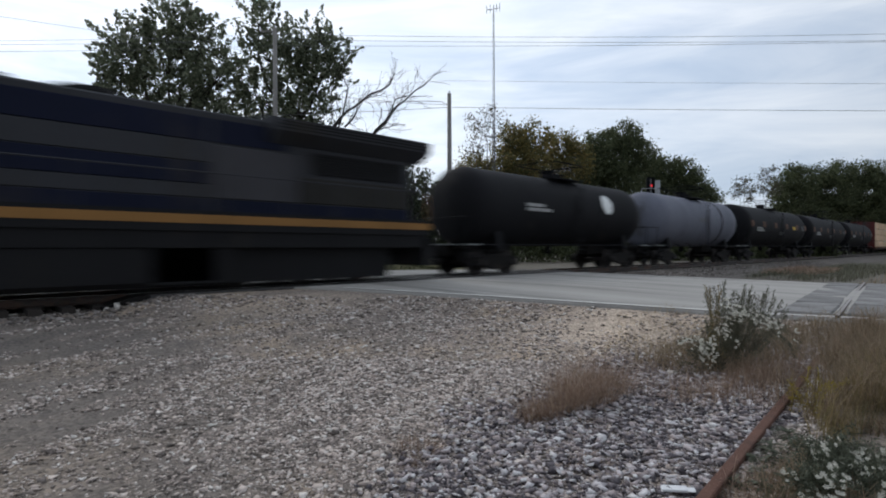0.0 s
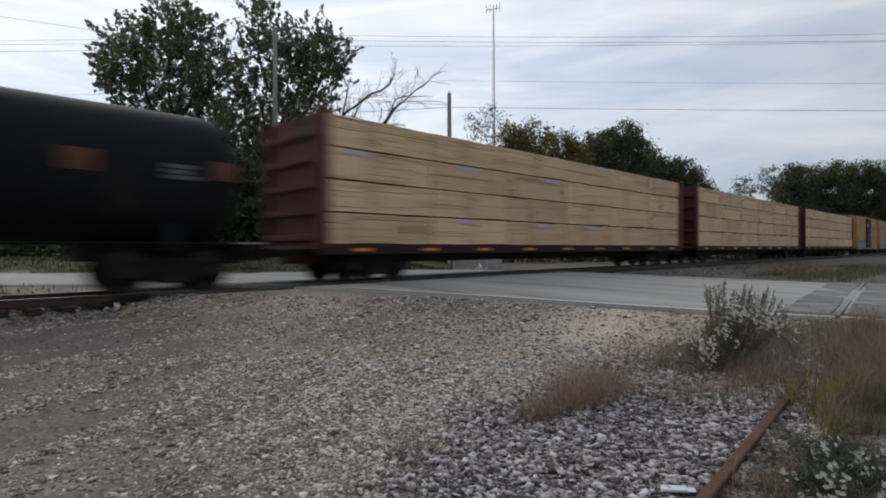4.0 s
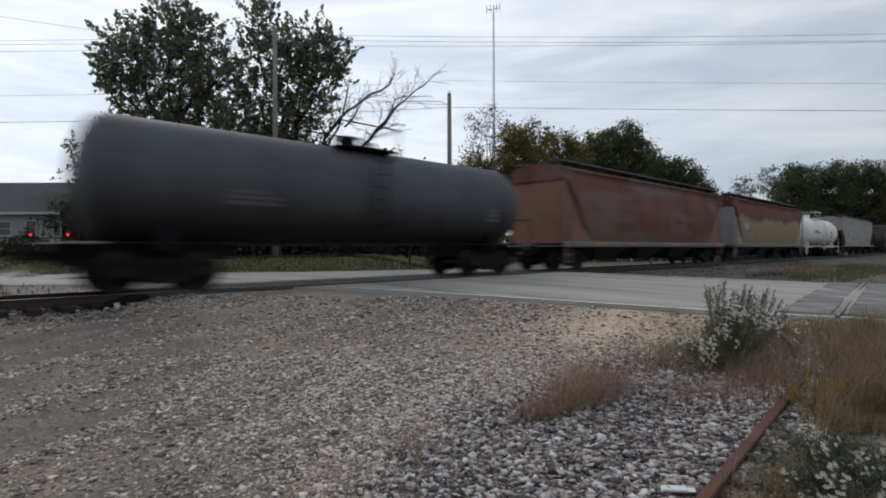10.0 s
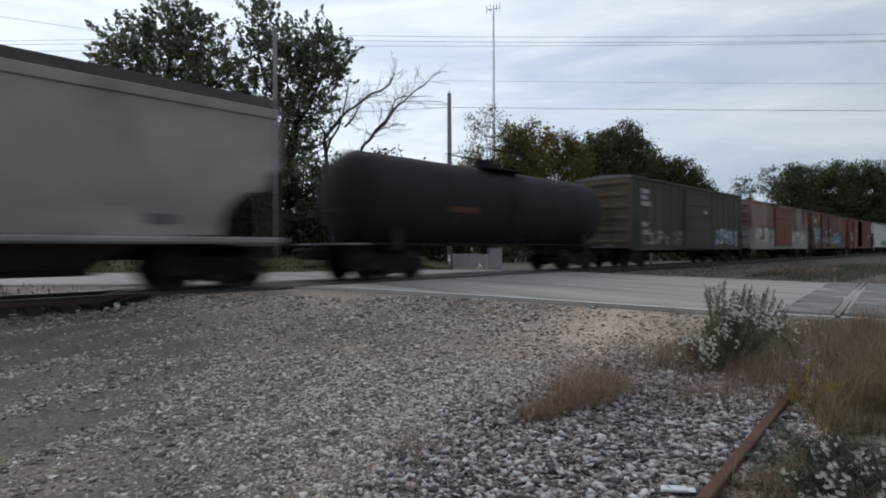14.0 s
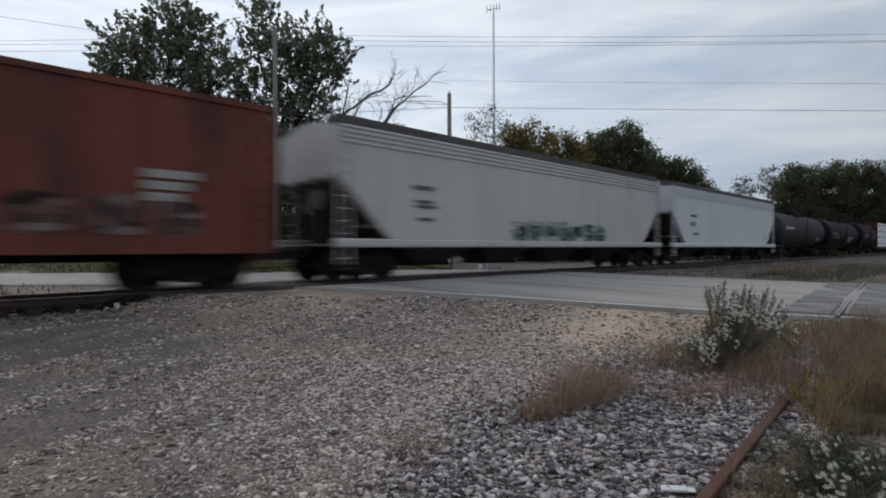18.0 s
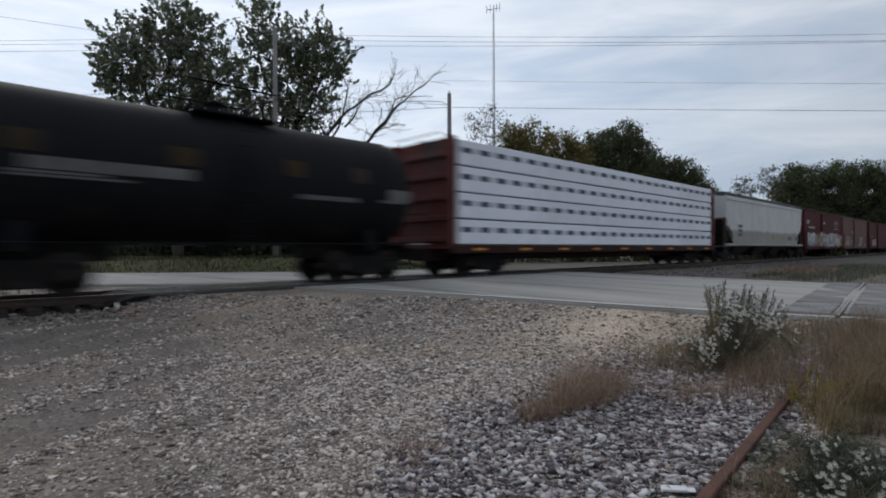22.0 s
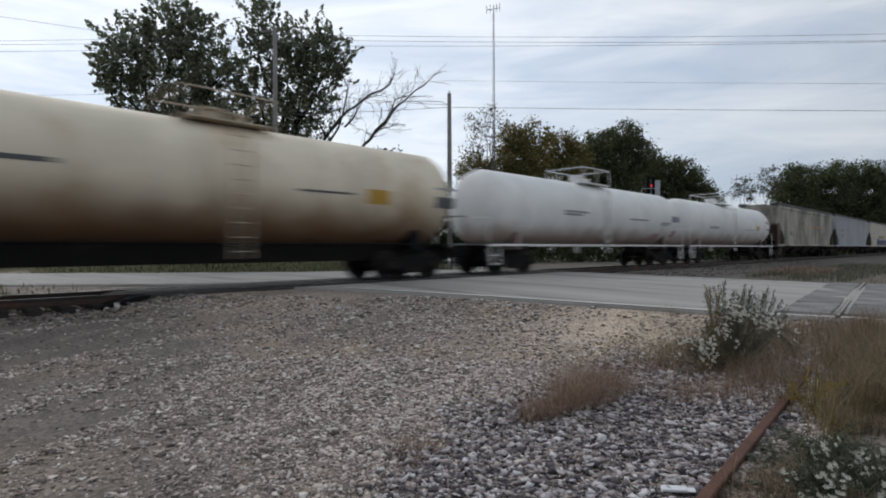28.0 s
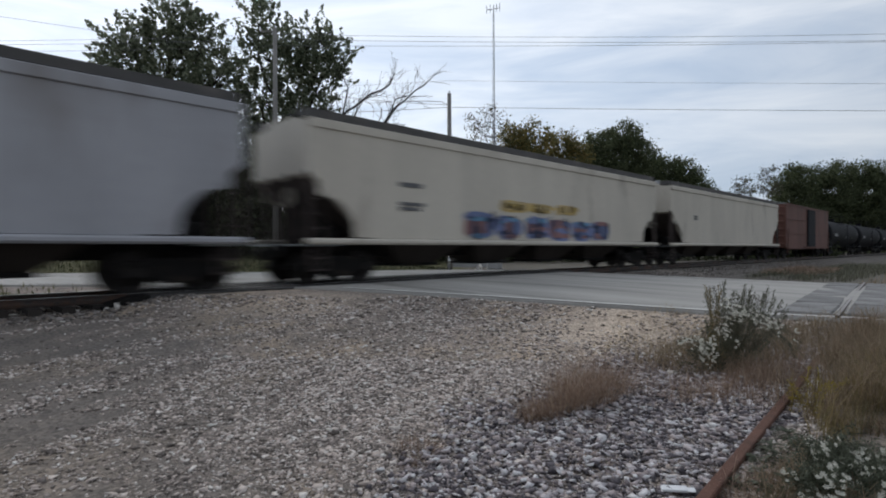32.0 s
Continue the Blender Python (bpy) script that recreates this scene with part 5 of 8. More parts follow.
def tree(name, label, base, lobes, leaf_m, leaf=0.16, per=26, density=16, clump=0.33, trunk=0.32, fork=0.4, seed=1, twigs=0.35, reach=0.0):
    rng = np.random.default_rng(seed)
    t = thing(name, label, "tree")
    t.location = base
    lobes = [(p.x - base.x, p.y - base.y, p.z - base.z, r) for p, r in lobes]
    bm = bmesh.new()
    top = max(l[2] for l in lobes)
    knee = Vector((0.15, 0.1, top * fork))
    limb(bm, (0, 0, -0.2), knee, trunk, trunk * 0.7, rng, 0.03, 5, 10)
    for x, y, z, r in lobes:
        limb(bm, knee, (x, y, z), trunk * 0.42, trunk * 0.14, rng, 0.10, 5, 7)
    v, f, centres = spray_cloud(rng, lobes, leaf, per, density, reach) if reach else leaf_cloud(rng, lobes, leaf, per, density, clump)
    for c in centres:
        if rng.random() < twigs:
            l = min(lobes, key=lambda q: (q[0] - c[0]) ** 2 + (q[1] - c[1]) ** 2 + (q[2] - c[2]) ** 2)
            limb(bm, l[:3], c, trunk * 0.10, 0.012, rng, 0.15, 3, 4)
    part("trunk", bm, M_BARK, t)
    tagged(part("crown", fast_mesh("crown", v, f, leaf_m), leaf_m, t), kind="stuff")
    return t


def bare_tree(name, label, base, limbs, seed, trunk=0.16, spread=0.75, depth=4, material=None):
    """A dead tree: crooked limbs that fork again and again."""
    rng = np.random.default_rng(seed)
    t = thing(name, label, "tree")
    t.location = base
    bm = bmesh.new()

    def grow(a, d, length, r, level):
        b = limb(bm, a, a + d * length, r, r * 0.6, rng, 0.16, 4, 6 if level > 1 else 4)
        if level == 0:
            return
        for _ in range(3 if level > 1 else 2):
            nd = (d + Vector(rng.normal(size=3)) * spread * 0.6 + Vector((0, 0, 0.12))).normalized()
            start = a.lerp(b, rng.uniform(0.45, 1.0))
            grow(start, nd, length * rng.uniform(0.45, 0.75), r * 0.5, level - 1)

    foot = limb(bm, (0, 0, -0.2), (0.1, 0.05, limbs[0]), trunk, trunk * 0.8, rng, 0.04, 4, 8)
    for d, length in limbs[1]:
        grow(foot, Vector(d).normalized(), length, trunk * 0.62, depth - 1)
    part("trunk", bm, material or M_DEADWOOD, t)
    return t


def limb_tree(name, label, limbs, seed):
    """A dead tree along given main limbs, with crooked twigs growing from them."""
    rng = np.random.default_rng(seed)
    t = thing(name, label, "tree")
    base = limbs[0][0][0]
    t.location = base
    trunk = bmesh.new()
    for pts, r in limbs:
        n = len(pts) - 1
        for k, (a, b) in enumerate(zip(pts, pts[1:])):
            r0, r1 = 0.95 * r * (1 - 0.8 * k / n), 0.95 * r * (1 - 0.8 * (k + 1) / n)
            limb(trunk, a - base, b - base, r0, r1, rng, 0.12, 3, 7)
            if k == 0 and n > 4:
                continue
            for _ in range(6):
                s = a.lerp(b, rng.random()) - base
                d = ((b - a).normalized() + Vector(rng.normal(size=3)) * 0.7 + Vector((0, 0, 0.25))).normalized()
                e = limb(trunk, s, s + d * rng.uniform(0.5, 1.5), max(0.012, r1 * 0.4), 0.008, rng, 0.2, 3, 4)
                for _ in range(2):
                    d2 = (d + Vector(rng.normal(size=3)) * 0.6).normalized()
                    limb(trunk, s.lerp(e, rng.uniform(0.4, 1)), e + d2 * rng.uniform(0.2, 0.8), 0.012, 0.006, rng, 0.2, 2, 4)
    part("trunk", trunk, M_DEADWOOD, t)
    return t


def blades(rng, places, height, width, lean, curl=0.5, spread=0.35, facing=None):
    """Bent grass blades, three corners each side, one per place."""
    n = len(places)
    p = np.asarray(places, float)
    a = rng.uniform(0, 2 * np.pi, n) if facing is None else facing
    d = np.stack([np.cos(a), np.sin(a), 0 * a], 1)
    s = np.stack([-np.sin(a), np.cos(a), 0 * a], 1)
    h = (height * rng.uniform(1 - spread, 1 + spread, n))[:, None]
    w = width * rng.uniform(0.7, 1.3, n)[:, None]
    l = lean * rng.uniform(0.2, 1.4, n)[:, None]
    up = np.array((0, 0, 1.0))
    m = p + up * h * 0.55 + d * h * l * 0.35
    t = p + up * h * (1 - curl * l * 0.4) + d * h * l
    v = np.stack([p - s * w, p + s * w, m + s * w * 0.8, m - s * w * 0.8, t + s * w * 0.15, t - s * w * 0.15], 1).reshape(-1, 3)
    i = np.arange(n)[:, None] * 6
    f = np.concatenate([i + (0, 1, 2, 3), i + (3, 2, 4, 5)], 0)
    return v, f


def tuft(name, label, x, y, radius, height, count, material, seed, width=0.004, lean=0.5, category="grass"):
    rng = np.random.default_rng(seed)
    r = radius * 0.85 * rng.random(count) ** 0.55
    a = rng.uniform(0, 2 * np.pi, count)
    pl = [(x + rr * math.cos(aa), y + rr * math.sin(aa), lie(x + rr * math.cos(aa), y + rr * math.sin(aa)) - 0.01) for rr, aa in zip(r, a)]
    tall = height * (1.05 - 0.6 * (r / (radius * 0.85)) ** 2) * np.array([0.75 + 0.55 * noise.noise((q[0] * 5, q[1] * 5, 0)) for q in pl])
    v, f = blades(rng, pl, tall, width, lean, spread=0.55, facing=a + rng.normal(size=count) * 1.4)
    ob = new(name, fast_mesh(name, v, f, material))
    return tagged(ob, label, category, kind="stuff")


def stones(name, label, sizes, places, material, seed, flat=0.55, kind="stuff", lie_flat=0.0):
    """Many broken stones, each a small faceted lump, lying on the ground."""
    rng = np.random.default_rng(seed)
    ico = np.array([(x, y, z) for x in (-1, 1) for y in (-1, 1) for z in (-1, 1)]) * 0.72
    tri = np.array([(0, 1, 3), (0, 3, 2), (4, 6, 7), (4, 7, 5), (0, 4, 5), (0, 5, 1), (2, 3, 7), (2, 7, 6), (0, 2, 6), (0, 6, 4), (1, 5, 7), (1, 7, 3)])
    n = len(places)
    p, s = np.asarray(places, float), np.asarray(sizes, float)
    v = ico[None] + rng.uniform(-0.62, 0.62, (n, 8, 3))
    v = v * rng.uniform(0.45, 1.5, (n, 1, 3))
    q = rng.normal(size=(n, 4))
    q /= np.linalg.norm(q, axis=1)[:, None]
    q[:, 1:3] *= 1 - lie_flat          # chips that mostly lie on their broad side
    q /= np.linalg.norm(q, axis=1)[:, None]
    w, x, y, z = q.T
    R = np.stack([np.stack([1 - 2 * (y * y + z * z), 2 * (x * y - z * w), 2 * (x * z + y * w)], -1),
                  np.stack([2 * (x * y + z * w), 1 - 2 * (x * x + z * z), 2 * (y * z - x * w)], -1),
                  np.stack([2 * (x * z - y * w), 2 * (y * z + x * w), 1 - 2 * (x * x + y * y)], -1)], 1)
    v = np.einsum("nij,nkj->nki", R, v) * (1, 1, flat) * s[:, None, None]
    v = v + p[:, None]
    f = tri[None] + np.arange(n)[:, None, None] * 8
    return tagged(new(name, fast_mesh(name, v.reshape(-1, 3), f.reshape(-1, 3), material)), label, "gravel", kind=kind)


def build_stones():
    rng = np.random.default_rng(11)
    pl, sz = [], []
    # the lot: thick near by, thinner further off, gathered in streaks between wheel ruts
    while len(pl) < 100000:
        depth = rng.uniform(1.2, 12.5) if rng.random() < 0.35 else rng.uniform(2.2, 7.0)
        side = rng.uniform(-1.0, 0.75) * depth * 0.95
        p = spot(depth, side)
        x, y = p.x, p.y
        if y > 12.3 or y < -0.8 or x > edge_x(ROAD_LEFT, y) - 0.05:
            continue
        streak = 0.5 + 0.5 * rut(x, y)
        wide = 0.5 + 0.5 * noise.noise((x * 0.5, y * 0.5, 9))
        if rng.random() > 0.33 + 0.16 * streak * wide + 0.30 * furrow(x, y) + 0.40 * step(-0.45, 0.25, side / depth) - 0.65 * math.exp(-((x - 8.8) / 1.7) ** 2 - ((y - 4.7) / 1.1) ** 2) - 0.30 * (1 - step(-0.75, -0.25, side / depth)):
            continue
        s = 0.0046 + 0.009 * rng.random() ** 2 + (0.018 * rng.random() if rng.random() < 0.06 else 0) + 0.0017 * max(0, depth - 2.5) * rng.uniform(0.5, 1.9)
        pl.append((x, y, lie(x, y) + s * 0.15))
        sz.append(s)
    stones("gravel", "loose grey, tan and white stones on the lot", sz, pl, M_STONE, 1, 0.45, lie_flat=0.6)
    # clean ballast beside the old rail
    pl, sz = [], []
    while len(pl) < 27000:
        x, y = rng.uniform(1.0, 9.5), rng.uniform(0.9, 4.2)
        edge = 3.3 - 0.16 * (x - 4.5) ** 2 * (x < 4.5) - 0.05 * (x - 4.5) + 0.35 * noise.noise((x * 1.3, y * 1.3, 2))
        if y > edge + rng.normal() * 0.18 or y < 1.25 + 0.2 * noise.noise((x, 5, 5)):
            continue
        s = 0.008 + 0.024 * rng.random() ** 2.2
        pl.append((x, y, lie(x, y) + rng.uniform(-0.01, 0.03)))
        sz.append(s)
    stones("ballast", "grey and purplish broken ballast beside the rusty rail", sz, pl, M_BALLAST, 2, 0.5, lie_flat=0.6)
    # ballast of the main line
    pl, sz = [], []
    while len(pl) < 14000:
        x = rng.uniform(-9, 4.6) if rng.random() < 0.4 else 20 + 38 * rng.random() ** 1.4
        d = rng.uniform(-4.0 if x > 20 else -2.5, 2.4)
        y = TRACK_Y + d
        if min(abs(abs(d) - GAUGE - 0.036), 9) < 0.07:
            continue
        s = rng.uniform(0.022, 0.045)
        pl.append((x, y, lie(x, y) + rng.uniform(-0.01, 0.025)))
        sz.append(s)
    stones("track_ballast", "grey-brown ballast between and beside the rails", sz, pl, M_TRACK_STONE, 3)
    for x, y, s in ((2.95, 12.62, 0.12), (3.2, 12.55, 0.08), (2.75, 12.75, 0.07), (3.31, 13.12, 0.11), (3.83, 13.76, 0.06), (1.83, 14.03, 0.07), (1.52, 13.79, 0.06), (2.78, 10.21, 0.05), (2.67, 6.89, 0.045), (2.85, 6.91, 0.04), (1.77, 4.61, 0.035), (10.99, 5.73, 0.05), (5.38, 2.64, 0.045), (6.32, 2.66, 0.05), (2.42, 3.83, 0.025), (2.27, 13.15, 0.08), (1.29, 13.25, 0.07)):
        ob = stones("stone", "pale loose stone lying on the gravel", [s], [(0, 0, s * 0.3)], M_PALE_STONE, int(x * 100), kind="thing")
        tagged(ob, category="stone")
        ob["kind"] = ""
        ob.location = (x, y, lie(x, y))


M_TRACK_STONE = leaf_material("track_stones", [(0.0, (0.07, 0.06, 0.055)), (0.5, (0.17, 0.148, 0.132)), (1.0, (0.34, 0.31, 0.29))], 0.9, 0)
M_PALE_STONE = surface("pale_stone", (0.46, 0.43, 0.39), 0.9, 0, 0.2, 8, 40, 0.3)


def scatter(name, label, places, size, material, rng, parent=None, thin=0.3):
    """Small leaflets or seed husks, each a slim diamond, one per place."""
    p = np.asarray(places, float)
    n = len(p)
    u = rng.normal(size=(n, 3)) * (1, 1, 1.2)
    u /= np.linalg.norm(u, axis=1)[:, None]
    w = np.cross(u, rng.normal(size=(n, 3)))
    w /= np.linalg.norm(w, axis=1)[:, None]
    s = size * rng.uniform(0.5, 1.5, n)[:, None]
    v = np.stack([p, p + u * s + w * s * thin, p + u * s * 2, p + u * s - w * s * thin], 1).reshape(-1, 3)
    me = fast_mesh(name, v, np.arange(4 * n).reshape(-1, 4), material)
    if parent:
        return tagged(part(name, me, material, parent, label), kind="stuff")
    return tagged(new(name, me), label, "weed", kind="stuff")


def flower_heads(plant, centres, rng, r0=0.012, r1=0.019):
    """White rosettes of six petals round the given centres."""
    verts, faces = [], []
    for c in centres:
        nrm = np.array((rng.normal() * 0.5 - 0.45, rng.normal() * 0.5 - 0.5, 0.8))
        nrm /= np.linalg.norm(nrm)
        e1 = np.cross(nrm, (0.3, 0.9, 0.1))
        e1 /= np.linalg.norm(e1)
        e2 = np.cross(nrm, e1)
        r = rng.uniform(r0, r1)
        for q in range(6):
            a = 2 * np.pi * q / 6
            out, side = e1 * math.cos(a) + e2 * math.sin(a), e2 * math.cos(a) - e1 * math.sin(a)
            b = len(verts)
            verts += [c, c + r * (0.7 * out + 0.3 * side), c + r * out * 1.1 + nrm * 0.003, c + r * (0.7 * out - 0.3 * side)]
            faces.append((b, b + 1, b + 2, b + 3))
    tagged(part("flower_mass", fast_mesh("flower_mass", verts, faces, M_PETAL), M_PETAL, plant, "small white flower heads"), kind="stuff")


def spray_bush(name, label, x, y, arms, seed, leaf_m, leaf=0.016, per=120, bunches=6):
    """Arching leafy stems; an arm is a bend and a tip (side, away, up) and where along it the flowers begin."""
    rng = np.random.default_rng(seed)
    plant = thing(name, label, "weed")
    plant.location = (x, y, lie(x, y))
    side, away, up = np.array(ASIDE), np.array(AHEAD), np.array((0, 0, 1.0))
    leaves, heads, bm = [], [], bmesh.new()
    for bend, tip, bloom in arms:
        for twin in range(4):
            b = side * bend[0] + away * bend[1] + up * bend[2] + rng.normal(size=3) * 0.05
            t = side * tip[0] + away * tip[1] + up * tip[2] + rng.normal(size=3) * 0.05
            foot = side * rng.normal() * 0.05 + away * rng.normal() * 0.05 - up * 0.02
            line = [foot * (1 - k) ** 2 + b * 2 * k * (1 - k) + t * k * k for k in np.linspace(0, 1, 9)]
            for p, q in zip(line, line[1:]):
                rod(bm, tuple(p), tuple(q), 0.003, 0.0025, 4, False)
            for k in rng.uniform(0.1, 1.0, per):
                p = foot * (1 - k) ** 2 + b * 2 * k * (1 - k) + t * k * k
                leaves.append(p + rng.normal(size=3) * 0.05 * (1.15 - k))
            if bloom is not None:
                for k in rng.uniform(bloom, 1.0, bunches):
                    c = foot * (1 - k) ** 2 + b * 2 * k * (1 - k) + t * k * k + rng.normal(size=3) * 0.035
                    heads += [c + rng.normal(size=3) * 0.02 for _ in range(4)]
    tagged(part("stem_mass", bm, leaf_m, plant), kind="stuff")
    scatter("leaf_mass", "", leaves, leaf, leaf_m, rng, plant, 0.26)
    if heads:
        flower_heads(plant, [h - away * 0.07 for h in heads], rng, 0.012, 0.019)
    return plant


def rosette(name, label, x, y, n, length, width, material, seed, rise=0.8):
    """A coarse weed: long broad leaves arching out of one foot."""
    rng = np.random.default_rng(seed)
    verts, faces = [], []
    for k in range(n):
        a, l = rng.uniform(0, 2 * np.pi), length * rng.uniform(0.55, 1.1)
        d, s = np.array((math.cos(a), math.sin(a), 0)), np.array((-math.sin(a), math.cos(a), 0))
        z0 = rng.uniform(0, 0.6) * length * rise
        lift = rng.uniform(0.3, 1.0) * rise
        b = len(verts)
        for i, w in enumerate((0.3, 0.9, 1.0, 0.6, 0.06)):
            t = i / 4
            p = d * l * t + np.array((0, 0, z0 + l * (lift * t - 0.75 * t * t)))
            verts += [p - s * width * w, p + s * width * w]
            if i:
                faces.append((b + 2 * i - 2, b + 2 * i - 1, b + 2 * i + 1, b + 2 * i))
    ob = new(name, fast_mesh(name, verts, faces, material))
    ob.location = (x, y, lie(x, y))
    return tagged(ob, label, "weed", kind="stuff")


def build_weeds():
    rng = np.random.default_rng(61)
    # wispy russet grass on the edge of the clean ballast
    for k, (x, y, r, h, n) in enumerate(((3.88, 2.85, 0.16, 0.24, 240), (4.06, 2.80, 0.22, 0.33, 420), (4.32, 2.76, 0.24, 0.42, 520), (4.66, 2.76, 0.26, 0.46, 520), (5.09, 2.83, 0.26, 0.42, 400), (4.83, 3.08, 0.3, 0.34, 260),
                                         (5.37, 2.71, 0.35, 0.20, 180), (6.09, 2.76, 0.4, 0.17, 140), (6.20, 3.39, 0.5, 0.16, 150), (5.77, 2.31, 0.4, 0.18, 140))):
        tuft("grass_clump", "wispy russet dry grass clump on the gravel", x, y, r * 1.1, h * 1.2, int(n * 1.1), M_GRASS_DRY, 40 + k, 0.0016, 1.15)
        pl = [(x + r * rng.normal() * 0.55, y + r * rng.normal() * 0.55) for _ in range(n * 2)]
        scatter("seed_heads", "russet seed heads of dry grass", [(a, b, lie(a, b) + h * rng.uniform(0.15, 0.95)) for a, b in pl], 0.006, M_GRASS_DRY, rng)
    for x, y, r, h, n, seed in ((2.62, 2.95, 0.22, 0.17, 240, 4), (2.42, 2.75, 0.12, 0.11, 110, 5), (3.25, 1.95, 0.18, 0.13, 140, 6), (3.9, 2.35, 0.18, 0.11, 110, 16)):
        tuft("grass_clump", "small dry grass tuft among the stones", x, y, r, h, n, M_GRASS_DRY, seed, 0.0016, 1.0)
    for k, (x, y) in enumerate(((5.77, 2.00), (6.19, 1.90), (6.62, 1.80), (5.42, 2.06), (5.60, 1.62))):
        tuft("grass_clump", "thin purplish dry grass before the flowering bush", x, y, 0.4, 0.34, 260, M_GRASS_DRY, 30 + k, 0.0016, 0.7)
    for k, (x, y, r, h) in enumerate(((7.3, 3.9, 0.5, 0.16), (8.2, 4.1, 0.6, 0.2), (9.2, 4.4, 0.6, 0.2), (8.0, 3.4, 0.5, 0.22), (9.0, 3.6, 0.6, 0.26), (7.4, 3.1, 0.45, 0.26), (10.0, 4.3, 0.5, 0.2))):
        tuft("grass_clump", "sparse straw-coloured grass on the sandy gravel", x, y, r, h, 150, M_GRASS_TAN, 140 + k, 0.0018, 0.9)
    for k, (x, y, r, h, n) in enumerate(((3.55, 1.14, 0.16, 0.15, 170), (3.42, 1.05, 0.14, 0.12, 130), (3.72, 1.02, 0.14, 0.15, 150), (7.0, 1.95, 0.35, 0.42, 330), (7.35, 1.75, 0.35, 0.45, 330), (6.75, 1.75, 0.3, 0.36, 260), (7.1, 2.35, 0.3, 0.4, 220))):
        tuft("grass_clump", "soft russet dry grass beside the rail and bush", x, y, r, h, n, M_GRASS_DRY, 160 + k, 0.0018, 0.9)
    # the flowering bush beside the road
    bx, by = 6.88, 2.22
    spray_bush("weed_bush", "upright grey-green weed spires behind white flowers", bx + 0.25, by + 0.1, [
        ((a * 0.8, 0.12, h * 0.55), (a * 1.12, 0.15, h * 1.04), None) for a, h in ((-0.16, 0.88), (-0.08, 0.93), (0.02, 1.0), (0.10, 0.86), (0.17, 0.98), (0.24, 0.92), (0.30, 0.84), (0.37, 0.96), (0.43, 0.90), (0.49, 0.86), (0.55, 0.93), (0.60, 0.84), (0.66, 0.74), (0.70, 0.62), (0.74, 0.50), (0.40, 0.66), (0.20, 0.7), (-0.2, 0.6), (-0.12, 0.45))], 8, M_SAGE, 0.012, 190)
    spray_bush("aster_bush", "leafy grey-green weed bush with sprays of white flowers", bx, by, (
        ((-0.18, -0.1, 1.40), (0.63, -0.25, 0.29), 0.42), ((-0.10, -0.1, 1.25), (0.60, -0.25, 0.36), 0.5), ((-0.19, -0.1, 0.55), (-0.15, -0.15, 0.90), 0.55), ((-0.10, -0.1, 0.6), (-0.03, -0.15, 0.88), 0.7), ((-0.01, -0.1, 1.10), (0.15, -0.2, 0.66), 0.5),
        ((-0.30, -0.1, 0.80), (-0.12, -0.2, 0.52), 0.5), ((-0.44, -0.15, 0.62), (-0.71, -0.2, 0.39), 0.55), ((-0.51, -0.15, 0.72), (-0.32, -0.25, 0.16), 0.5), ((-0.42, -0.15, 0.6), (-0.44, -0.25, 0.30), 0.6),
        ((-0.3, -0.1, 0.3), (-0.55, -0.1, 0.25), None), ((-0.4, -0.1, 0.15), (-0.68, -0.15, 0.14), None), ((-0.35, -0.1, 0.2), (-0.60, -0.2, 0.32), None)), 7, M_SAGE, 0.012, 110, 3)
    spray_bush("goldenrod", "goldenrod with yellow tips beside the bush", bx - 0.2, by + 0.12, (((0.0, 0, 0.6), (-0.03, 0, 1.02), None), ((0.02, 0, 0.6), (0.06, 0, 0.98), None)), 13, M_GRASS_OLIVE, 0.014, 90)
    gx, gy = 5.70, 1.15
    spray_bush("goldenrod", "low goldenrod with yellow-green leaves by the rail", gx, gy, (((0.0, 0, 0.3), (0.05, 0, 0.42), None), ((0.1, 0, 0.3), (0.2, 0, 0.36), None), ((-0.1, 0, 0.2), (-0.2, 0, 0.3), None)), 14, M_GOLDEN, 0.012, 50)
    # low flowering weeds and coarse leaves beside the rail
    for k, (x, y, w) in enumerate(((3.99, 0.81, 0.30), (4.31, 0.63, 0.34), (4.37, 0.76, 0.30), (3.69, 0.67, 0.30), (4.02, 0.48, 0.3))):
        arms = [((rng.uniform(-w, w) * 0.5, rng.uniform(-0.1, 0.1), 0.18), (rng.uniform(-w, w), rng.uniform(-0.2, 0.1), rng.uniform(0.10, 0.24)), 0.6 if j < 3 else None) for j in range(8)]
        spray_bush("aster_bush", "low grey-green weed with white flowers by the rail", x, y, arms, 90 + k, M_WEED_GREEN, 0.012, 100, 1)
    for k, (x, y, n, l) in enumerate(((4.17, 1.02, 46, 0.20), (4.62, 1.00, 40, 0.20), (4.88, 1.15, 30, 0.16), (3.64, 1.15, 34, 0.12), (3.86, 1.07, 30, 0.12), (3.61, 0.99, 30, 0.12), (4.46, 1.16, 30, 0.15), (3.91, 0.91, 30, 0.14), (4.13, 1.20, 24, 0.10))):
        rosette("coarse_weed", "coarse grey-green weed with long leaves by the rail", x, y, n, l, 0.009, M_WEED_GREEN, 70 + k)
    # tall soft weeds over the old side track
    rng = np.random.default_rng(21)
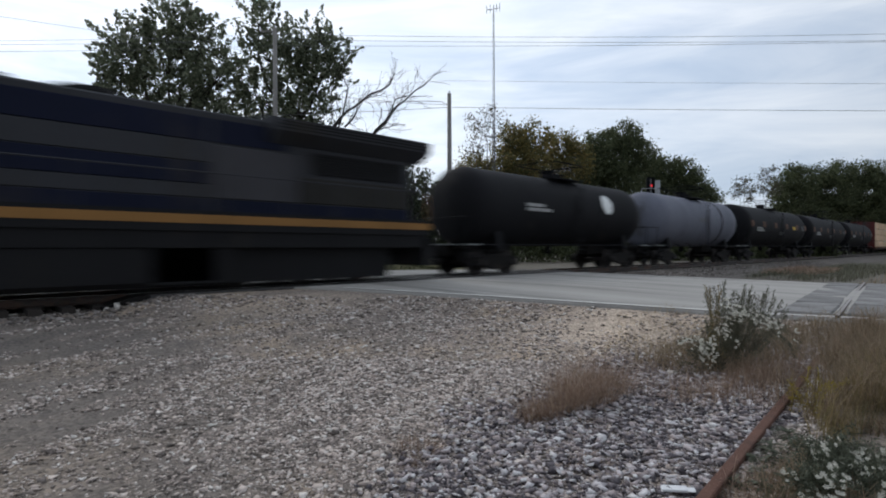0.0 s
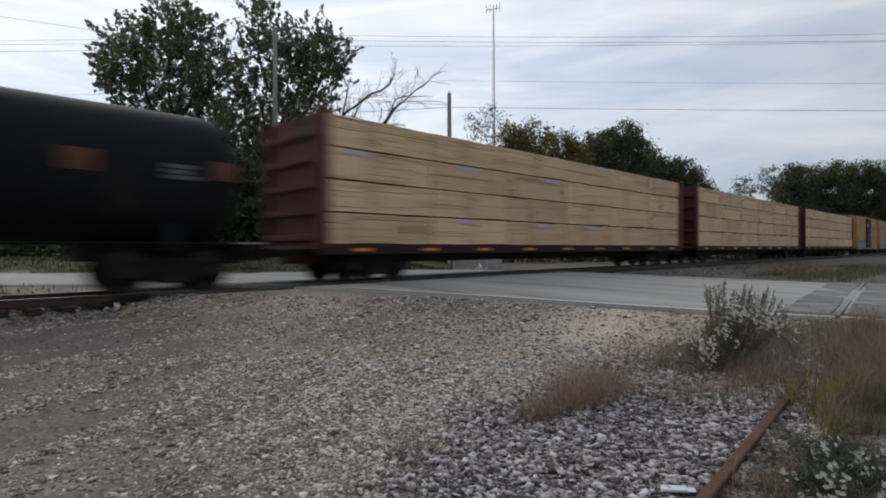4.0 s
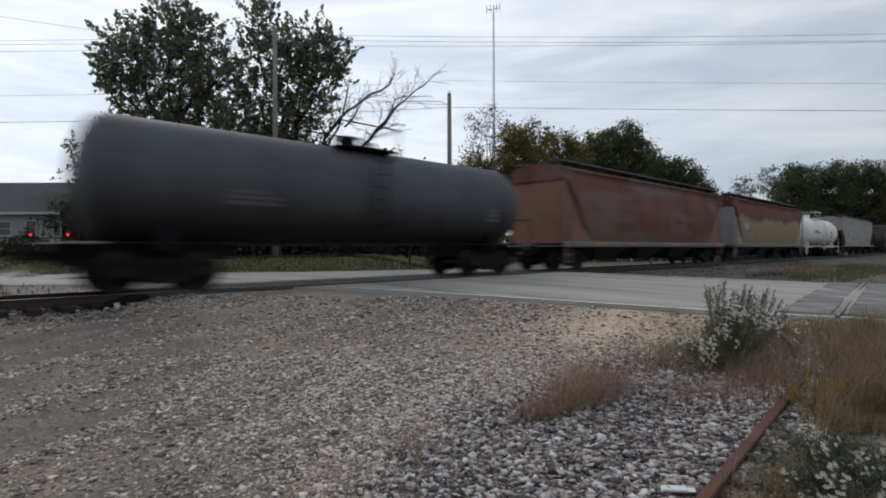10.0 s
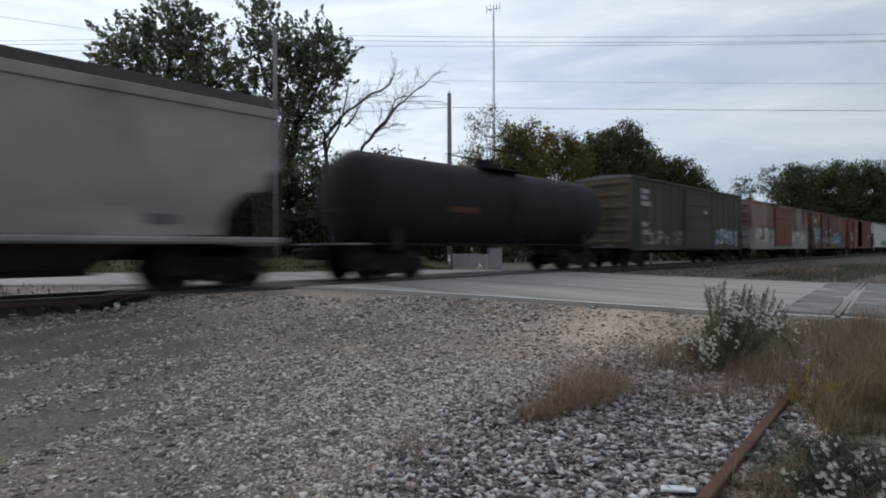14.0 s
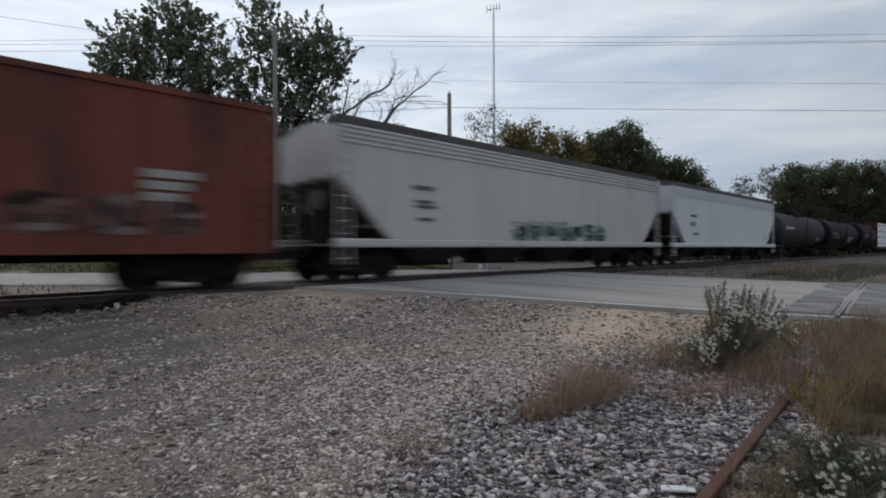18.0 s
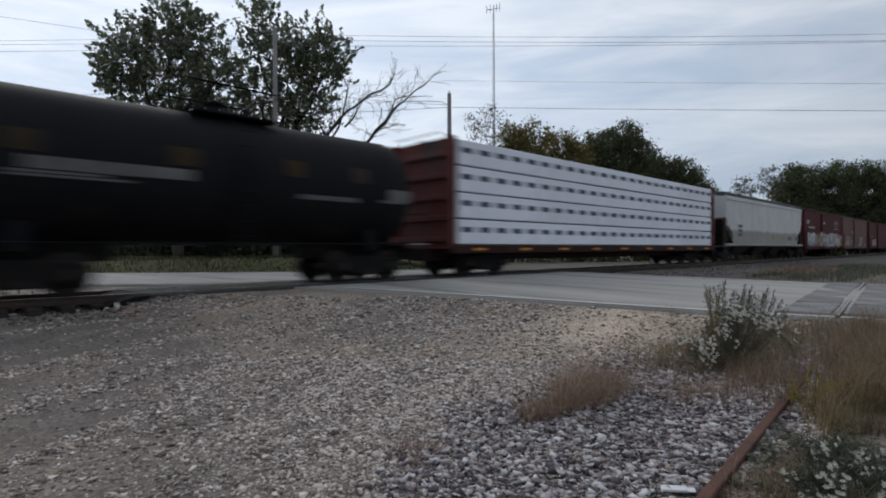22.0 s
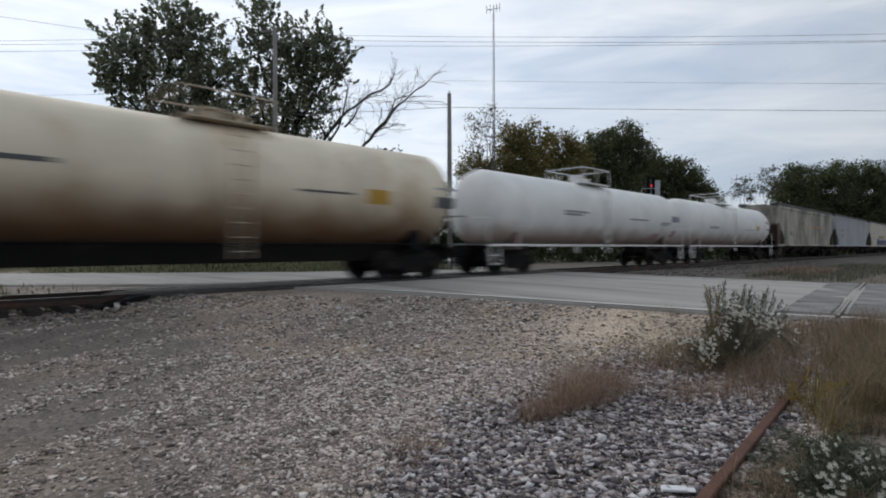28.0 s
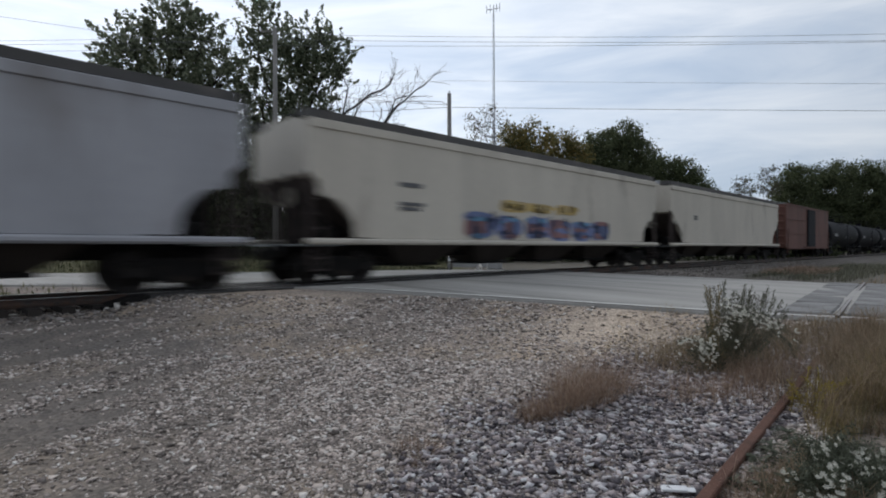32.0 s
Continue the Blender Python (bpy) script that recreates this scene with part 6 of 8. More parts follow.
    for name, mat, count, h, x0, x1, y0, y1 in (("tall_grass", M_GRASS_OLIVE, 13000, 0.34, 5.0, 11.4, -2.6, 1.05), ("tall_grass", M_GRASS_BROWN, 18000, 0.38, 5.4, 11.4, -2.6, 1.5), ("tall_grass", M_GRASS_DRY, 4500, 0.36, 5.4, 11.4, -2.6, 1.6),
                                                ("tall_grass", M_GRASS_BROWN, 4500, 0.26, 6.3, 11.0, 1.2, 3.2), ("low_weeds", M_WEED, 6000, 0.10, 3.2, 7.0, -1.6, 0.95), ("low_weeds", M_GRASS_BROWN, 5000, 0.14, 3.4, 5.8, -1.0, 1.0), ("low_weeds", M_GRASS_DRY, 1300, 0.13, 3.0, 5.6, -1.0, 1.05),
                                                ("verge_grass", M_GRASS_DRY, 3500, 0.30, 36, 45, 7.4, 10.0), ("verge_grass", M_SAGE, 5000, 0.28, 31, 60, 5.0, 9.4), ("verge_grass", M_GRASS_BROWN, 4000, 0.26, 22.5, 60, -6, 4.4)):
        pl = []
        while len(pl) < count:
            x, y = rng.uniform(x0, x1), rng.uniform(y0, y1)
            if noise.noise((x * 0.9, y * 0.9, len(name))) < -0.18 or edge_x(ROAD_LEFT, y) - 0.2 < x < edge_x(ROAD_RIGHT, y) + 0.6 or (x < 5.9 and y > 0.72 + 0.08 * x):
                continue
            pl.append((x, y, lie(x, y) - 0.01))
        v, f = blades(rng, pl, h, 0.0026 if x0 < 20 else 0.012, 0.95, spread=0.6)
        tagged(new(name, fast_mesh(name, v, f, mat)), "tall soft brown grass and weeds over the old side track" if x0 < 20 else "dry brown grass on the verge beside the railway", "grass", kind="stuff")
        if x0 < 20:
            puff = [(p[0] + rng.normal() * 0.06, p[1] + rng.normal() * 0.06, p[2] + h * rng.uniform(0.25, 1.0)) for p in pl for _ in range(2)]
            scatter("weed_leaves", "small brown leaves and seed heads of weeds", puff, 0.009, mat, rng)
    # mown verge beyond the track
    pl = []
    while len(pl) < 16000:
        x, y = rng.uniform(-30, 14), rng.uniform(17.5, 60)
        if edge_x(ROAD_LEFT, y) - 0.3 < x < edge_x(ROAD_RIGHT, y) + 0.3:
            continue
        pl.append((x, y, lie(x, y) - 0.01))
    v, f = blades(rng, pl, 0.16, 0.02, 0.5)
    tagged(new("grass", fast_mesh("grass", v, f, M_WEED)), "green grass beyond the road", "grass", kind="stuff")
    pl = []
    while len(pl) < 14000:
        x, y = rng.uniform(-12, 27), rng.uniform(23, 56)
        off = x - edge_x(ROAD_RIGHT, y)
        if 0.4 < off < 15 and x * 0.717 - y * 0.697 < 0.5:
            pl.append((x, y, lie(x, y) - 0.01))
    v, f = blades(rng, pl, 0.2, 0.018, 0.5)
    tagged(new("grass", fast_mesh("grass", v, f, M_GRASS_GREEN)), "olive green grass on the bank beyond the road", "grass", kind="stuff")


def build_trees():
    tree("maple_tree", "tall dark green maple behind the power pole", spot(38.0, -18.83, -0.6), [(spot(38.0, -18.70, 16.56), 2.46), (spot(38.0, -21.76, 14.79), 2.46), (spot(38.5, -17.02, 15.15), 2.41), (spot(38.0, -22.56, 13.20), 1.79), (spot(39.0, -19.69, 13.71), 3.47), (spot(38.0, -16.21, 12.58), 2.18), (spot(39.0, -20.92, 11.27), 2.45), (spot(39.0, -17.66, 10.45), 2.85), (spot(39.0, -18.49, 7.59), 3.06), (spot(38.0, -23.55, 12.35), 1.0), (spot(38.0, -15.3, 8.6), 1.9)],
         M_LEAF, leaf=0.14, per=34, density=11.5, trunk=0.42, seed=3, reach=1.35)
    tree("maple_tree", "tall dark green maple behind the power pole", spot(41.0, -12.60, -0.6), [(spot(41.0, -13.92, 17.99), 1.80), (spot(41.0, -10.19, 16.69), 2.06), (spot(41.0, -8.27, 15.40), 1.93), (spot(41.0, -12.98, 15.20), 3.00), (spot(41.0, -9.56, 13.90), 2.57), (spot(41.0, -13.85, 12.20), 2.57), (spot(41.0, -10.64, 11.12), 2.36), (spot(42.0, -12.44, 8.52), 3.07), (spot(42.0, -15.51, 9.85), 2.63)],
         M_LEAF, leaf=0.14, per=34, density=11.5, trunk=0.40, seed=4, reach=1.35)
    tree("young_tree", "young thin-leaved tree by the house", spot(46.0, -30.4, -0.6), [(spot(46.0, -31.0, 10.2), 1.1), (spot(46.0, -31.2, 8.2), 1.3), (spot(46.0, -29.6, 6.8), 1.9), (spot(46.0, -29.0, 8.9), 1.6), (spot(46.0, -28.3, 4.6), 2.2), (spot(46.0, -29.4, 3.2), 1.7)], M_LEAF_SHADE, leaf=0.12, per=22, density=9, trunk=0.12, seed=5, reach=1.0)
    dead = [([spot(37.0, -7.50, 0.99), spot(37.0, -7.88, 5.29), spot(37.0, -8.10, 8.54), spot(36.6, -6.78, 10.02), spot(36.4, -5.37, 10.99), spot(36.0, -3.50, 11.93), spot(36.0, -3.23, 12.68)], 0.17), ([spot(37.0, -7.50, 2.58), spot(36.8, -6.10, 5.26), spot(36.6, -5.49, 7.83), spot(36.4, -4.62, 8.82), spot(36.0, -3.13, 10.42), spot(35.8, -1.80, 11.49), spot(35.6, -0.67, 12.25)], 0.15),
            ([spot(37.0, -7.95, 7.61), spot(37.4, -6.93, 10.22), spot(37.6, -6.57, 12.23), spot(37.8, -6.99, 13.20)], 0.09), ([spot(36.8, -6.67, 9.30), spot(37.2, -6.04, 10.17), spot(37.5, -5.61, 11.30), spot(37.8, -4.55, 11.77)], 0.08), ([spot(36.4, -4.54, 8.86), spot(36.2, -3.83, 9.12), spot(36.0, -3.06, 9.22)], 0.06),
            ([spot(36.5, -4.90, 8.46), spot(36.2, -3.53, 9.91), spot(36.0, -3.13, 10.99), spot(35.9, -1.43, 11.14)], 0.07), ([spot(37.0, -8.10, 8.54), spot(37.2, -8.45, 9.79), spot(37.4, -7.55, 11.20)], 0.06)]
    limb_tree("dead_tree", "leafless dead tree with crooked branches", dead, 6)
    bare_tree("dead_shrub", "small leafless shrub near the plain pole", spot(40.0, -2.47, -0.6), (3.6, [((0.5, -0.5, 0.8), 2.4), ((-0.5, 0.5, 0.8), 2.2), ((0.1, 0, 1), 2.6)]), 8, 0.08)
    tree("thin_tree", "thin pale-leaved tree beside the mast", spot(62.0, 5.06, -0.6), [(spot(62.0, 4.00, 15.60), 1.30), (spot(62.0, 5.76, 16.24), 1.56), (spot(62.0, 4.97, 13.98), 1.56), (spot(62.0, 3.67, 12.04), 1.69)], M_LEAF_PALE, leaf=0.14, per=10, density=9, clump=0.35, trunk=0.16, seed=9, twigs=0.9)
    tree("autumn_tree", "green tree turning yellow", spot(68.0, 10.73, -0.6), [(spot(68.0, 8.65, 14.52), 2.27), (spot(68.0, 11.49, 14.86), 2.27), (spot(68.0, 9.70, 11.67), 3.41), (spot(68.0, 10.41, 8.82), 3.55), (spot(68.0, 7.21, 10.61), 2.84), (spot(68.0, 4.02, 10.98), 2.27)], M_LEAF_TURN, leaf=0.15, per=44, density=12, clump=0.40, trunk=0.25, seed=10)
    tree("autumn_tree", "green tree turning yellow", spot(72.0, 15.88, -0.6), [(spot(72.0, 15.55, 14.16), 2.56), (spot(72.0, 17.05, 12.28), 3.01), (spot(72.0, 13.66, 10.78), 3.39)], M_LEAF_TURN, leaf=0.15, per=44, density=12, clump=0.40, trunk=0.22, seed=11)
    tree("oak_tree", "dense dark green oak", spot(78.0, 24.95, -0.6), [(spot(78.0, 26.23, 16.70), 2.61), (spot(78.0, 22.72, 15.49), 2.77), (spot(78.0, 28.26, 14.41), 2.77), (spot(78.0, 24.59, 13.20), 4.48), (spot(78.0, 24.17, 9.12), 4.89), (spot(78.0, 21.73, 11.58), 4.08)], M_LEAF_DARK, leaf=0.15, per=46, density=13, clump=0.42, trunk=0.35, seed=12)
    tree("oak_tree", "dense dark green oak", spot(84.0, 35.65, -0.6), [(spot(84.0, 33.94, 12.79), 3.16), (spot(84.0, 37.01, 11.91), 2.99), (spot(84.0, 39.37, 10.14), 2.46), (spot(84.0, 32.17, 10.61), 3.95), (spot(84.0, 34.80, 7.52), 4.39), (spot(84.0, 38.75, 7.07), 3.51), (spot(84.0, 40.95, 8.38), 2.20)], M_LEAF_DARK, leaf=0.16, per=44, density=12, clump=0.45, trunk=0.3, seed=13)
    tree("thin_tree", "small pale thin-leaved tree", spot(95.0, 53.04, -0.6), [(spot(95.0, 52.88, 12.31), 1.59), (spot(95.0, 51.78, 10.82), 1.39), (spot(95.0, 54.06, 10.32), 1.39)], M_LEAF_PALE, leaf=0.16, per=14, density=10, clump=0.3, trunk=0.14, seed=14, twigs=0.9)
    tree("thin_tree", "small pale thin-leaved tree", spot(100.0, 60.01, -0.6), [(spot(100.0, 60.06, 14.67), 1.78), (spot(100.0, 59.21, 12.37), 1.67), (spot(100.0, 61.09, 11.84), 1.67)], M_LEAF_PALE, leaf=0.16, per=12, density=9, clump=0.35, trunk=0.16, seed=15, twigs=0.9)
    for k, (px, spec) in enumerate(((1415, [(spot(110.0, 71.81, 16.71), 1.61), (spot(110.0, 70.31, 14.07), 2.99), (spot(110.0, 73.18, 13.48), 3.22), (spot(110.0, 70.87, 10.62), 3.91), (spot(110.0, 69.71, 6.59), 4.60), (spot(110.0, 74.31, 7.15), 4.60)]), (1480, [(spot(112.0, 78.62, 15.10), 3.04), (spot(112.0, 82.72, 15.79), 3.04), (spot(112.0, 80.36, 11.93), 4.68), (spot(112.0, 79.17, 7.25), 4.92), (spot(112.0, 84.44, 7.24), 4.92)]), (1545, [(spot(112.0, 87.40, 16.01), 3.04), (spot(112.0, 90.91, 15.06), 3.28), (spot(112.0, 88.56, 11.91), 4.92), (spot(112.0, 88.54, 7.22), 5.27), (spot(112.0, 93.22, 6.62), 5.27)]), (1620, [(spot(112.0, 96.77, 15.39), 3.51), (spot(112.0, 100.27, 13.62), 5.27)]))):
        base = spot(112, (px - 784) / 956.5 * 112, -0.9)
        tree("woodland_tree", "dark green tree of the wood along the line", base, spec, M_LEAF_DARK, leaf=0.20, per=44, density=9, clump=0.55, trunk=0.3, seed=20 + k)
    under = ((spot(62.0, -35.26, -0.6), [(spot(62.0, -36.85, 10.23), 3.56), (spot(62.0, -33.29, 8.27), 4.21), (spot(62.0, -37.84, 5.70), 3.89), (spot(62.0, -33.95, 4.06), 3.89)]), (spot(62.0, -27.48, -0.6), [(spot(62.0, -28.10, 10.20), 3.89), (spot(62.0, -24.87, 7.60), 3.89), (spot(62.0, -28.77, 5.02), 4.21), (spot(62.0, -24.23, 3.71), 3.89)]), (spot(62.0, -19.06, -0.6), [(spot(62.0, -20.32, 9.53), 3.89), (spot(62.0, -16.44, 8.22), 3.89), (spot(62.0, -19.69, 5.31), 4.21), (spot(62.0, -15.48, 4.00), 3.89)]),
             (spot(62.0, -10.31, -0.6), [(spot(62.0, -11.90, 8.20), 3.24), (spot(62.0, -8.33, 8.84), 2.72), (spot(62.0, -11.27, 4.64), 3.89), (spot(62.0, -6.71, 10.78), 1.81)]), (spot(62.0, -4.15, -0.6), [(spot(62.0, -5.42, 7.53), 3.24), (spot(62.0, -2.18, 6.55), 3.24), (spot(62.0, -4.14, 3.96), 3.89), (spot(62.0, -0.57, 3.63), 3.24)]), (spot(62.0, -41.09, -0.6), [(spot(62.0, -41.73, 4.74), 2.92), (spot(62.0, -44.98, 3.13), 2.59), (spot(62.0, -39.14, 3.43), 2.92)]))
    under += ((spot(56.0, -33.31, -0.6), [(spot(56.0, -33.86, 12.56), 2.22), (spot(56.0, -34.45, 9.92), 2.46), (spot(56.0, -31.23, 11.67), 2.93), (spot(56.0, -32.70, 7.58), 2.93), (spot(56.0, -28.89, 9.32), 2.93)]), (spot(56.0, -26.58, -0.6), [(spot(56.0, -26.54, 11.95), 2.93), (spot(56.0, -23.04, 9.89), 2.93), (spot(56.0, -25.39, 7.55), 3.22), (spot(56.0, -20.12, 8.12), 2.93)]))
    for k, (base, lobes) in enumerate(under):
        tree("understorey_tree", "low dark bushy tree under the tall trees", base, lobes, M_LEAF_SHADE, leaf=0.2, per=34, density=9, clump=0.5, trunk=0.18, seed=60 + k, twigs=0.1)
    # hedges and distant woods that close the view
    rng = np.random.default_rng(31)
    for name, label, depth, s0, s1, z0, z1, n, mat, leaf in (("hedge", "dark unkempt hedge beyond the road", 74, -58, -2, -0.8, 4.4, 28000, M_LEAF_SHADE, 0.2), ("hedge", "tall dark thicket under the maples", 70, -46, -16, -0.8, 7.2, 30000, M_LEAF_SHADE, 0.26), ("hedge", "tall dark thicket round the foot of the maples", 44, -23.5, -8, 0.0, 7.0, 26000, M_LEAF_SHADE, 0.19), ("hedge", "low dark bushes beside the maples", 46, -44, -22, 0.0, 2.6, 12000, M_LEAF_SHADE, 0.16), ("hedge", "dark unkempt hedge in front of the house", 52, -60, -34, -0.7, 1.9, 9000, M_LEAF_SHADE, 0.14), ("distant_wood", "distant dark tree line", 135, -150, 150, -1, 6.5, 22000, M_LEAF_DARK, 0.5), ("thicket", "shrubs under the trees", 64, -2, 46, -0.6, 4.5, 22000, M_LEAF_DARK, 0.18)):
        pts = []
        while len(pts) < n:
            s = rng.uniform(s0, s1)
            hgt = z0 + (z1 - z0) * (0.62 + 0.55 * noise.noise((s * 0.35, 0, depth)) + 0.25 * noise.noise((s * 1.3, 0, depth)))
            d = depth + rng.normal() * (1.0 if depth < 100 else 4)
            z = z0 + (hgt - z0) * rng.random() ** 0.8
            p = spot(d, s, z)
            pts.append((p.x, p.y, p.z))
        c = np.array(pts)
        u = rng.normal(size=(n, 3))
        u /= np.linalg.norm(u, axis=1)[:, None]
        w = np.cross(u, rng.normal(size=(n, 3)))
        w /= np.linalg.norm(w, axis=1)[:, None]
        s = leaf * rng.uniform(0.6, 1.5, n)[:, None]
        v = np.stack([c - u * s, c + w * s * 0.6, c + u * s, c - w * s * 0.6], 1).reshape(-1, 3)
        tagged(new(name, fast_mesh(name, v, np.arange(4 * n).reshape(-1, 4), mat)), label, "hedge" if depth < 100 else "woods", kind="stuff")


M_POLE = surface("weathered_pole_wood", (0.19, 0.18, 0.17), 0.9, 0, 0.25, 3, 30, 0.4, (0.10, 0.085, 0.07), 0.3, (1, 1, 0.12))
M_GALV = surface("galvanised_steel", (0.30, 0.31, 0.33), 0.5, 0.5, 0.15, 3, 20, 0.05)
M_MAST = surface("mast_steel", (0.12, 0.125, 0.14), 0.6, 0.3, 0.15, 3, 20, 0.05)
M_WIRE = surface("grey_cable", (0.17, 0.17, 0.185), 0.6, 0.2, 0.1, 1, 10, 0)


def utility_pole(base, height, arm, label, arm_drop=0.5):
    p = thing("utility_pole", label, "utility pole")
    p.location = base
    part("pole", rod(bmesh.new(), (0, 0, -0.3), (0, 0, height), 0.20, 0.14, seg=12), M_POLE, p)
    turn = Matrix.Rotation(radians(-HEADING), 4, "Z")
    if arm:
        a = part("crossarm", bevelled(boxes((-arm, arm * 0.15, -0.06, 0.06, -0.06, 0.06)), 0.01), M_POLE, p, at=Matrix.Translation((0, 0, height - arm_drop)) @ turn)
        for x in (-arm * 0.92, -arm * 0.5):
            part("insulator", rod(rod(bmesh.new(), (x, 0, 0.06), (x, 0, 0.2), 0.03, seg=8), (x, 0, 0.12), (x, 0, 0.17), 0.055, seg=8), M_GALV, a)
    part("pin_insulator", rod(bmesh.new(), (0, 0, height), (0, 0, height + 0.18), 0.04, 0.05, seg=8), M_GALV, p)
    return p


def wire(a, b, sag, r=0.010, label="overhead cable strung between poles"):
    bm = bmesh.new()
    a, b = Vector(a), Vector(b)
    n, last = 24, None
    rings = []
    for k in range(n + 1):
        t = k / n
        p = a.lerp(b, t) - Vector((0, 0, sag * 4 * t * (1 - t)))
        q = (b - a).to_track_quat("Z", "Y")
        rings.append([p + q @ Vector((r * math.cos(c), r * math.sin(c), 0)) for c in (0.5, 1.5, 2.5, 3.5, 4.5, 5.5)])
    ob = part("overhead_cable", loft(bm, rings, smooth=True), M_WIRE, None, label)
    return tagged(ob, category="cable", group="overhead cables")


def build_utilities():
    base = spot(36.0, -11.15, 0.2)
    utility_pole(base, 15.74 - base.z, 1.0, "weathered wooden utility pole with a short crossarm", 0.25)
    base2 = spot(38.0, 0.48, -0.6)
    utility_pole(base2, 11.9 - base2.z, 0, "plain wooden utility pole")
    off_r, off_l = spot(36, 61.3), spot(31, -44)
    utility_pole(Vector((off_r.x, off_r.y, -0.6)), 16.4, 1.0, "weathered wooden utility pole beside the road", 0.25)
    utility_pole(Vector((off_l.x, off_l.y, -0.6)), 12.4, 0.75, "weathered wooden utility pole beside the road", 0.25)
    for y1, y2, yl, s in ((60, 40, 66, 0.63), (69, 60, 70, 0.50), (80, 59, 84, 0.42)):
        a = spot(36, (488 - 784) / 956.5 * 36, 0.967 + (441 - y1) / 956.5 * 36)
        b = spot(36, 61.3, 0.967 + (441 - y2 + 4) / 956.5 * 36)
        c = spot(31, -44, 0.967 + (441 - yl) / 956.5 * 31)
        wire(a, b, s, 0.013)
        wire(a, c, 0.25)
    wire(spot(36.0, -11.1, 14.0), spot(24.0, -37.19, 14.42), 0.3)
    for (ya, yb, r) in ((190, 197, 0.017), (143, 148, 0.009)):
        a = spot(38, (796 - 784) / 956.5 * 38, 0.967 + (441 - ya) / 956.5 * 38)
        wire(a, spot(38, 60, 0.967 + (441 - yb - 3) / 956.5 * 38), 0.15, r)
        wire(a, spot(40, -52, 0.967 + (441 - ya - 20) / 956.5 * 40), 0.5, r)
    wire(spot(38.0, 0.51, 11.10), spot(39.0, -9.91, 12.34), 0.15, 0.015)
    # service arm on the plain pole
    bm = bmesh.new()
    limb_pts = [spot(38.0, 0.51, 11.02), spot(38.0, -0.12, 11.34), spot(38.0, -1.51, 11.38), spot(38.0, -2.71, 11.34)]
    for a, b in zip(limb_pts, limb_pts[1:]):
        rod(bm, a, b, 0.022, seg=6)
    tagged(part("service_bracket", bm, M_WIRE, None, "thin curved metal arm on the pole"), category="bracket")
    # slender lattice mast with an aerial
    base = spot(56.0, 5.33, -0.6)
    mast = thing("radio_mast", "slender grey steel mast with a small aerial", "radio mast")
    mast.location = base
    H = 26.2 - base.z
    lean = 0.0
    for k in range(3):
        a = 2 * math.pi * k / 3
        part("mast_leg", rod(bmesh.new(), (0.20 * math.cos(a), 0.20 * math.sin(a), -0.2), (0.075 * math.cos(a), 0.075 * math.sin(a), H - 0.8), 0.028, 0.02, seg=6), M_MAST, mast)
    bm = bmesh.new()
    for k in range(60):
        z0, z1 = k * (H - 1) / 60, (k + 1) * (H - 1) / 60
        r0, r1 = 0.20 - 0.125 * z0 / H, 0.20 - 0.125 * z1 / H
        for j in range(3):
            a, b = 2 * math.pi * j / 3, 2 * math.pi * (j + 1) / 3
            rod(bm, (r0 * math.cos(a), r0 * math.sin(a), z0), (r1 * math.cos(b), r1 * math.sin(b), z1), 0.010, seg=4, caps=False)
    tagged(part("lattice", bm, M_MAST, mast), kind="stuff")
    part("mast_tip", rod(bmesh.new(), (0, 0, H - 1.2), (0, 0, H + 0.05), 0.04, seg=8), M_MAST, mast)
    bm = bmesh.new()
    turn = Matrix.Rotation(radians(-HEADING), 4, "Z")
    rod(bm, (-0.75, 0, -0.15), (0.65, 0, 0.1), 0.035, seg=6)
    for x, z in ((-0.72, -0.15), (-0.35, 0), (0.3, 0.05), (0.62, 0.1)):
        rod(bm, (x, 0, z - 0.35), (x, 0, z + 0.45), 0.028, seg=6)
    part("aerial", bm, M_MAST, mast, at=Matrix.Translation((0, 0, H - 0.35)) @ turn)


def build_signal():
    base = spot(44, (1152 - 784) / 956.5 * 44, -0.5)
    sig = thing("railway_signal", "railway signal mast with a lit red lamp", "railway signal")
    sig.location = base
    dark = paint("signal_black", (0.015, 0.015, 0.017), DUST, 0.05)
    part("mast", rod(bmesh.new(), (0, 0, -0.2), (0, 0, 7.1), 0.09, seg=10), M_GALV, sig)
    turn = Matrix.Rotation(radians(-HEADING), 4, "Z")
    head = part("signal_head", bevelled(boxes((-0.33, 0.33, 0.0, 0.06, 5.75, 7.25)), 0.08), dark, sig, at=turn)
    part("signal_back", boxes((0.36, 0.78, 0.0, 0.05, 5.6, 7.0)), M_GALV, sig, at=turn)
    for z, m in ((6.55, glow("red_signal_lamp", (0.9, 0.02, 0.03), 1.6)), (6.95, dark), (6.15, dark)):
        part("lamp", rod(bmesh.new(), (0, -0.06, z), (0, 0.0, z), 0.13, seg=16), m, head)
        part("hood", rod(bmesh.new(), (0, -0.26, z), (0, 0.0, z), 0.17, 0.17, seg=16, caps=False), dark, head)
    part("platform", boxes((-0.9, 0.5, -0.5, 0.4, 5.35, 5.40)), M_GRATING, sig, at=turn)
    for x in (-0.9, 0.5):
        part("railing_post", boxes((x - 0.03, x + 0.03, -0.5, -0.44, 5.4, 6.3)), M_GALV, sig, at=turn)
    part("railing", boxes((-0.9, 0.5, -0.5, -0.45, 6.26, 6.31)), M_GALV, sig, at=turn)
    ladder(sig, 0, -0.12, 0.3, 5.3, M_GALV)


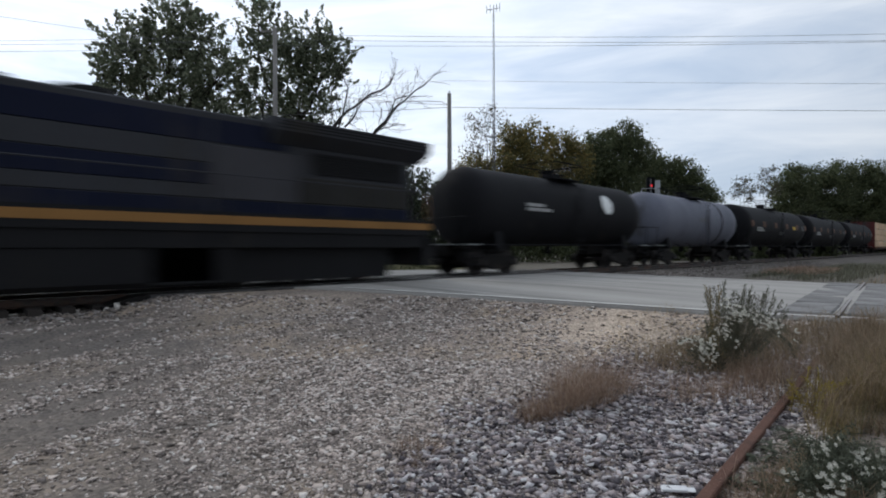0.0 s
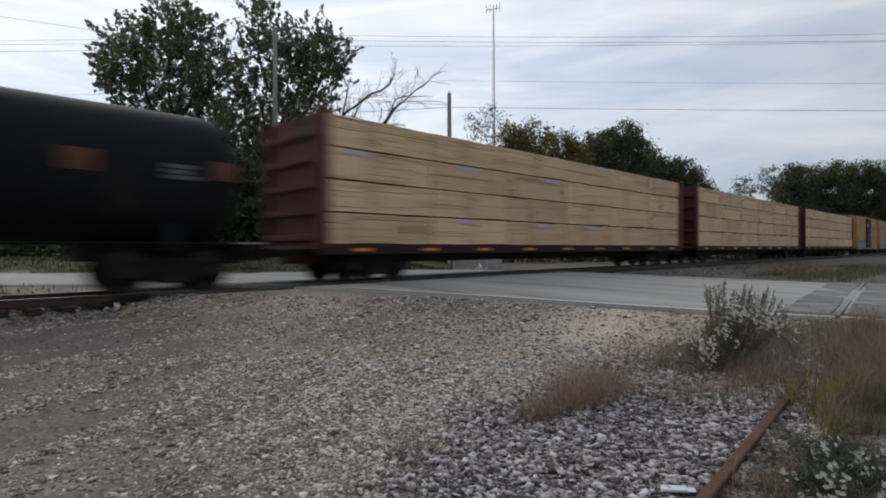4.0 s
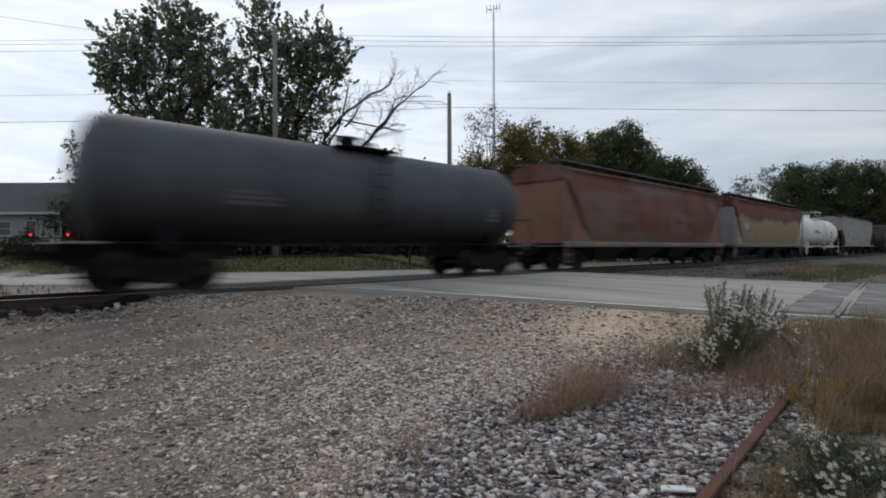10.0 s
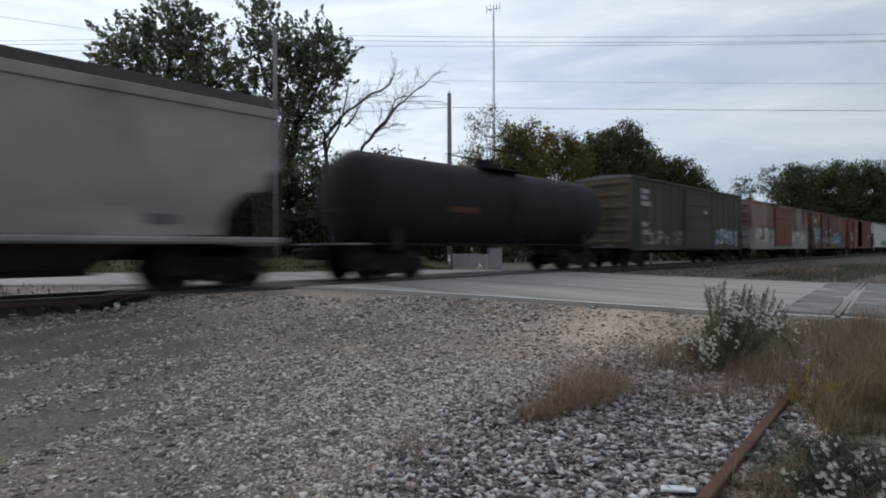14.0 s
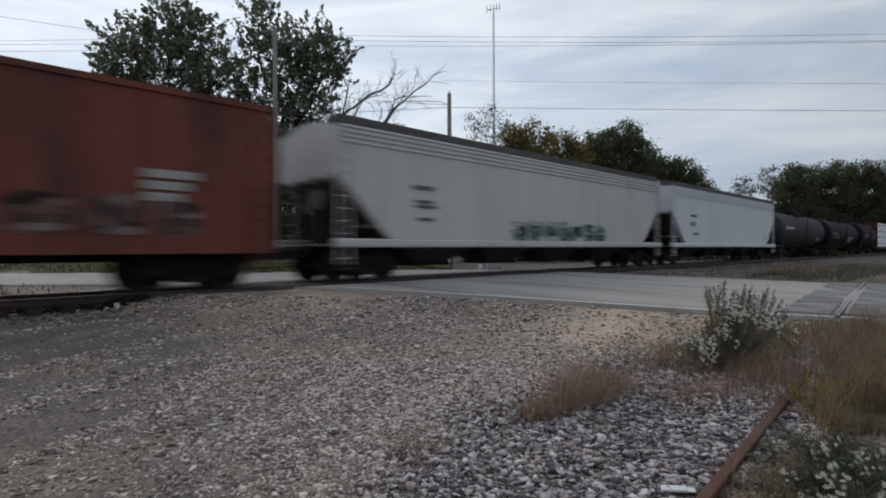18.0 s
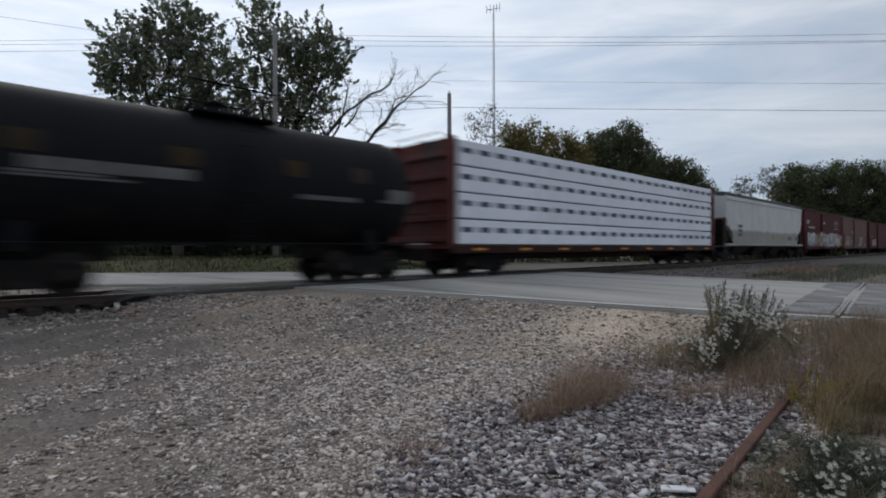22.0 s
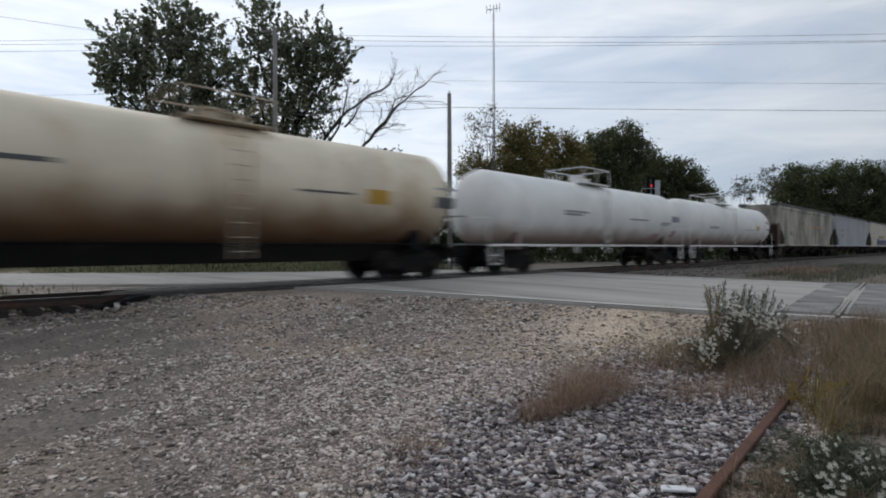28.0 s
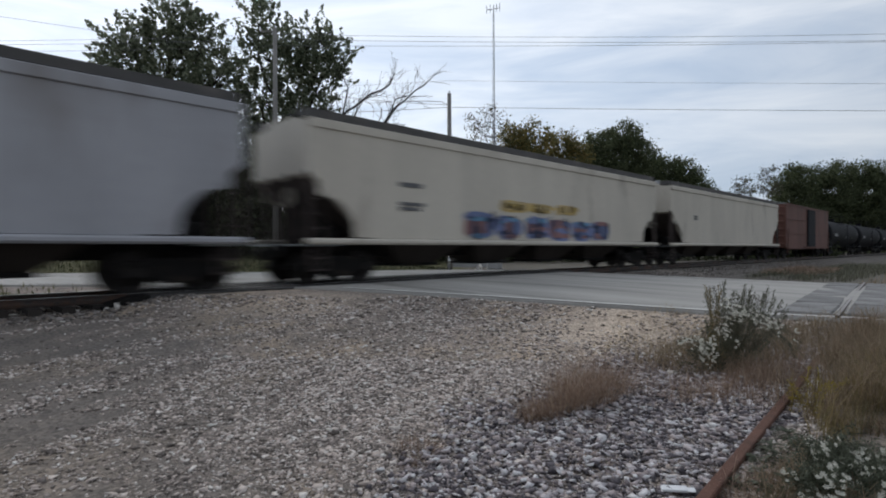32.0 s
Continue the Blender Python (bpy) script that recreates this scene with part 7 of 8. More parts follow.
def build_gate():
    """The lowered arm of the crossing gate on the far side, with its three red lamps."""
    foot = spot(17, -15.0)
    g = thing("crossing_gate", "lowered crossing gate arm with red lamps", "crossing gate")
    g.matrix_basis = Matrix.Translation((foot.x, foot.y, -0.35)) @ Matrix.Rotation(radians(-HEADING), 4, "Z")
    dark = paint("gate_black", (0.02, 0.02, 0.022), DUST, 0.1)
    red = glow("red_gate_lamp", (0.9, 0.02, 0.03), 1.5)
    part("mast", rod(bmesh.new(), (0, 0, -0.1), (0, 0, 3.4), 0.06, seg=10), M_GALV, g)
    part("mechanism", bevelled(boxes((-0.25, 0.25, -0.3, 0.3, 0.9, 1.6)), 0.04), M_GALV, g)
    arm = part("arm", bevelled(boxes((-0.6, 4.5, -0.015, 0.015, 1.69, 1.72)), 0.004), dark, g)
    for px in (55, 121, 176):
        x = (px - 784) / 956.5 * 17 + 15.0
        part("lamp_case", rod(bmesh.new(), (x, 0.06, 1.81), (x, -0.02, 1.81), 0.07, seg=12), dark, arm)
        part("lamp", rod(bmesh.new(), (x, -0.02, 1.81), (x, -0.045, 1.81), 0.042, seg=12), red, arm)


def build_house():
    wall_m = surface("grey_siding", (0.25, 0.265, 0.285), 0.7, 0, 0.08, 1, 12, 0.1, (0.19, 0.19, 0.19), 0.15, (0.2, 1, 6))
    roof_m = surface("grey_shingles", (0.06, 0.062, 0.068), 0.9, 0, 0.25, 1.5, 25, 0.4, (0.07, 0.07, 0.07), 0.3, (1, 1, 1))
    trim = surface("pale_trim", (0.40, 0.41, 0.42), 0.6, 0, 0.06, 2, 15, 0.03)
    glass = surface("dark_window", (0.02, 0.024, 0.03), 0.08, 0, 0.1, 1, 5, 0.0, spec=0.6)
    h = thing("house", "single-storey grey house with a dark shingle roof", "house")
    m = Matrix.Translation(spot(60, -42.5, 1.1)) @ Matrix.Rotation(radians(-HEADING), 4, "Z")
    h.matrix_basis = m
    # front wall in pieces round the openings
    x0, x1, top = -20, -0.0, 3.9
    openings = [(-13.2, 1.2, 1.6, 3.0), (-9.4, 1.2, 1.6, 3.0), (-6.8, 1.3, 1.6, 3.0), (-3.75, 1.0, 1.6, 3.1), (-2.45, 1.75, 0.0, 3.2), (-0.65, 0.7, 1.5, 3.0)]
    last = x0
    for x, w, z0, z1 in openings:
        part("wall", boxes((last, x, 0, 0.2, -2.0, top)), wall_m, h)
        part("wall", boxes((x, x + w, 0, 0.2, z1, top)), wall_m, h)
        part("wall", boxes((x, x + w, 0, 0.2, -2.0, z0)), wall_m, h)
        last = x + w
        if z0 > 0.5:
            win = part("window", boxes((x - 0.1, x, -0.04, 0.1, z0 - 0.1, z1 + 0.1), (x + w, x + w + 0.1, -0.04, 0.1, z0 - 0.1, z1 + 0.1), (x, x + w, -0.04, 0.1, z1, z1 + 0.1)), trim, h)
            part("sill", boxes((x - 0.15, x + w + 0.15, -0.1, 0.1, z0 - 0.12, z0)), trim, win)
            part("pane", boxes((x, x + w, 0.06, 0.08, z0, z1)), glass, win)
            part("mullion", boxes((x, x + w, 0.03, 0.06, (z0 + z1) / 2 - 0.03, (z0 + z1) / 2 + 0.03)), trim, win)
        else:
            part("door", bevelled(boxes((x, x + w, 0.04, 0.1, z0, z1)), 0.02), trim, h)
    part("wall", boxes((last, x1, 0, 0.2, -2.0, top)), wall_m, h)
    part("end_wall", boxes((x1 - 0.2, x1, 0.2, 9, -2.0, top)), wall_m, h)
    part("end_wall", boxes((x0, x0 + 0.2, 0.2, 9, -2.0, top)), wall_m, h)
    part("back_wall", boxes((x0, x1, 9, 9.2, -2.0, top)), wall_m, h)
    bm = bmesh.new()
    loft(bm, [[(x, -0.6, top - 0.02), (x, 4.6, top + 3.85), (x, 9.8, top - 0.02), (x, 9.8, top + 0.2), (x, 4.6, top + 4.07), (x, -0.6, top + 0.2)] for x in (x0 - 0.4, x1 + 0.4)])
    part("roof", bm, roof_m, h)
    part("fascia", boxes((x0 - 0.4, x1 + 0.4, -0.66, -0.60, top - 0.08, top + 0.22)), trim, h)


def build_roadside():
    white = surface("white_paint", (0.6, 0.6, 0.6), 0.5, 0, 0.08, 2, 15, 0.05)
    # post, cabinet and pale boulder on the far side of the crossing
    p = thing("marker_post", "grey marker post with a white band", "post")
    p.location = spot(33, (795 - 784) / 956.5 * 33, -0.55)
    part("post", rod(bmesh.new(), (0, 0, -0.1), (0, 0, 1.15), 0.075, seg=10), M_GALV, p)
    part("band", rod(bmesh.new(), (0, 0, 0.62), (0, 0, 0.92), 0.079, seg=10), white, p)
    c = thing("equipment_cabinet", "grey metal cabinet on a concrete base", "cabinet")
    c.matrix_basis = Matrix.Translation(spot(38, (875 - 784) / 956.5 * 38, -0.55)) @ Matrix.Rotation(radians(-HEADING), 4, "Z")
    grey = paint("cabinet_grey", (0.30, 0.30, 0.30), DUST, 0.2)
    part("body", bevelled(boxes((-0.5, 0.5, -0.4, 0.4, 0.12, 1.5)), 0.03), grey, c)
    part("base", boxes((-0.6, 0.6, -0.5, 0.5, -0.1, 0.12)), surface("concrete_base", (0.33, 0.32, 0.30), 0.9, 0, 0.15, 3, 20, 0.2), c)
    part("door", bevelled(boxes((-0.42, 0.42, -0.43, -0.40, 0.2, 1.42)), 0.01), grey, c)
    part("lid", boxes((-0.56, 0.56, -0.46, 0.46, 1.5, 1.56)), grey, c)
    b = stones("boulder", "pale rounded boulder on the verge", [0.42], [(0, 0, 0.2)], M_PALE_STONE, 77, kind="")
    tagged(b, category="boulder")
    b.location = spot(36, (848 - 784) / 956.5 * 36, -0.5)
    # low grey wall across the far lot
    w = thing("low_wall", "low grey concrete block wall", "wall")
    w.matrix_basis = Matrix.Translation(spot(46, (828 - 784) / 956.5 * 46, -0.6)) @ Matrix.Rotation(radians(-HEADING), 4, "Z")
    for k in range(4):
        part("block", bevelled(boxes((-1.7 + k * 0.86, -0.86 + k * 0.86, -0.2, 0.2, 0, 1.15)), 0.02), grey, w)
    # flattened carton by the rail
    l = thing("litter", "flattened white carton lying by the rusty rail", "litter")
    lx, ly = 3.27, 1.37
    l.matrix_basis = pose(lx, ly, lie(lx, ly) + 0.025, 6, -3, -58)
    part("carton", bevelled(boxes((-0.075, 0.075, -0.03, 0.03, 0, 0.018)), 0.004), white, l)
    part("flap", bevelled(boxes((0.075, 0.12, -0.026, 0.026, 0.004, 0.010)), 0.002), white, l)


build_stones()
build_weeds()
build_trees()
build_utilities()
build_signal()
build_gate()
build_house()
build_roadside()
# ---- the train, from the locomotive back ----
m_grey_tank = paint("grey_tank_paint", (0.115, 0.12, 0.15), (0.05, 0.05, 0.05), 0.25)
# slate and blue-black tanks: gloss above and shade below are put into the colours
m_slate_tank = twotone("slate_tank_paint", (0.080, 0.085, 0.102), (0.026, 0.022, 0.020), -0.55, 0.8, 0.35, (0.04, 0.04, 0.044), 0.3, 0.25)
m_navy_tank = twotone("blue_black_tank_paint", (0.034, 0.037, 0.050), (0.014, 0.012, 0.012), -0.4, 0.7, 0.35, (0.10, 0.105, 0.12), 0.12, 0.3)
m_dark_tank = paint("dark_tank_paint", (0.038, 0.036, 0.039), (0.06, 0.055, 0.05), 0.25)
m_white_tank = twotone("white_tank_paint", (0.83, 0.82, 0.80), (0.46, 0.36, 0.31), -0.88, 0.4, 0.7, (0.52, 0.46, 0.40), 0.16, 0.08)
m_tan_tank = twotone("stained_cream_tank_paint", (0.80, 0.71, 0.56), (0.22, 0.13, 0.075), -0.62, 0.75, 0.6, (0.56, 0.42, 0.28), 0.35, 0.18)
m_tan_fitting = paint("stained_cream_fitting", (0.42, 0.35, 0.27), (0.25, 0.17, 0.12), 0.3)
m_stained = paint("rust_stained_white", (0.20, 0.15, 0.135), (0.07, 0.05, 0.045), 0.5, 0.3)
m_lumber = surface("sawn_lumber", (0.54, 0.385, 0.25), 0.85, 0, 0.16, 1.2, 16, 0.1, (0.36, 0.24, 0.15), 0.32, (0.15, 1, 5), island=0.10, random=0.12)
m_wrap = surface("white_lumber_wrap", (0.70, 0.72, 0.78), 0.55, 0, 0.08, 1.0, 6, 0.2, (0.58, 0.60, 0.65), 0.2, random=0.06)
m_yellow_box = twotone("yellow_boxcar_paint", (0.43, 0.225, 0.085), (0.33, 0.20, 0.12), 1.9, 0.6, 0.9, (0.19, 0.105, 0.06), 0.36, 0.25, (0.46, 0.27, 0.12))
m_black_door = paint("black_door_paint", (0.010, 0.0105, 0.014), (0.03, 0.027, 0.024), 0.15)
m_rust_hopper = twotone("rusted_red_hopper_paint", (0.15, 0.058, 0.040), (0.15, 0.105, 0.075), 1.75, 0.35, 1.1, (0.085, 0.036, 0.03), 0.45, 0.4, (0.165, 0.125, 0.11))
m_cream_rust = twotone("rust_stained_hopper_paint", (0.13, 0.038, 0.021), (0.30, 0.222, 0.14), 3.05, 0.22, 0.85, (0.08, 0.024, 0.016), 0.4, 0.35)
m_rust_end = paint("rusty_slope_sheet", (0.20, 0.105, 0.07), (0.10, 0.05, 0.035), 0.4, 0.3)
m_dust_end = paint("dusty_slope_sheet", (0.25, 0.245, 0.245), (0.14, 0.10, 0.08), 0.35, 0.25)
m_reflector = paint("orange_reflector", (0.55, 0.21, 0.03), GRIME, 0.1)
m_grey_hopper = twotone("grey_hopper_paint", (0.315, 0.30, 0.287), (0.25, 0.24, 0.23), 2.2, 0.5, 0.8, (0.19, 0.175, 0.165), 0.35, 0.15, (0.36, 0.345, 0.33))
m_pale_hopper = paint("pale_hopper_paint", (0.475, 0.465, 0.45), (0.32, 0.30, 0.28), 0.28, 0.12)
m_band_hopper = twotone("grimy_pale_hopper_paint", (0.64, 0.645, 0.64), (0.35, 0.335, 0.305), 2.2, 0.12, 0.3, (0.3, 0.28, 0.25), 0.12, 0.1)
m_blue_hopper = paint("blue_white_hopper_paint", (0.56, 0.585, 0.61), (0.38, 0.39, 0.40), 0.15, 0.1)
m_cream_hopper = paint("cream_hopper_paint", (0.47, 0.43, 0.37), (0.26, 0.22, 0.185), 0.3, 0.15)
m_taupe_hopper = paint("dirty_grey_hopper_paint", (0.36, 0.33, 0.28), (0.14, 0.127, 0.113), 0.55, 0.3)
m_brown_end = paint("rusty_brown_end_frame", (0.135, 0.095, 0.082), (0.04, 0.03, 0.027), 0.4)
m_lilac_hopper = paint("bluish_hopper_paint", (0.315, 0.315, 0.335), (0.21, 0.195, 0.195), 0.38, 0.18)
m_green_box = paint("green_boxcar_paint", (0.060, 0.063, 0.046), (0.085, 0.068, 0.052), 0.32, 0.25)
m_red_box = paint("red_boxcar_paint", (0.155, 0.045, 0.032), (0.05, 0.027, 0.023), 0.4, 0.28)
m_maroon_box = paint("maroon_boxcar_paint", (0.074, 0.016, 0.018), (0.045, 0.024, 0.022), 0.35, 0.25)
m_orange_box = twotone("rust_orange_boxcar_paint", (0.165, 0.072, 0.030), (0.105, 0.060, 0.048), 2.3, 0.4, 0.9, (0.06, 0.024, 0.018), 0.42, 0.3, (0.075, 0.055, 0.05))
m_brown_box = paint("brown_boxcar_paint", (0.11, 0.05, 0.039), (0.06, 0.034, 0.028), 0.35, 0.28)
m_chalk_box = twotone("chalky_boxcar_paint", (0.25, 0.175, 0.14), (0.29, 0.27, 0.25), 2.4, 0.3, 0.9, (0.085, 0.026, 0.022), 0.5, 0.3)
m_oxide_door = paint("oxide_door_paint", (0.085, 0.033, 0.028), (0.04, 0.022, 0.02), 0.4, 0.28)
m_olive_end = paint("rusty_boxcar_end", (0.10, 0.078, 0.055), (0.06, 0.045, 0.035), 0.35, 0.25)
m_grey_sill = paint("weathered_grey_sill", (0.17, 0.15, 0.14), (0.09, 0.075, 0.065), 0.35, 0.25)
m_soft_black = paint("faded_black_tank_paint", (0.021, 0.019, 0.022), (0.045, 0.04, 0.037), 0.25, 0.3)
m_band_light = paint("pale_tank_band", (0.5, 0.56, 0.62), DUST, 0.1)

W, K, Y, O = M_WHITEBAR, M_DARKBAR, M_YELLOWBAR, M_ORANGEBAR
BLACK_MARKS = [(-6.3, 2.55, 1.8, 0.34, 2, W), (6.6, 2.85, 0.8, 0.36, 3, K), (-0.2, 2.3, 1.2, 0.3, 2, K)]
BLACK_PANELS = [(x, 3.0, 0.6, 0.44, O) for x in (-7.7, -4.9, -1.8, 1.4, 4.7, 7.6)]

locomotive(-10.4, 11.7)
t1 = tank_car("tank_car", "black tank car with a white disc on its side", 14.0, 26.8, M_BLACK, r=1.5, marks=[(-3.5, 2.75, 1.8, 0.35, 2, W)])
curved_disc(t1, 2.7, 3.0, 0.44, paint("chalk_white", (0.72, 0.73, 0.72), DUST, 0.1), 1.5, 2.58, "white_disc")
tank_car("tank_car", "short blue-grey tank car", 28.9, 41.15, m_grey_tank, r=1.55, trim=M_BLACK, bands=((2.9, 0.25, M_BLACK),), marks=[(-1.0, 2.8, 1.6, 0.25, 2, K)])
for f, r in ((43.1, 59.9), (62.3, 78.9), (81.3, 98.3)):
    tank_car("tank_car", "long black tank car with faded orange panels", f, r, M_BLACK, r=1.6, marks=BLACK_MARKS, panels=BLACK_PANELS + ([(3.6, 2.82, 0.8, 0.3, Y)] if f < 50 else []))
for f, r in ((100.3, 123.8), (126.2, 150.1), (152.2, 175.9)):
    lumber_car("lumber_car", "centre-beam flat car stacked with pale sawn lumber", f, r, m_lumber, columns=6)
for f, r in ((178.7, 194.8), (197.4, 214.0)):
    c = box_car("boxcar", "tall yellow boxcar with a black door and graffiti", f, r, m_yellow_box, m_black_door, top=5.18, low=0.88, doors=((-1.9, 3.8),), ribs=7,
                marks=[(-6.0, 4.15, 1.2, 0.35, 1, paint("faded_red_logo", (0.32, 0.07, 0.04))), (4.6, 3.9, 1.9, 0.35, 1, paint("faded_red_logo", (0.32, 0.07, 0.04))),
                       (3.6, 3.55, 3.3, 0.2, 1, K), (4.4, 3.0, 1.5, 0.2, 1, K), (4.4, 2.55, 1.6, 0.2, 1, K), (6.2, 2.0, 0.7, 0.4, 2, K), (-6.8, 3.5, 1.1, 0.5, 3, K), (-1.7, 4.15, 1.7, 0.4, 3, W), (0.9, 2.95, 0.9, 0.26, 2, W), (-0.6, 2.75, 0.7, 0.55, 2, K), (-0.5, 2.2, 0.9, 0.3, 2, K), (-1.6, 1.6, 2.6, 0.25, 2, K), (6.2, 4.7, 0.9, 0.12, 1, K)])
    if f < 190:
        tags(c, -7.2, -2.1, 1.62, 1.0, ((0.42, 0.42, 0.48), (0.3, 0.28, 0.34), (0.16, 0.14, 0.2)), 5)
    else:
        tags(c, -7.2, -2.1, 1.62, 1.1, ((0.34, 0.34, 0.46), (0.16, 0.18, 0.34), (0.45, 0.45, 0.5)), 7)
        tags(c, 2.2, 7.6, 1.6, 1.2, ((0.17, 0.03, 0.03), (0.3, 0.26, 0.3), (0.08, 0.03, 0.05)), 9)
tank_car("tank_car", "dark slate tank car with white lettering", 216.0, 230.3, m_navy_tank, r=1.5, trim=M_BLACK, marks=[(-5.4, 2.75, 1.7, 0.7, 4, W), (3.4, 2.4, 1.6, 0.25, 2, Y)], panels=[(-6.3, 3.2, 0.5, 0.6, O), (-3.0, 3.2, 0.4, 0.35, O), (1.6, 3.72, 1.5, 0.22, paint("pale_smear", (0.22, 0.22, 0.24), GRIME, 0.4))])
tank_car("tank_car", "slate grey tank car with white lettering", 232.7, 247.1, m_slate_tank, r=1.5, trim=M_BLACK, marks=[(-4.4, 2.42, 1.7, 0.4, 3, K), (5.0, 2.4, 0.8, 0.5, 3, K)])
hopper_car("covered_hopper", "rusted red covered hopper car", 249.6, 268.0, m_rust_hopper, top=4.74, sill_m=m_grey_sill, bays=3, arch=False, cut=2.1, end_z=3.95, end_m=m_rust_end, marks=[(x, 1.2, 0.75, 0.11, 1, m_reflector) for x in (-6.9, -3.9, 1.2, 7.6)])
hopper_car("covered_hopper", "cream covered hopper car stained with rust", 270.3, 288.9, m_cream_rust, top=4.76, sill_m=m_grey_sill, bays=3, arch=False, cut=2.1, end_z=3.95, end_m=m_dust_end, marks=[(-7.2, 2.75, 0.9, 0.6, 1, paint("faded_blue_logo", (0.3, 0.33, 0.38)))])
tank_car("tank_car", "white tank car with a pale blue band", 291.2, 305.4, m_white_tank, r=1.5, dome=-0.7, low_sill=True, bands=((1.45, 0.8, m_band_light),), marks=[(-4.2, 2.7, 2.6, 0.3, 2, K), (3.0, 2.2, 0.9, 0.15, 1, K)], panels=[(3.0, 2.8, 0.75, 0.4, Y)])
hopper_car("covered_hopper", "grey covered hopper car", 307.2, 328.0, m_grey_hopper, style="flat", bays=4, marks=[(-7.4, 3.0, 0.8, 0.8, 3, K), (7.3, 1.75, 0.6, 0.3, 1, K)])
tank_car("tank_car", "short black tank car with rusty panels", 330.5, 344.5, m_soft_black, r=1.5, marks=[(-3.4, 2.4, 1.4, 0.2, 1, O)])
c = box_car("boxcar", "dark green boxcar with pale graffiti", 346.7, 362.9, m_green_box, m_green_box, end_m=m_olive_end, top=4.7, doors=((-2.0, 3.7),), seams=0, posts=16, ribs=6, marks=[(-7.2, 4.0, 1.1, 0.95, 3, W), (-7.1, 2.3, 0.6, 0.3, 1, W), (-7.0, 1.9, 1.2, 0.25, 2, W), (0.9, 3.2, 0.5, 0.2, 1, W)])
tags(c, 3.2, 7.2, 1.7, 1.1, ((0.30, 0.34, 0.42), (0.48, 0.5, 0.55), (0.2, 0.24, 0.32)), 21)
tags(c, -7.0, -2.0, 1.55, 0.8, ((0.14, 0.15, 0.11), (0.22, 0.21, 0.17), (0.09, 0.1, 0.08)), 22)
c = box_car("boxcar", "peeling red and chalk-white boxcar with graffiti", 364.9, 381.8, m_chalk_box, m_red_box, top=4.6, doors=((-2.6, 5.2),), seams=1, ribs=6, marks=[(5.0, 1.7, 1.0, 0.25, 1, Y)])
tags(c, -7.5, 7.0, 1.9, 1.2, ((0.40, 0.38, 0.36), (0.25, 0.30, 0.33), (0.45, 0.40, 0.34)), 23, shapes=8)
c = box_car("boxcar", "rusty brown double-door boxcar with blue graffiti", 383.6, 399.8, m_orange_box, m_oxide_door, top=4.6, doors=((-4.6, 2.8), (-1.5, 2.6)), open_gap=(-1.8, -1.5), seams=2, ribs=7, marks=[(-7.4, 3.8, 0.9, 0.5, 1, W), (-2.9, 2.7, 0.9, 0.35, 2, W), (-1.2, 2.9, 0.8, 0.35, 2, W)])
tags(c, -7.4, -4.7, 2.2, 1.7, ((0.30, 0.29, 0.27), (0.10, 0.28, 0.34), (0.36, 0.35, 0.36)), 24, shapes=4)
tags(c, -4.4, 0.9, 1.7, 0.9, ((0.22, 0.19, 0.18), (0.34, 0.32, 0.32), (0.2, 0.2, 0.22)), 25, y=-HALF - 0.08, shapes=3)
tags(c, 1.2, 5.2, 2.0, 1.25, ((0.08, 0.30, 0.38), (0.16, 0.34, 0.36), (0.35, 0.2, 0.18)), 26, shapes=3)
c = box_car("boxcar", "red boxcar with its door standing open", 401.9, 418.3, m_red_box, m_red_box, top=4.6, doors=((-5.75, 3.1),), open_gap=(-2.6, 1.1), seams=0, posts=14, ribs=6, marks=[(-4.3, 3.2, 1.3, 0.35, 2, W), (-7.6, 1.2, 0.9, 0.2, 1, W), (5.3, 2.7, 1.3, 0.75, 3, M_WHITEBAR)])
tags(c, -7.6, -5.9, 2.3, 1.2, ((0.42, 0.41, 0.40), (0.36, 0.35, 0.35), (0.45, 0.44, 0.42)), 27, shapes=2)
tags(c, 3.0, 6.5, 1.7, 0.9, ((0.11, 0.07, 0.06), (0.18, 0.13, 0.12), (0.1, 0.06, 0.05)), 28, shapes=3)
c = hopper_car("covered_hopper", "pale covered hopper car with green graffiti", 420.1, 440.3, m_pale_hopper, chord=False, style="flat", cut=1.9, bays=4, marks=[(-7.3, 2.95, 0.9, 0.2, 1, K), (-7.2, 2.5, 1.1, 0.3, 2, K), (-7.1, 1.95, 0.7, 0.15, 1, K)])
tags(c, -2.3, 4.4, 1.65, 0.85, ((0.10, 0.13, 0.11), (0.42, 0.44, 0.42), (0.16, 0.24, 0.2)), 31, y=-HALF - 0.01, shapes=7)
hopper_car("covered_hopper", "clean bluish white covered hopper car", 441.8, 461.3, m_blue_hopper, chord=False, style="flat", cut=1.9, bays=4, marks=[(-7.1, 2.95, 0.9, 0.2, 1, K), (-7.1, 2.5, 0.9, 0.25, 2, K), (-6.7, 1.9, 1.0, 0.2, 2, K), (7.2, 1.75, 0.4, 0.2, 1, K)])
tank_car("tank_car", "weathered dark grey tank car", 463.7, 480.4, m_dark_tank, r=1.52, trim=M_BLACK, marks=[(-6.8, 2.8, 2.7, 0.2, 1, W), (5.0, 2.0, 1.0, 0.3, 1, W)], panels=[(-6.6, 3.3, 0.6, 0.8, O)])
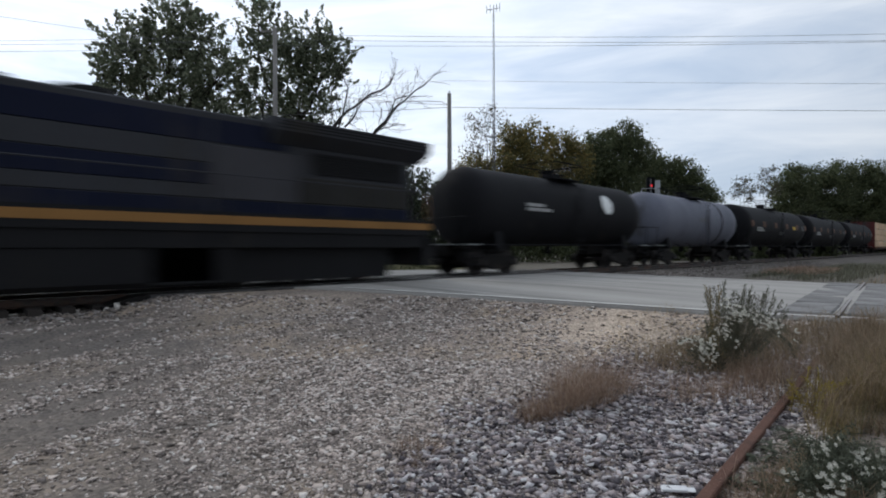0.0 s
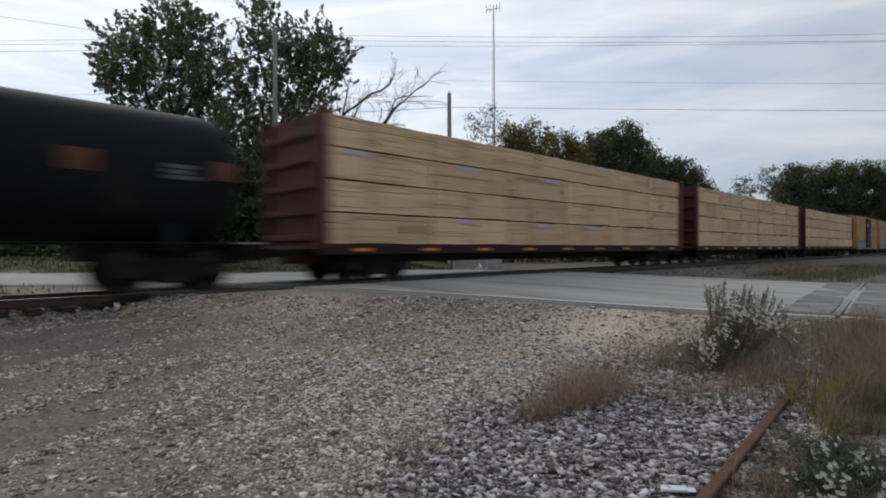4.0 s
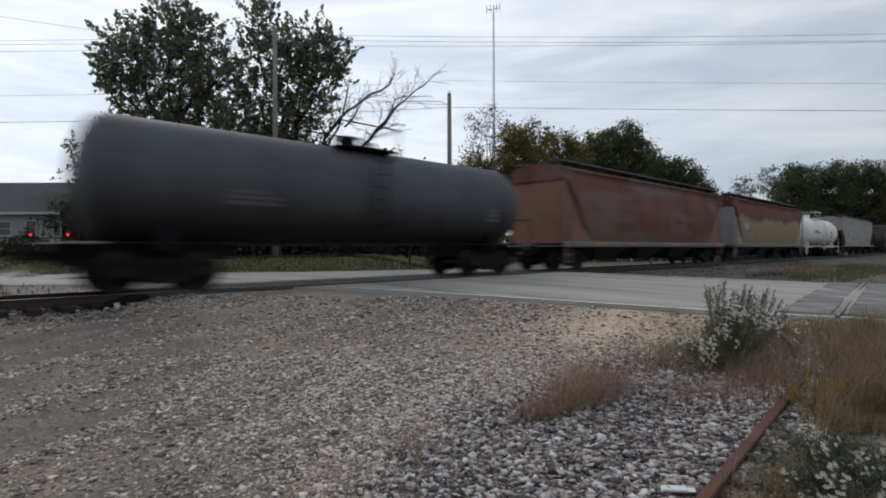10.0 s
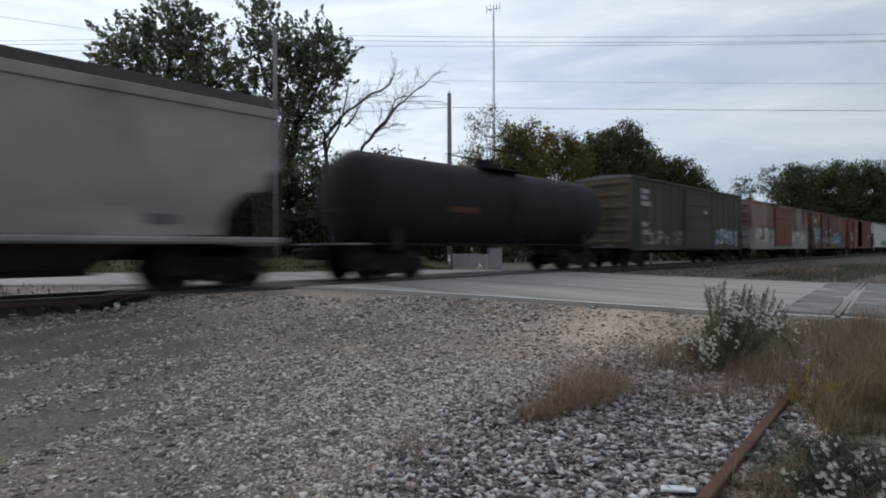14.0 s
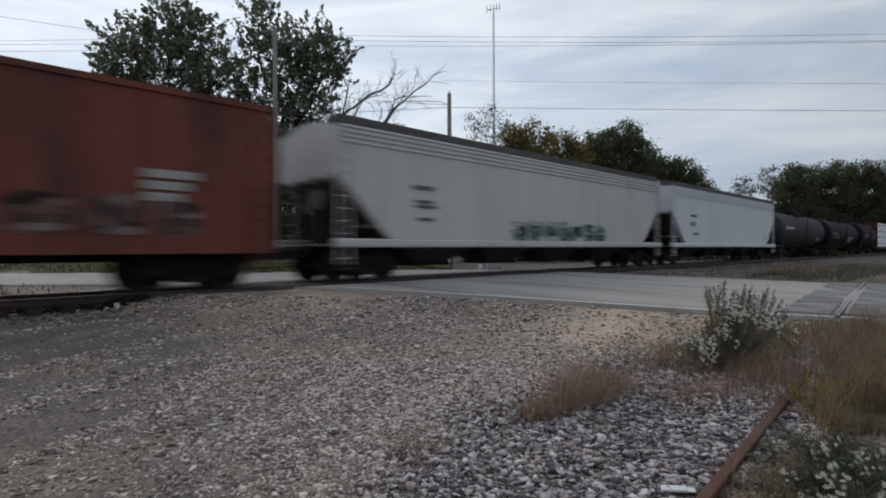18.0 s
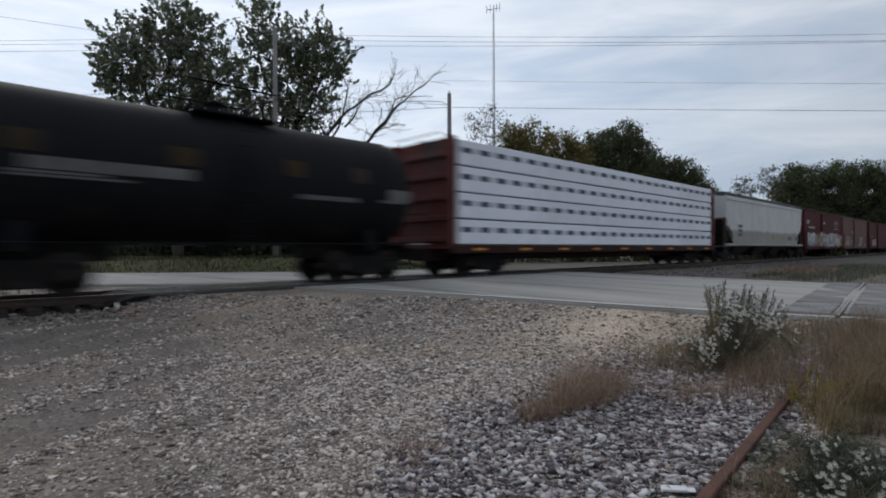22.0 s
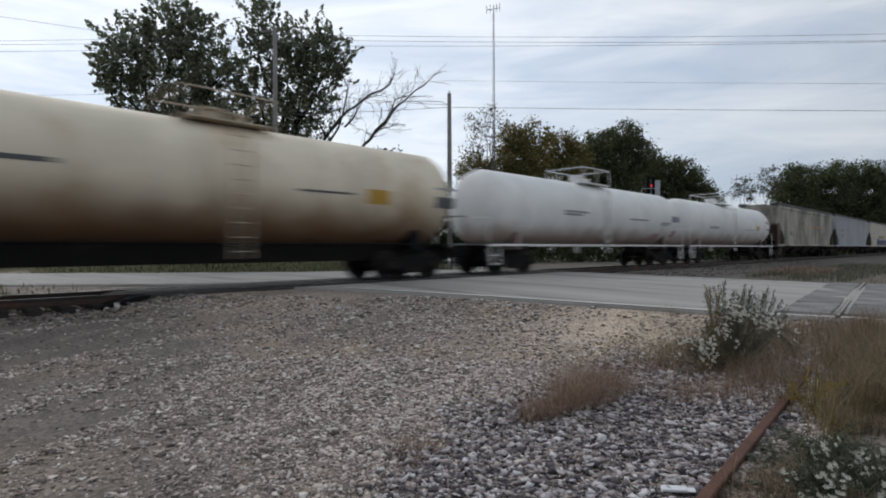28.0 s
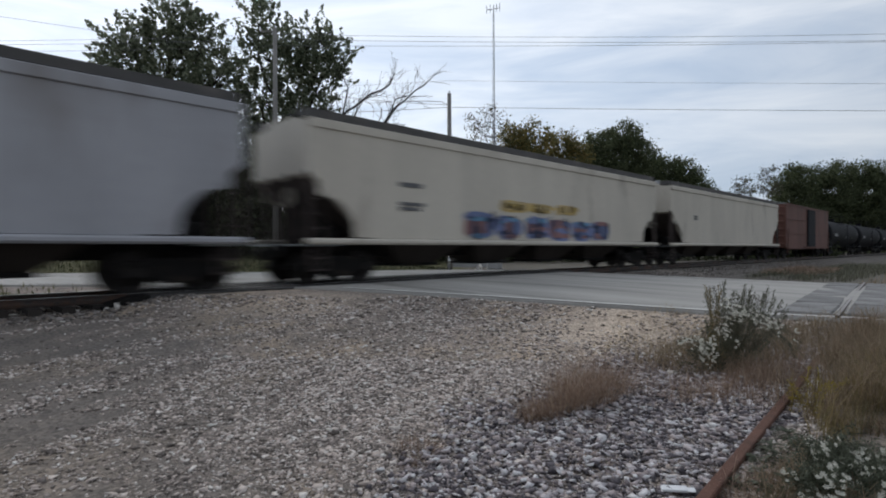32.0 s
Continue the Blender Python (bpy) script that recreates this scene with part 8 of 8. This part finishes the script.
c = tank_car("tank_car", "dark tank car with a yellow stripe and graffiti", 482.5, 499.5, M_BLACK, r=1.52, trim=M_BLACK, marks=[(-7.05, 2.62, 2.5, 0.17, 1, paint("dull_yellow_stripe", (0.20, 0.105, 0.03), GRIME, 0.3)), (-6.7, 2.36, 1.7, 0.3, 2, O)], panels=[(2.0, 2.3, 2.9, 0.75, paint("pale_spray", (0.16, 0.155, 0.16))), (-5.0, 2.3, 1.6, 0.3, paint("blue_grey_patch", (0.1, 0.11, 0.15)))])
m_ochre = paint("dull_ochre_panel", (0.034, 0.024, 0.012), GRIME, 0.4)
m_dim = paint("worn_white_stencil", (0.12, 0.12, 0.12), GRIME, 0.4)
tank_car("tank_car", "short black tank car with worn white lettering", 501.7, 513.2, M_BLACK, r=1.65, marks=[(-4.1, 2.75, 3.0, 0.24, 1, m_dim), (-4.4, 2.48, 2.2, 0.14, 2, m_dim), (-3.0, 2.66, 1.2, 0.16, 1, K), (4.5, 2.72, 0.8, 0.36, 1, m_dim), (4.2, 2.4, 0.9, 0.08, 1, m_dim), (1.6, 2.4, 1.8, 0.12, 1, K)], panels=[(x, 3.25, 0.55, 0.42, m_ochre) for x in (-4.4, -1.5, 1.2, 3.2)])
lumber_car("lumber_car", "centre-beam flat car stacked with white-wrapped lumber", 514.7, 538.2, m_wrap, True, columns=5)
m_rusty_mark = paint("dull_orange_marking", (0.32, 0.19, 0.09), GRIME, 0.3)
hopper_car("covered_hopper", "cream covered hopper car with orange reflectors", 540.2, 560.0, m_band_hopper, style="flat", bays=3, marks=[(-7.4, 2.6, 0.9, 0.9, 3, K), (7.6, 1.9, 1.0, 0.4, 1, K), (5.2, 1.9, 1.0, 0.4, 1, K), (0.5, 1.9, 0.55, 0.3, 1, m_rusty_mark), (3.2, 1.9, 0.55, 0.3, 1, m_rusty_mark)])
c = box_car("boxcar", "maroon boxcar with long white graffiti", 561.2, 577.2, m_maroon_box, m_maroon_box, top=4.72, doors=((-1.5, 3.0),), seams=0, posts=0, ribs=6, marks=[(x, z, w, h, 1, W) for x in (4.9, 5.5, 6.1) for z, w, h in ((3.8, 0.5, 0.09), (3.3, 0.5, 0.09))] + [(x, 3.8, 0.1, 0.55, 1, W) for x in (4.9, 5.6, 5.9, 6.2, 6.5)] + [(4.9, 3.05, 1.75, 0.12, 1, W), (-7.4, 3.6, 1.5, 0.4, 2, W), (-6.6, 3.0, 2.6, 0.2, 1, W), (-0.9, 3.6, 0.8, 0.35, 1, W)])
tags(c, -7.3, 7.4, 1.75, 1.5, ((0.46, 0.46, 0.46), (0.30, 0.31, 0.33), (0.42, 0.18, 0.10), (0.5, 0.5, 0.5)), 41, y=-HALF - 0.09, shapes=9)
for x in (-3.4, 7.1):
    tags(c, x, x + 0.9, 1.8, 1.3, ((0.50, 0.24, 0.07), (0.42, 0.10, 0.10), (0.5, 0.3, 0.2)), 45 + int(x), y=-HALF - 0.13, shapes=1)
c = box_car("boxcar", "faded brown boxcar with grey graffiti", 579.1, 595.2, m_brown_box, m_brown_box, top=4.72, doors=((-2.0, 3.4),), seams=0, posts=0, ribs=6, marks=[(-2.9, 3.0, 0.7, 0.4, 1, W), (6.0, 1.4, 0.5, 0.3, 1, W)])
tags(c, -7.4, -2.3, 1.75, 1.2, ((0.28, 0.29, 0.31), (0.36, 0.37, 0.4), (0.3, 0.14, 0.08)), 42, shapes=4)
tags(c, 1.7, 4.7, 1.75, 1.2, ((0.27, 0.28, 0.3), (0.33, 0.34, 0.36), (0.3, 0.16, 0.12)), 43, shapes=2)
c = box_car("boxcar", "maroon boxcar with small graffiti", 597.2, 613.7, m_maroon_box, m_maroon_box, top=4.72, doors=((-1.4, 2.8),), seams=0, posts=0, ribs=6, marks=[(-6.2, 2.6, 0.9, 0.25, 1, W)])
tags(c, -5.9, -2.2, 1.7, 1.0, ((0.34, 0.33, 0.34), (0.36, 0.16, 0.15), (0.4, 0.4, 0.42)), 44, shapes=3)
tank_car("tank_car", "slate blue tank car with yellow lettering", 615.4, 630.9, m_grey_tank, r=1.5, trim=M_BLACK, marks=[(-3.0, 2.8, 1.4, 0.4, 2, Y)])
tank_car("tank_car", "cream tank car streaked with brown stains", 633.0, 648.9, m_tan_tank, r=1.57, underframe=True, dome=0.3, trim=M_BLACK, top_m=m_tan_fitting, marks=[(-4.6, 2.75, 1.4, 0.10, 1, K), (2.0, 2.55, 1.7, 0.06, 1, K), (6.9, 2.95, 0.9, 0.07, 1, W)], panels=[(4.2, 2.7, 0.8, 0.42, paint("dull_yellow_placard", (0.42, 0.25, 0.05), GRIME, 0.2)), (6.9, 2.65, 0.8, 0.36, K)])
m_worn = paint("worn_grey_stencil", (0.28, 0.27, 0.29), DUST, 0.2)
m_pink = paint("faded_red_placard", (0.40, 0.27, 0.27), DUST, 0.3)
tank_car("tank_car", "white tank car with a top railing and blue panel", 651.0, 667.3, m_white_tank, r=1.5, dome=-0.5, low_sill=True, saddle_m=m_stained, marks=[(-3.8, 2.6, 2.2, 0.25, 2, m_worn), (2.0, 2.45, 2.0, 0.08, 1, m_worn), (5.6, 2.36, 1.3, 0.2, 2, m_worn)], panels=[(7.0, 2.74, 0.9, 0.32, m_worn), (6.9, 2.74, 0.5, 0.33, paint("faded_blue_panel", (0.15, 0.15, 0.30), DUST, 0.2)), (7.2, 1.95, 0.5, 0.36, m_pink), (5.0, 1.75, 0.8, 0.3, m_pink)])
tank_car("tank_car", "white tank car with rust-stained ends", 669.2, 685.0, m_white_tank, r=1.5, dome=-1.1, low_sill=True, saddle_m=m_stained, marks=[(-5.3, 2.36, 2.0, 0.16, 2, m_worn), (1.5, 2.3, 1.9, 0.04, 1, m_worn), (6.5, 3.05, 1.1, 0.26, 3, m_worn)], panels=[(4.1, 2.6, 0.6, 0.34, Y), (6.5, 2.45, 0.75, 0.12, W)])
m_faint = paint("faded_orange_logo", (0.36, 0.19, 0.09), (0.3, 0.25, 0.2), 0.35)
hopper_car("covered_hopper", "dirty taupe covered hopper car with faded orange logo", 686.7, 707.4, m_taupe_hopper, style="flat", bays=4, end_m=m_brown_end, marks=[(-2.55, 3.05, 0.5, 0.48, 1, m_faint), (0.5, 3.06, 4.1, 0.22, 1, m_faint), (-7.0, 2.4, 0.9, 0.4, 2, K)])
hopper_car("covered_hopper", "bluish grey covered hopper car", 708.8, 730.1, m_lilac_hopper, style="flat", bays=4, marks=[(-7.4, 3.0, 0.9, 0.2, 1, K), (-7.4, 2.5, 1.0, 0.3, 2, K)])
c = hopper_car("covered_hopper", "cream covered hopper car with blue graffiti", 731.7, 752.4, m_cream_hopper, style="flat", bays=4, marks=[(-7.2, 3.0, 0.9, 0.2, 1, K), (-7.2, 2.4, 1.1, 0.3, 2, K)])
tags(c, -4.4, 5.4, 1.75, 0.95, ((0.14, 0.17, 0.30), (0.12, 0.24, 0.36), (0.22, 0.12, 0.12)), 51, y=-HALF - 0.01, shapes=6)
tags(c, -2.6, 2.6, 2.55, 0.45, ((0.42, 0.30, 0.10), (0.44, 0.36, 0.2), (0.4, 0.3, 0.15)), 52, y=-HALF - 0.01, shapes=3)
c = hopper_car("covered_hopper", "cream covered hopper car", 754.2, 775.0, m_cream_hopper, style="flat", bays=4, marks=[(-7.2, 2.9, 0.9, 0.3, 2, K)])
box_car("boxcar", "rust-brown boxcar at the far end of the train", 777.4, 793.6, m_brown_box, m_black_door, top=4.9, doors=((-1.0, 3.0),), seams=2, ribs=6)
for f, r in ((795.6, 812.4), (813.8, 830.6), (832.0, 848.8)):
    tank_car("tank_car", "black tank car with white lettering", f, r, M_BLACK, r=1.5, marks=BLACK_MARKS)


def motions():
    """The train rolls by from right to left, slowing a little; its wheels turn just under a quarter turn a frame."""
    for car, start in CARS:
        rows = []
        for k in range(17):
            t = k * 2.0
            rows.append((t, pose(start - 23.2065 * t + 0.01775 * t * t, TRACK_Y, 0)))
        walk(car, rows)
    first = WHEELSETS[0]
    walk(first, [(k / FPS, pose(0, 0, 0, 0, -86 * k, 0)) for k in range(int(SECONDS * FPS) + 1)])
    for w in WHEELSETS[1:]:
        w.rotation_mode = "QUATERNION"
        w.animation_data_create()
        w.animation_data.action = first.animation_data.action
        w.animation_data.action_slot = first.animation_data.action_slot


motions()
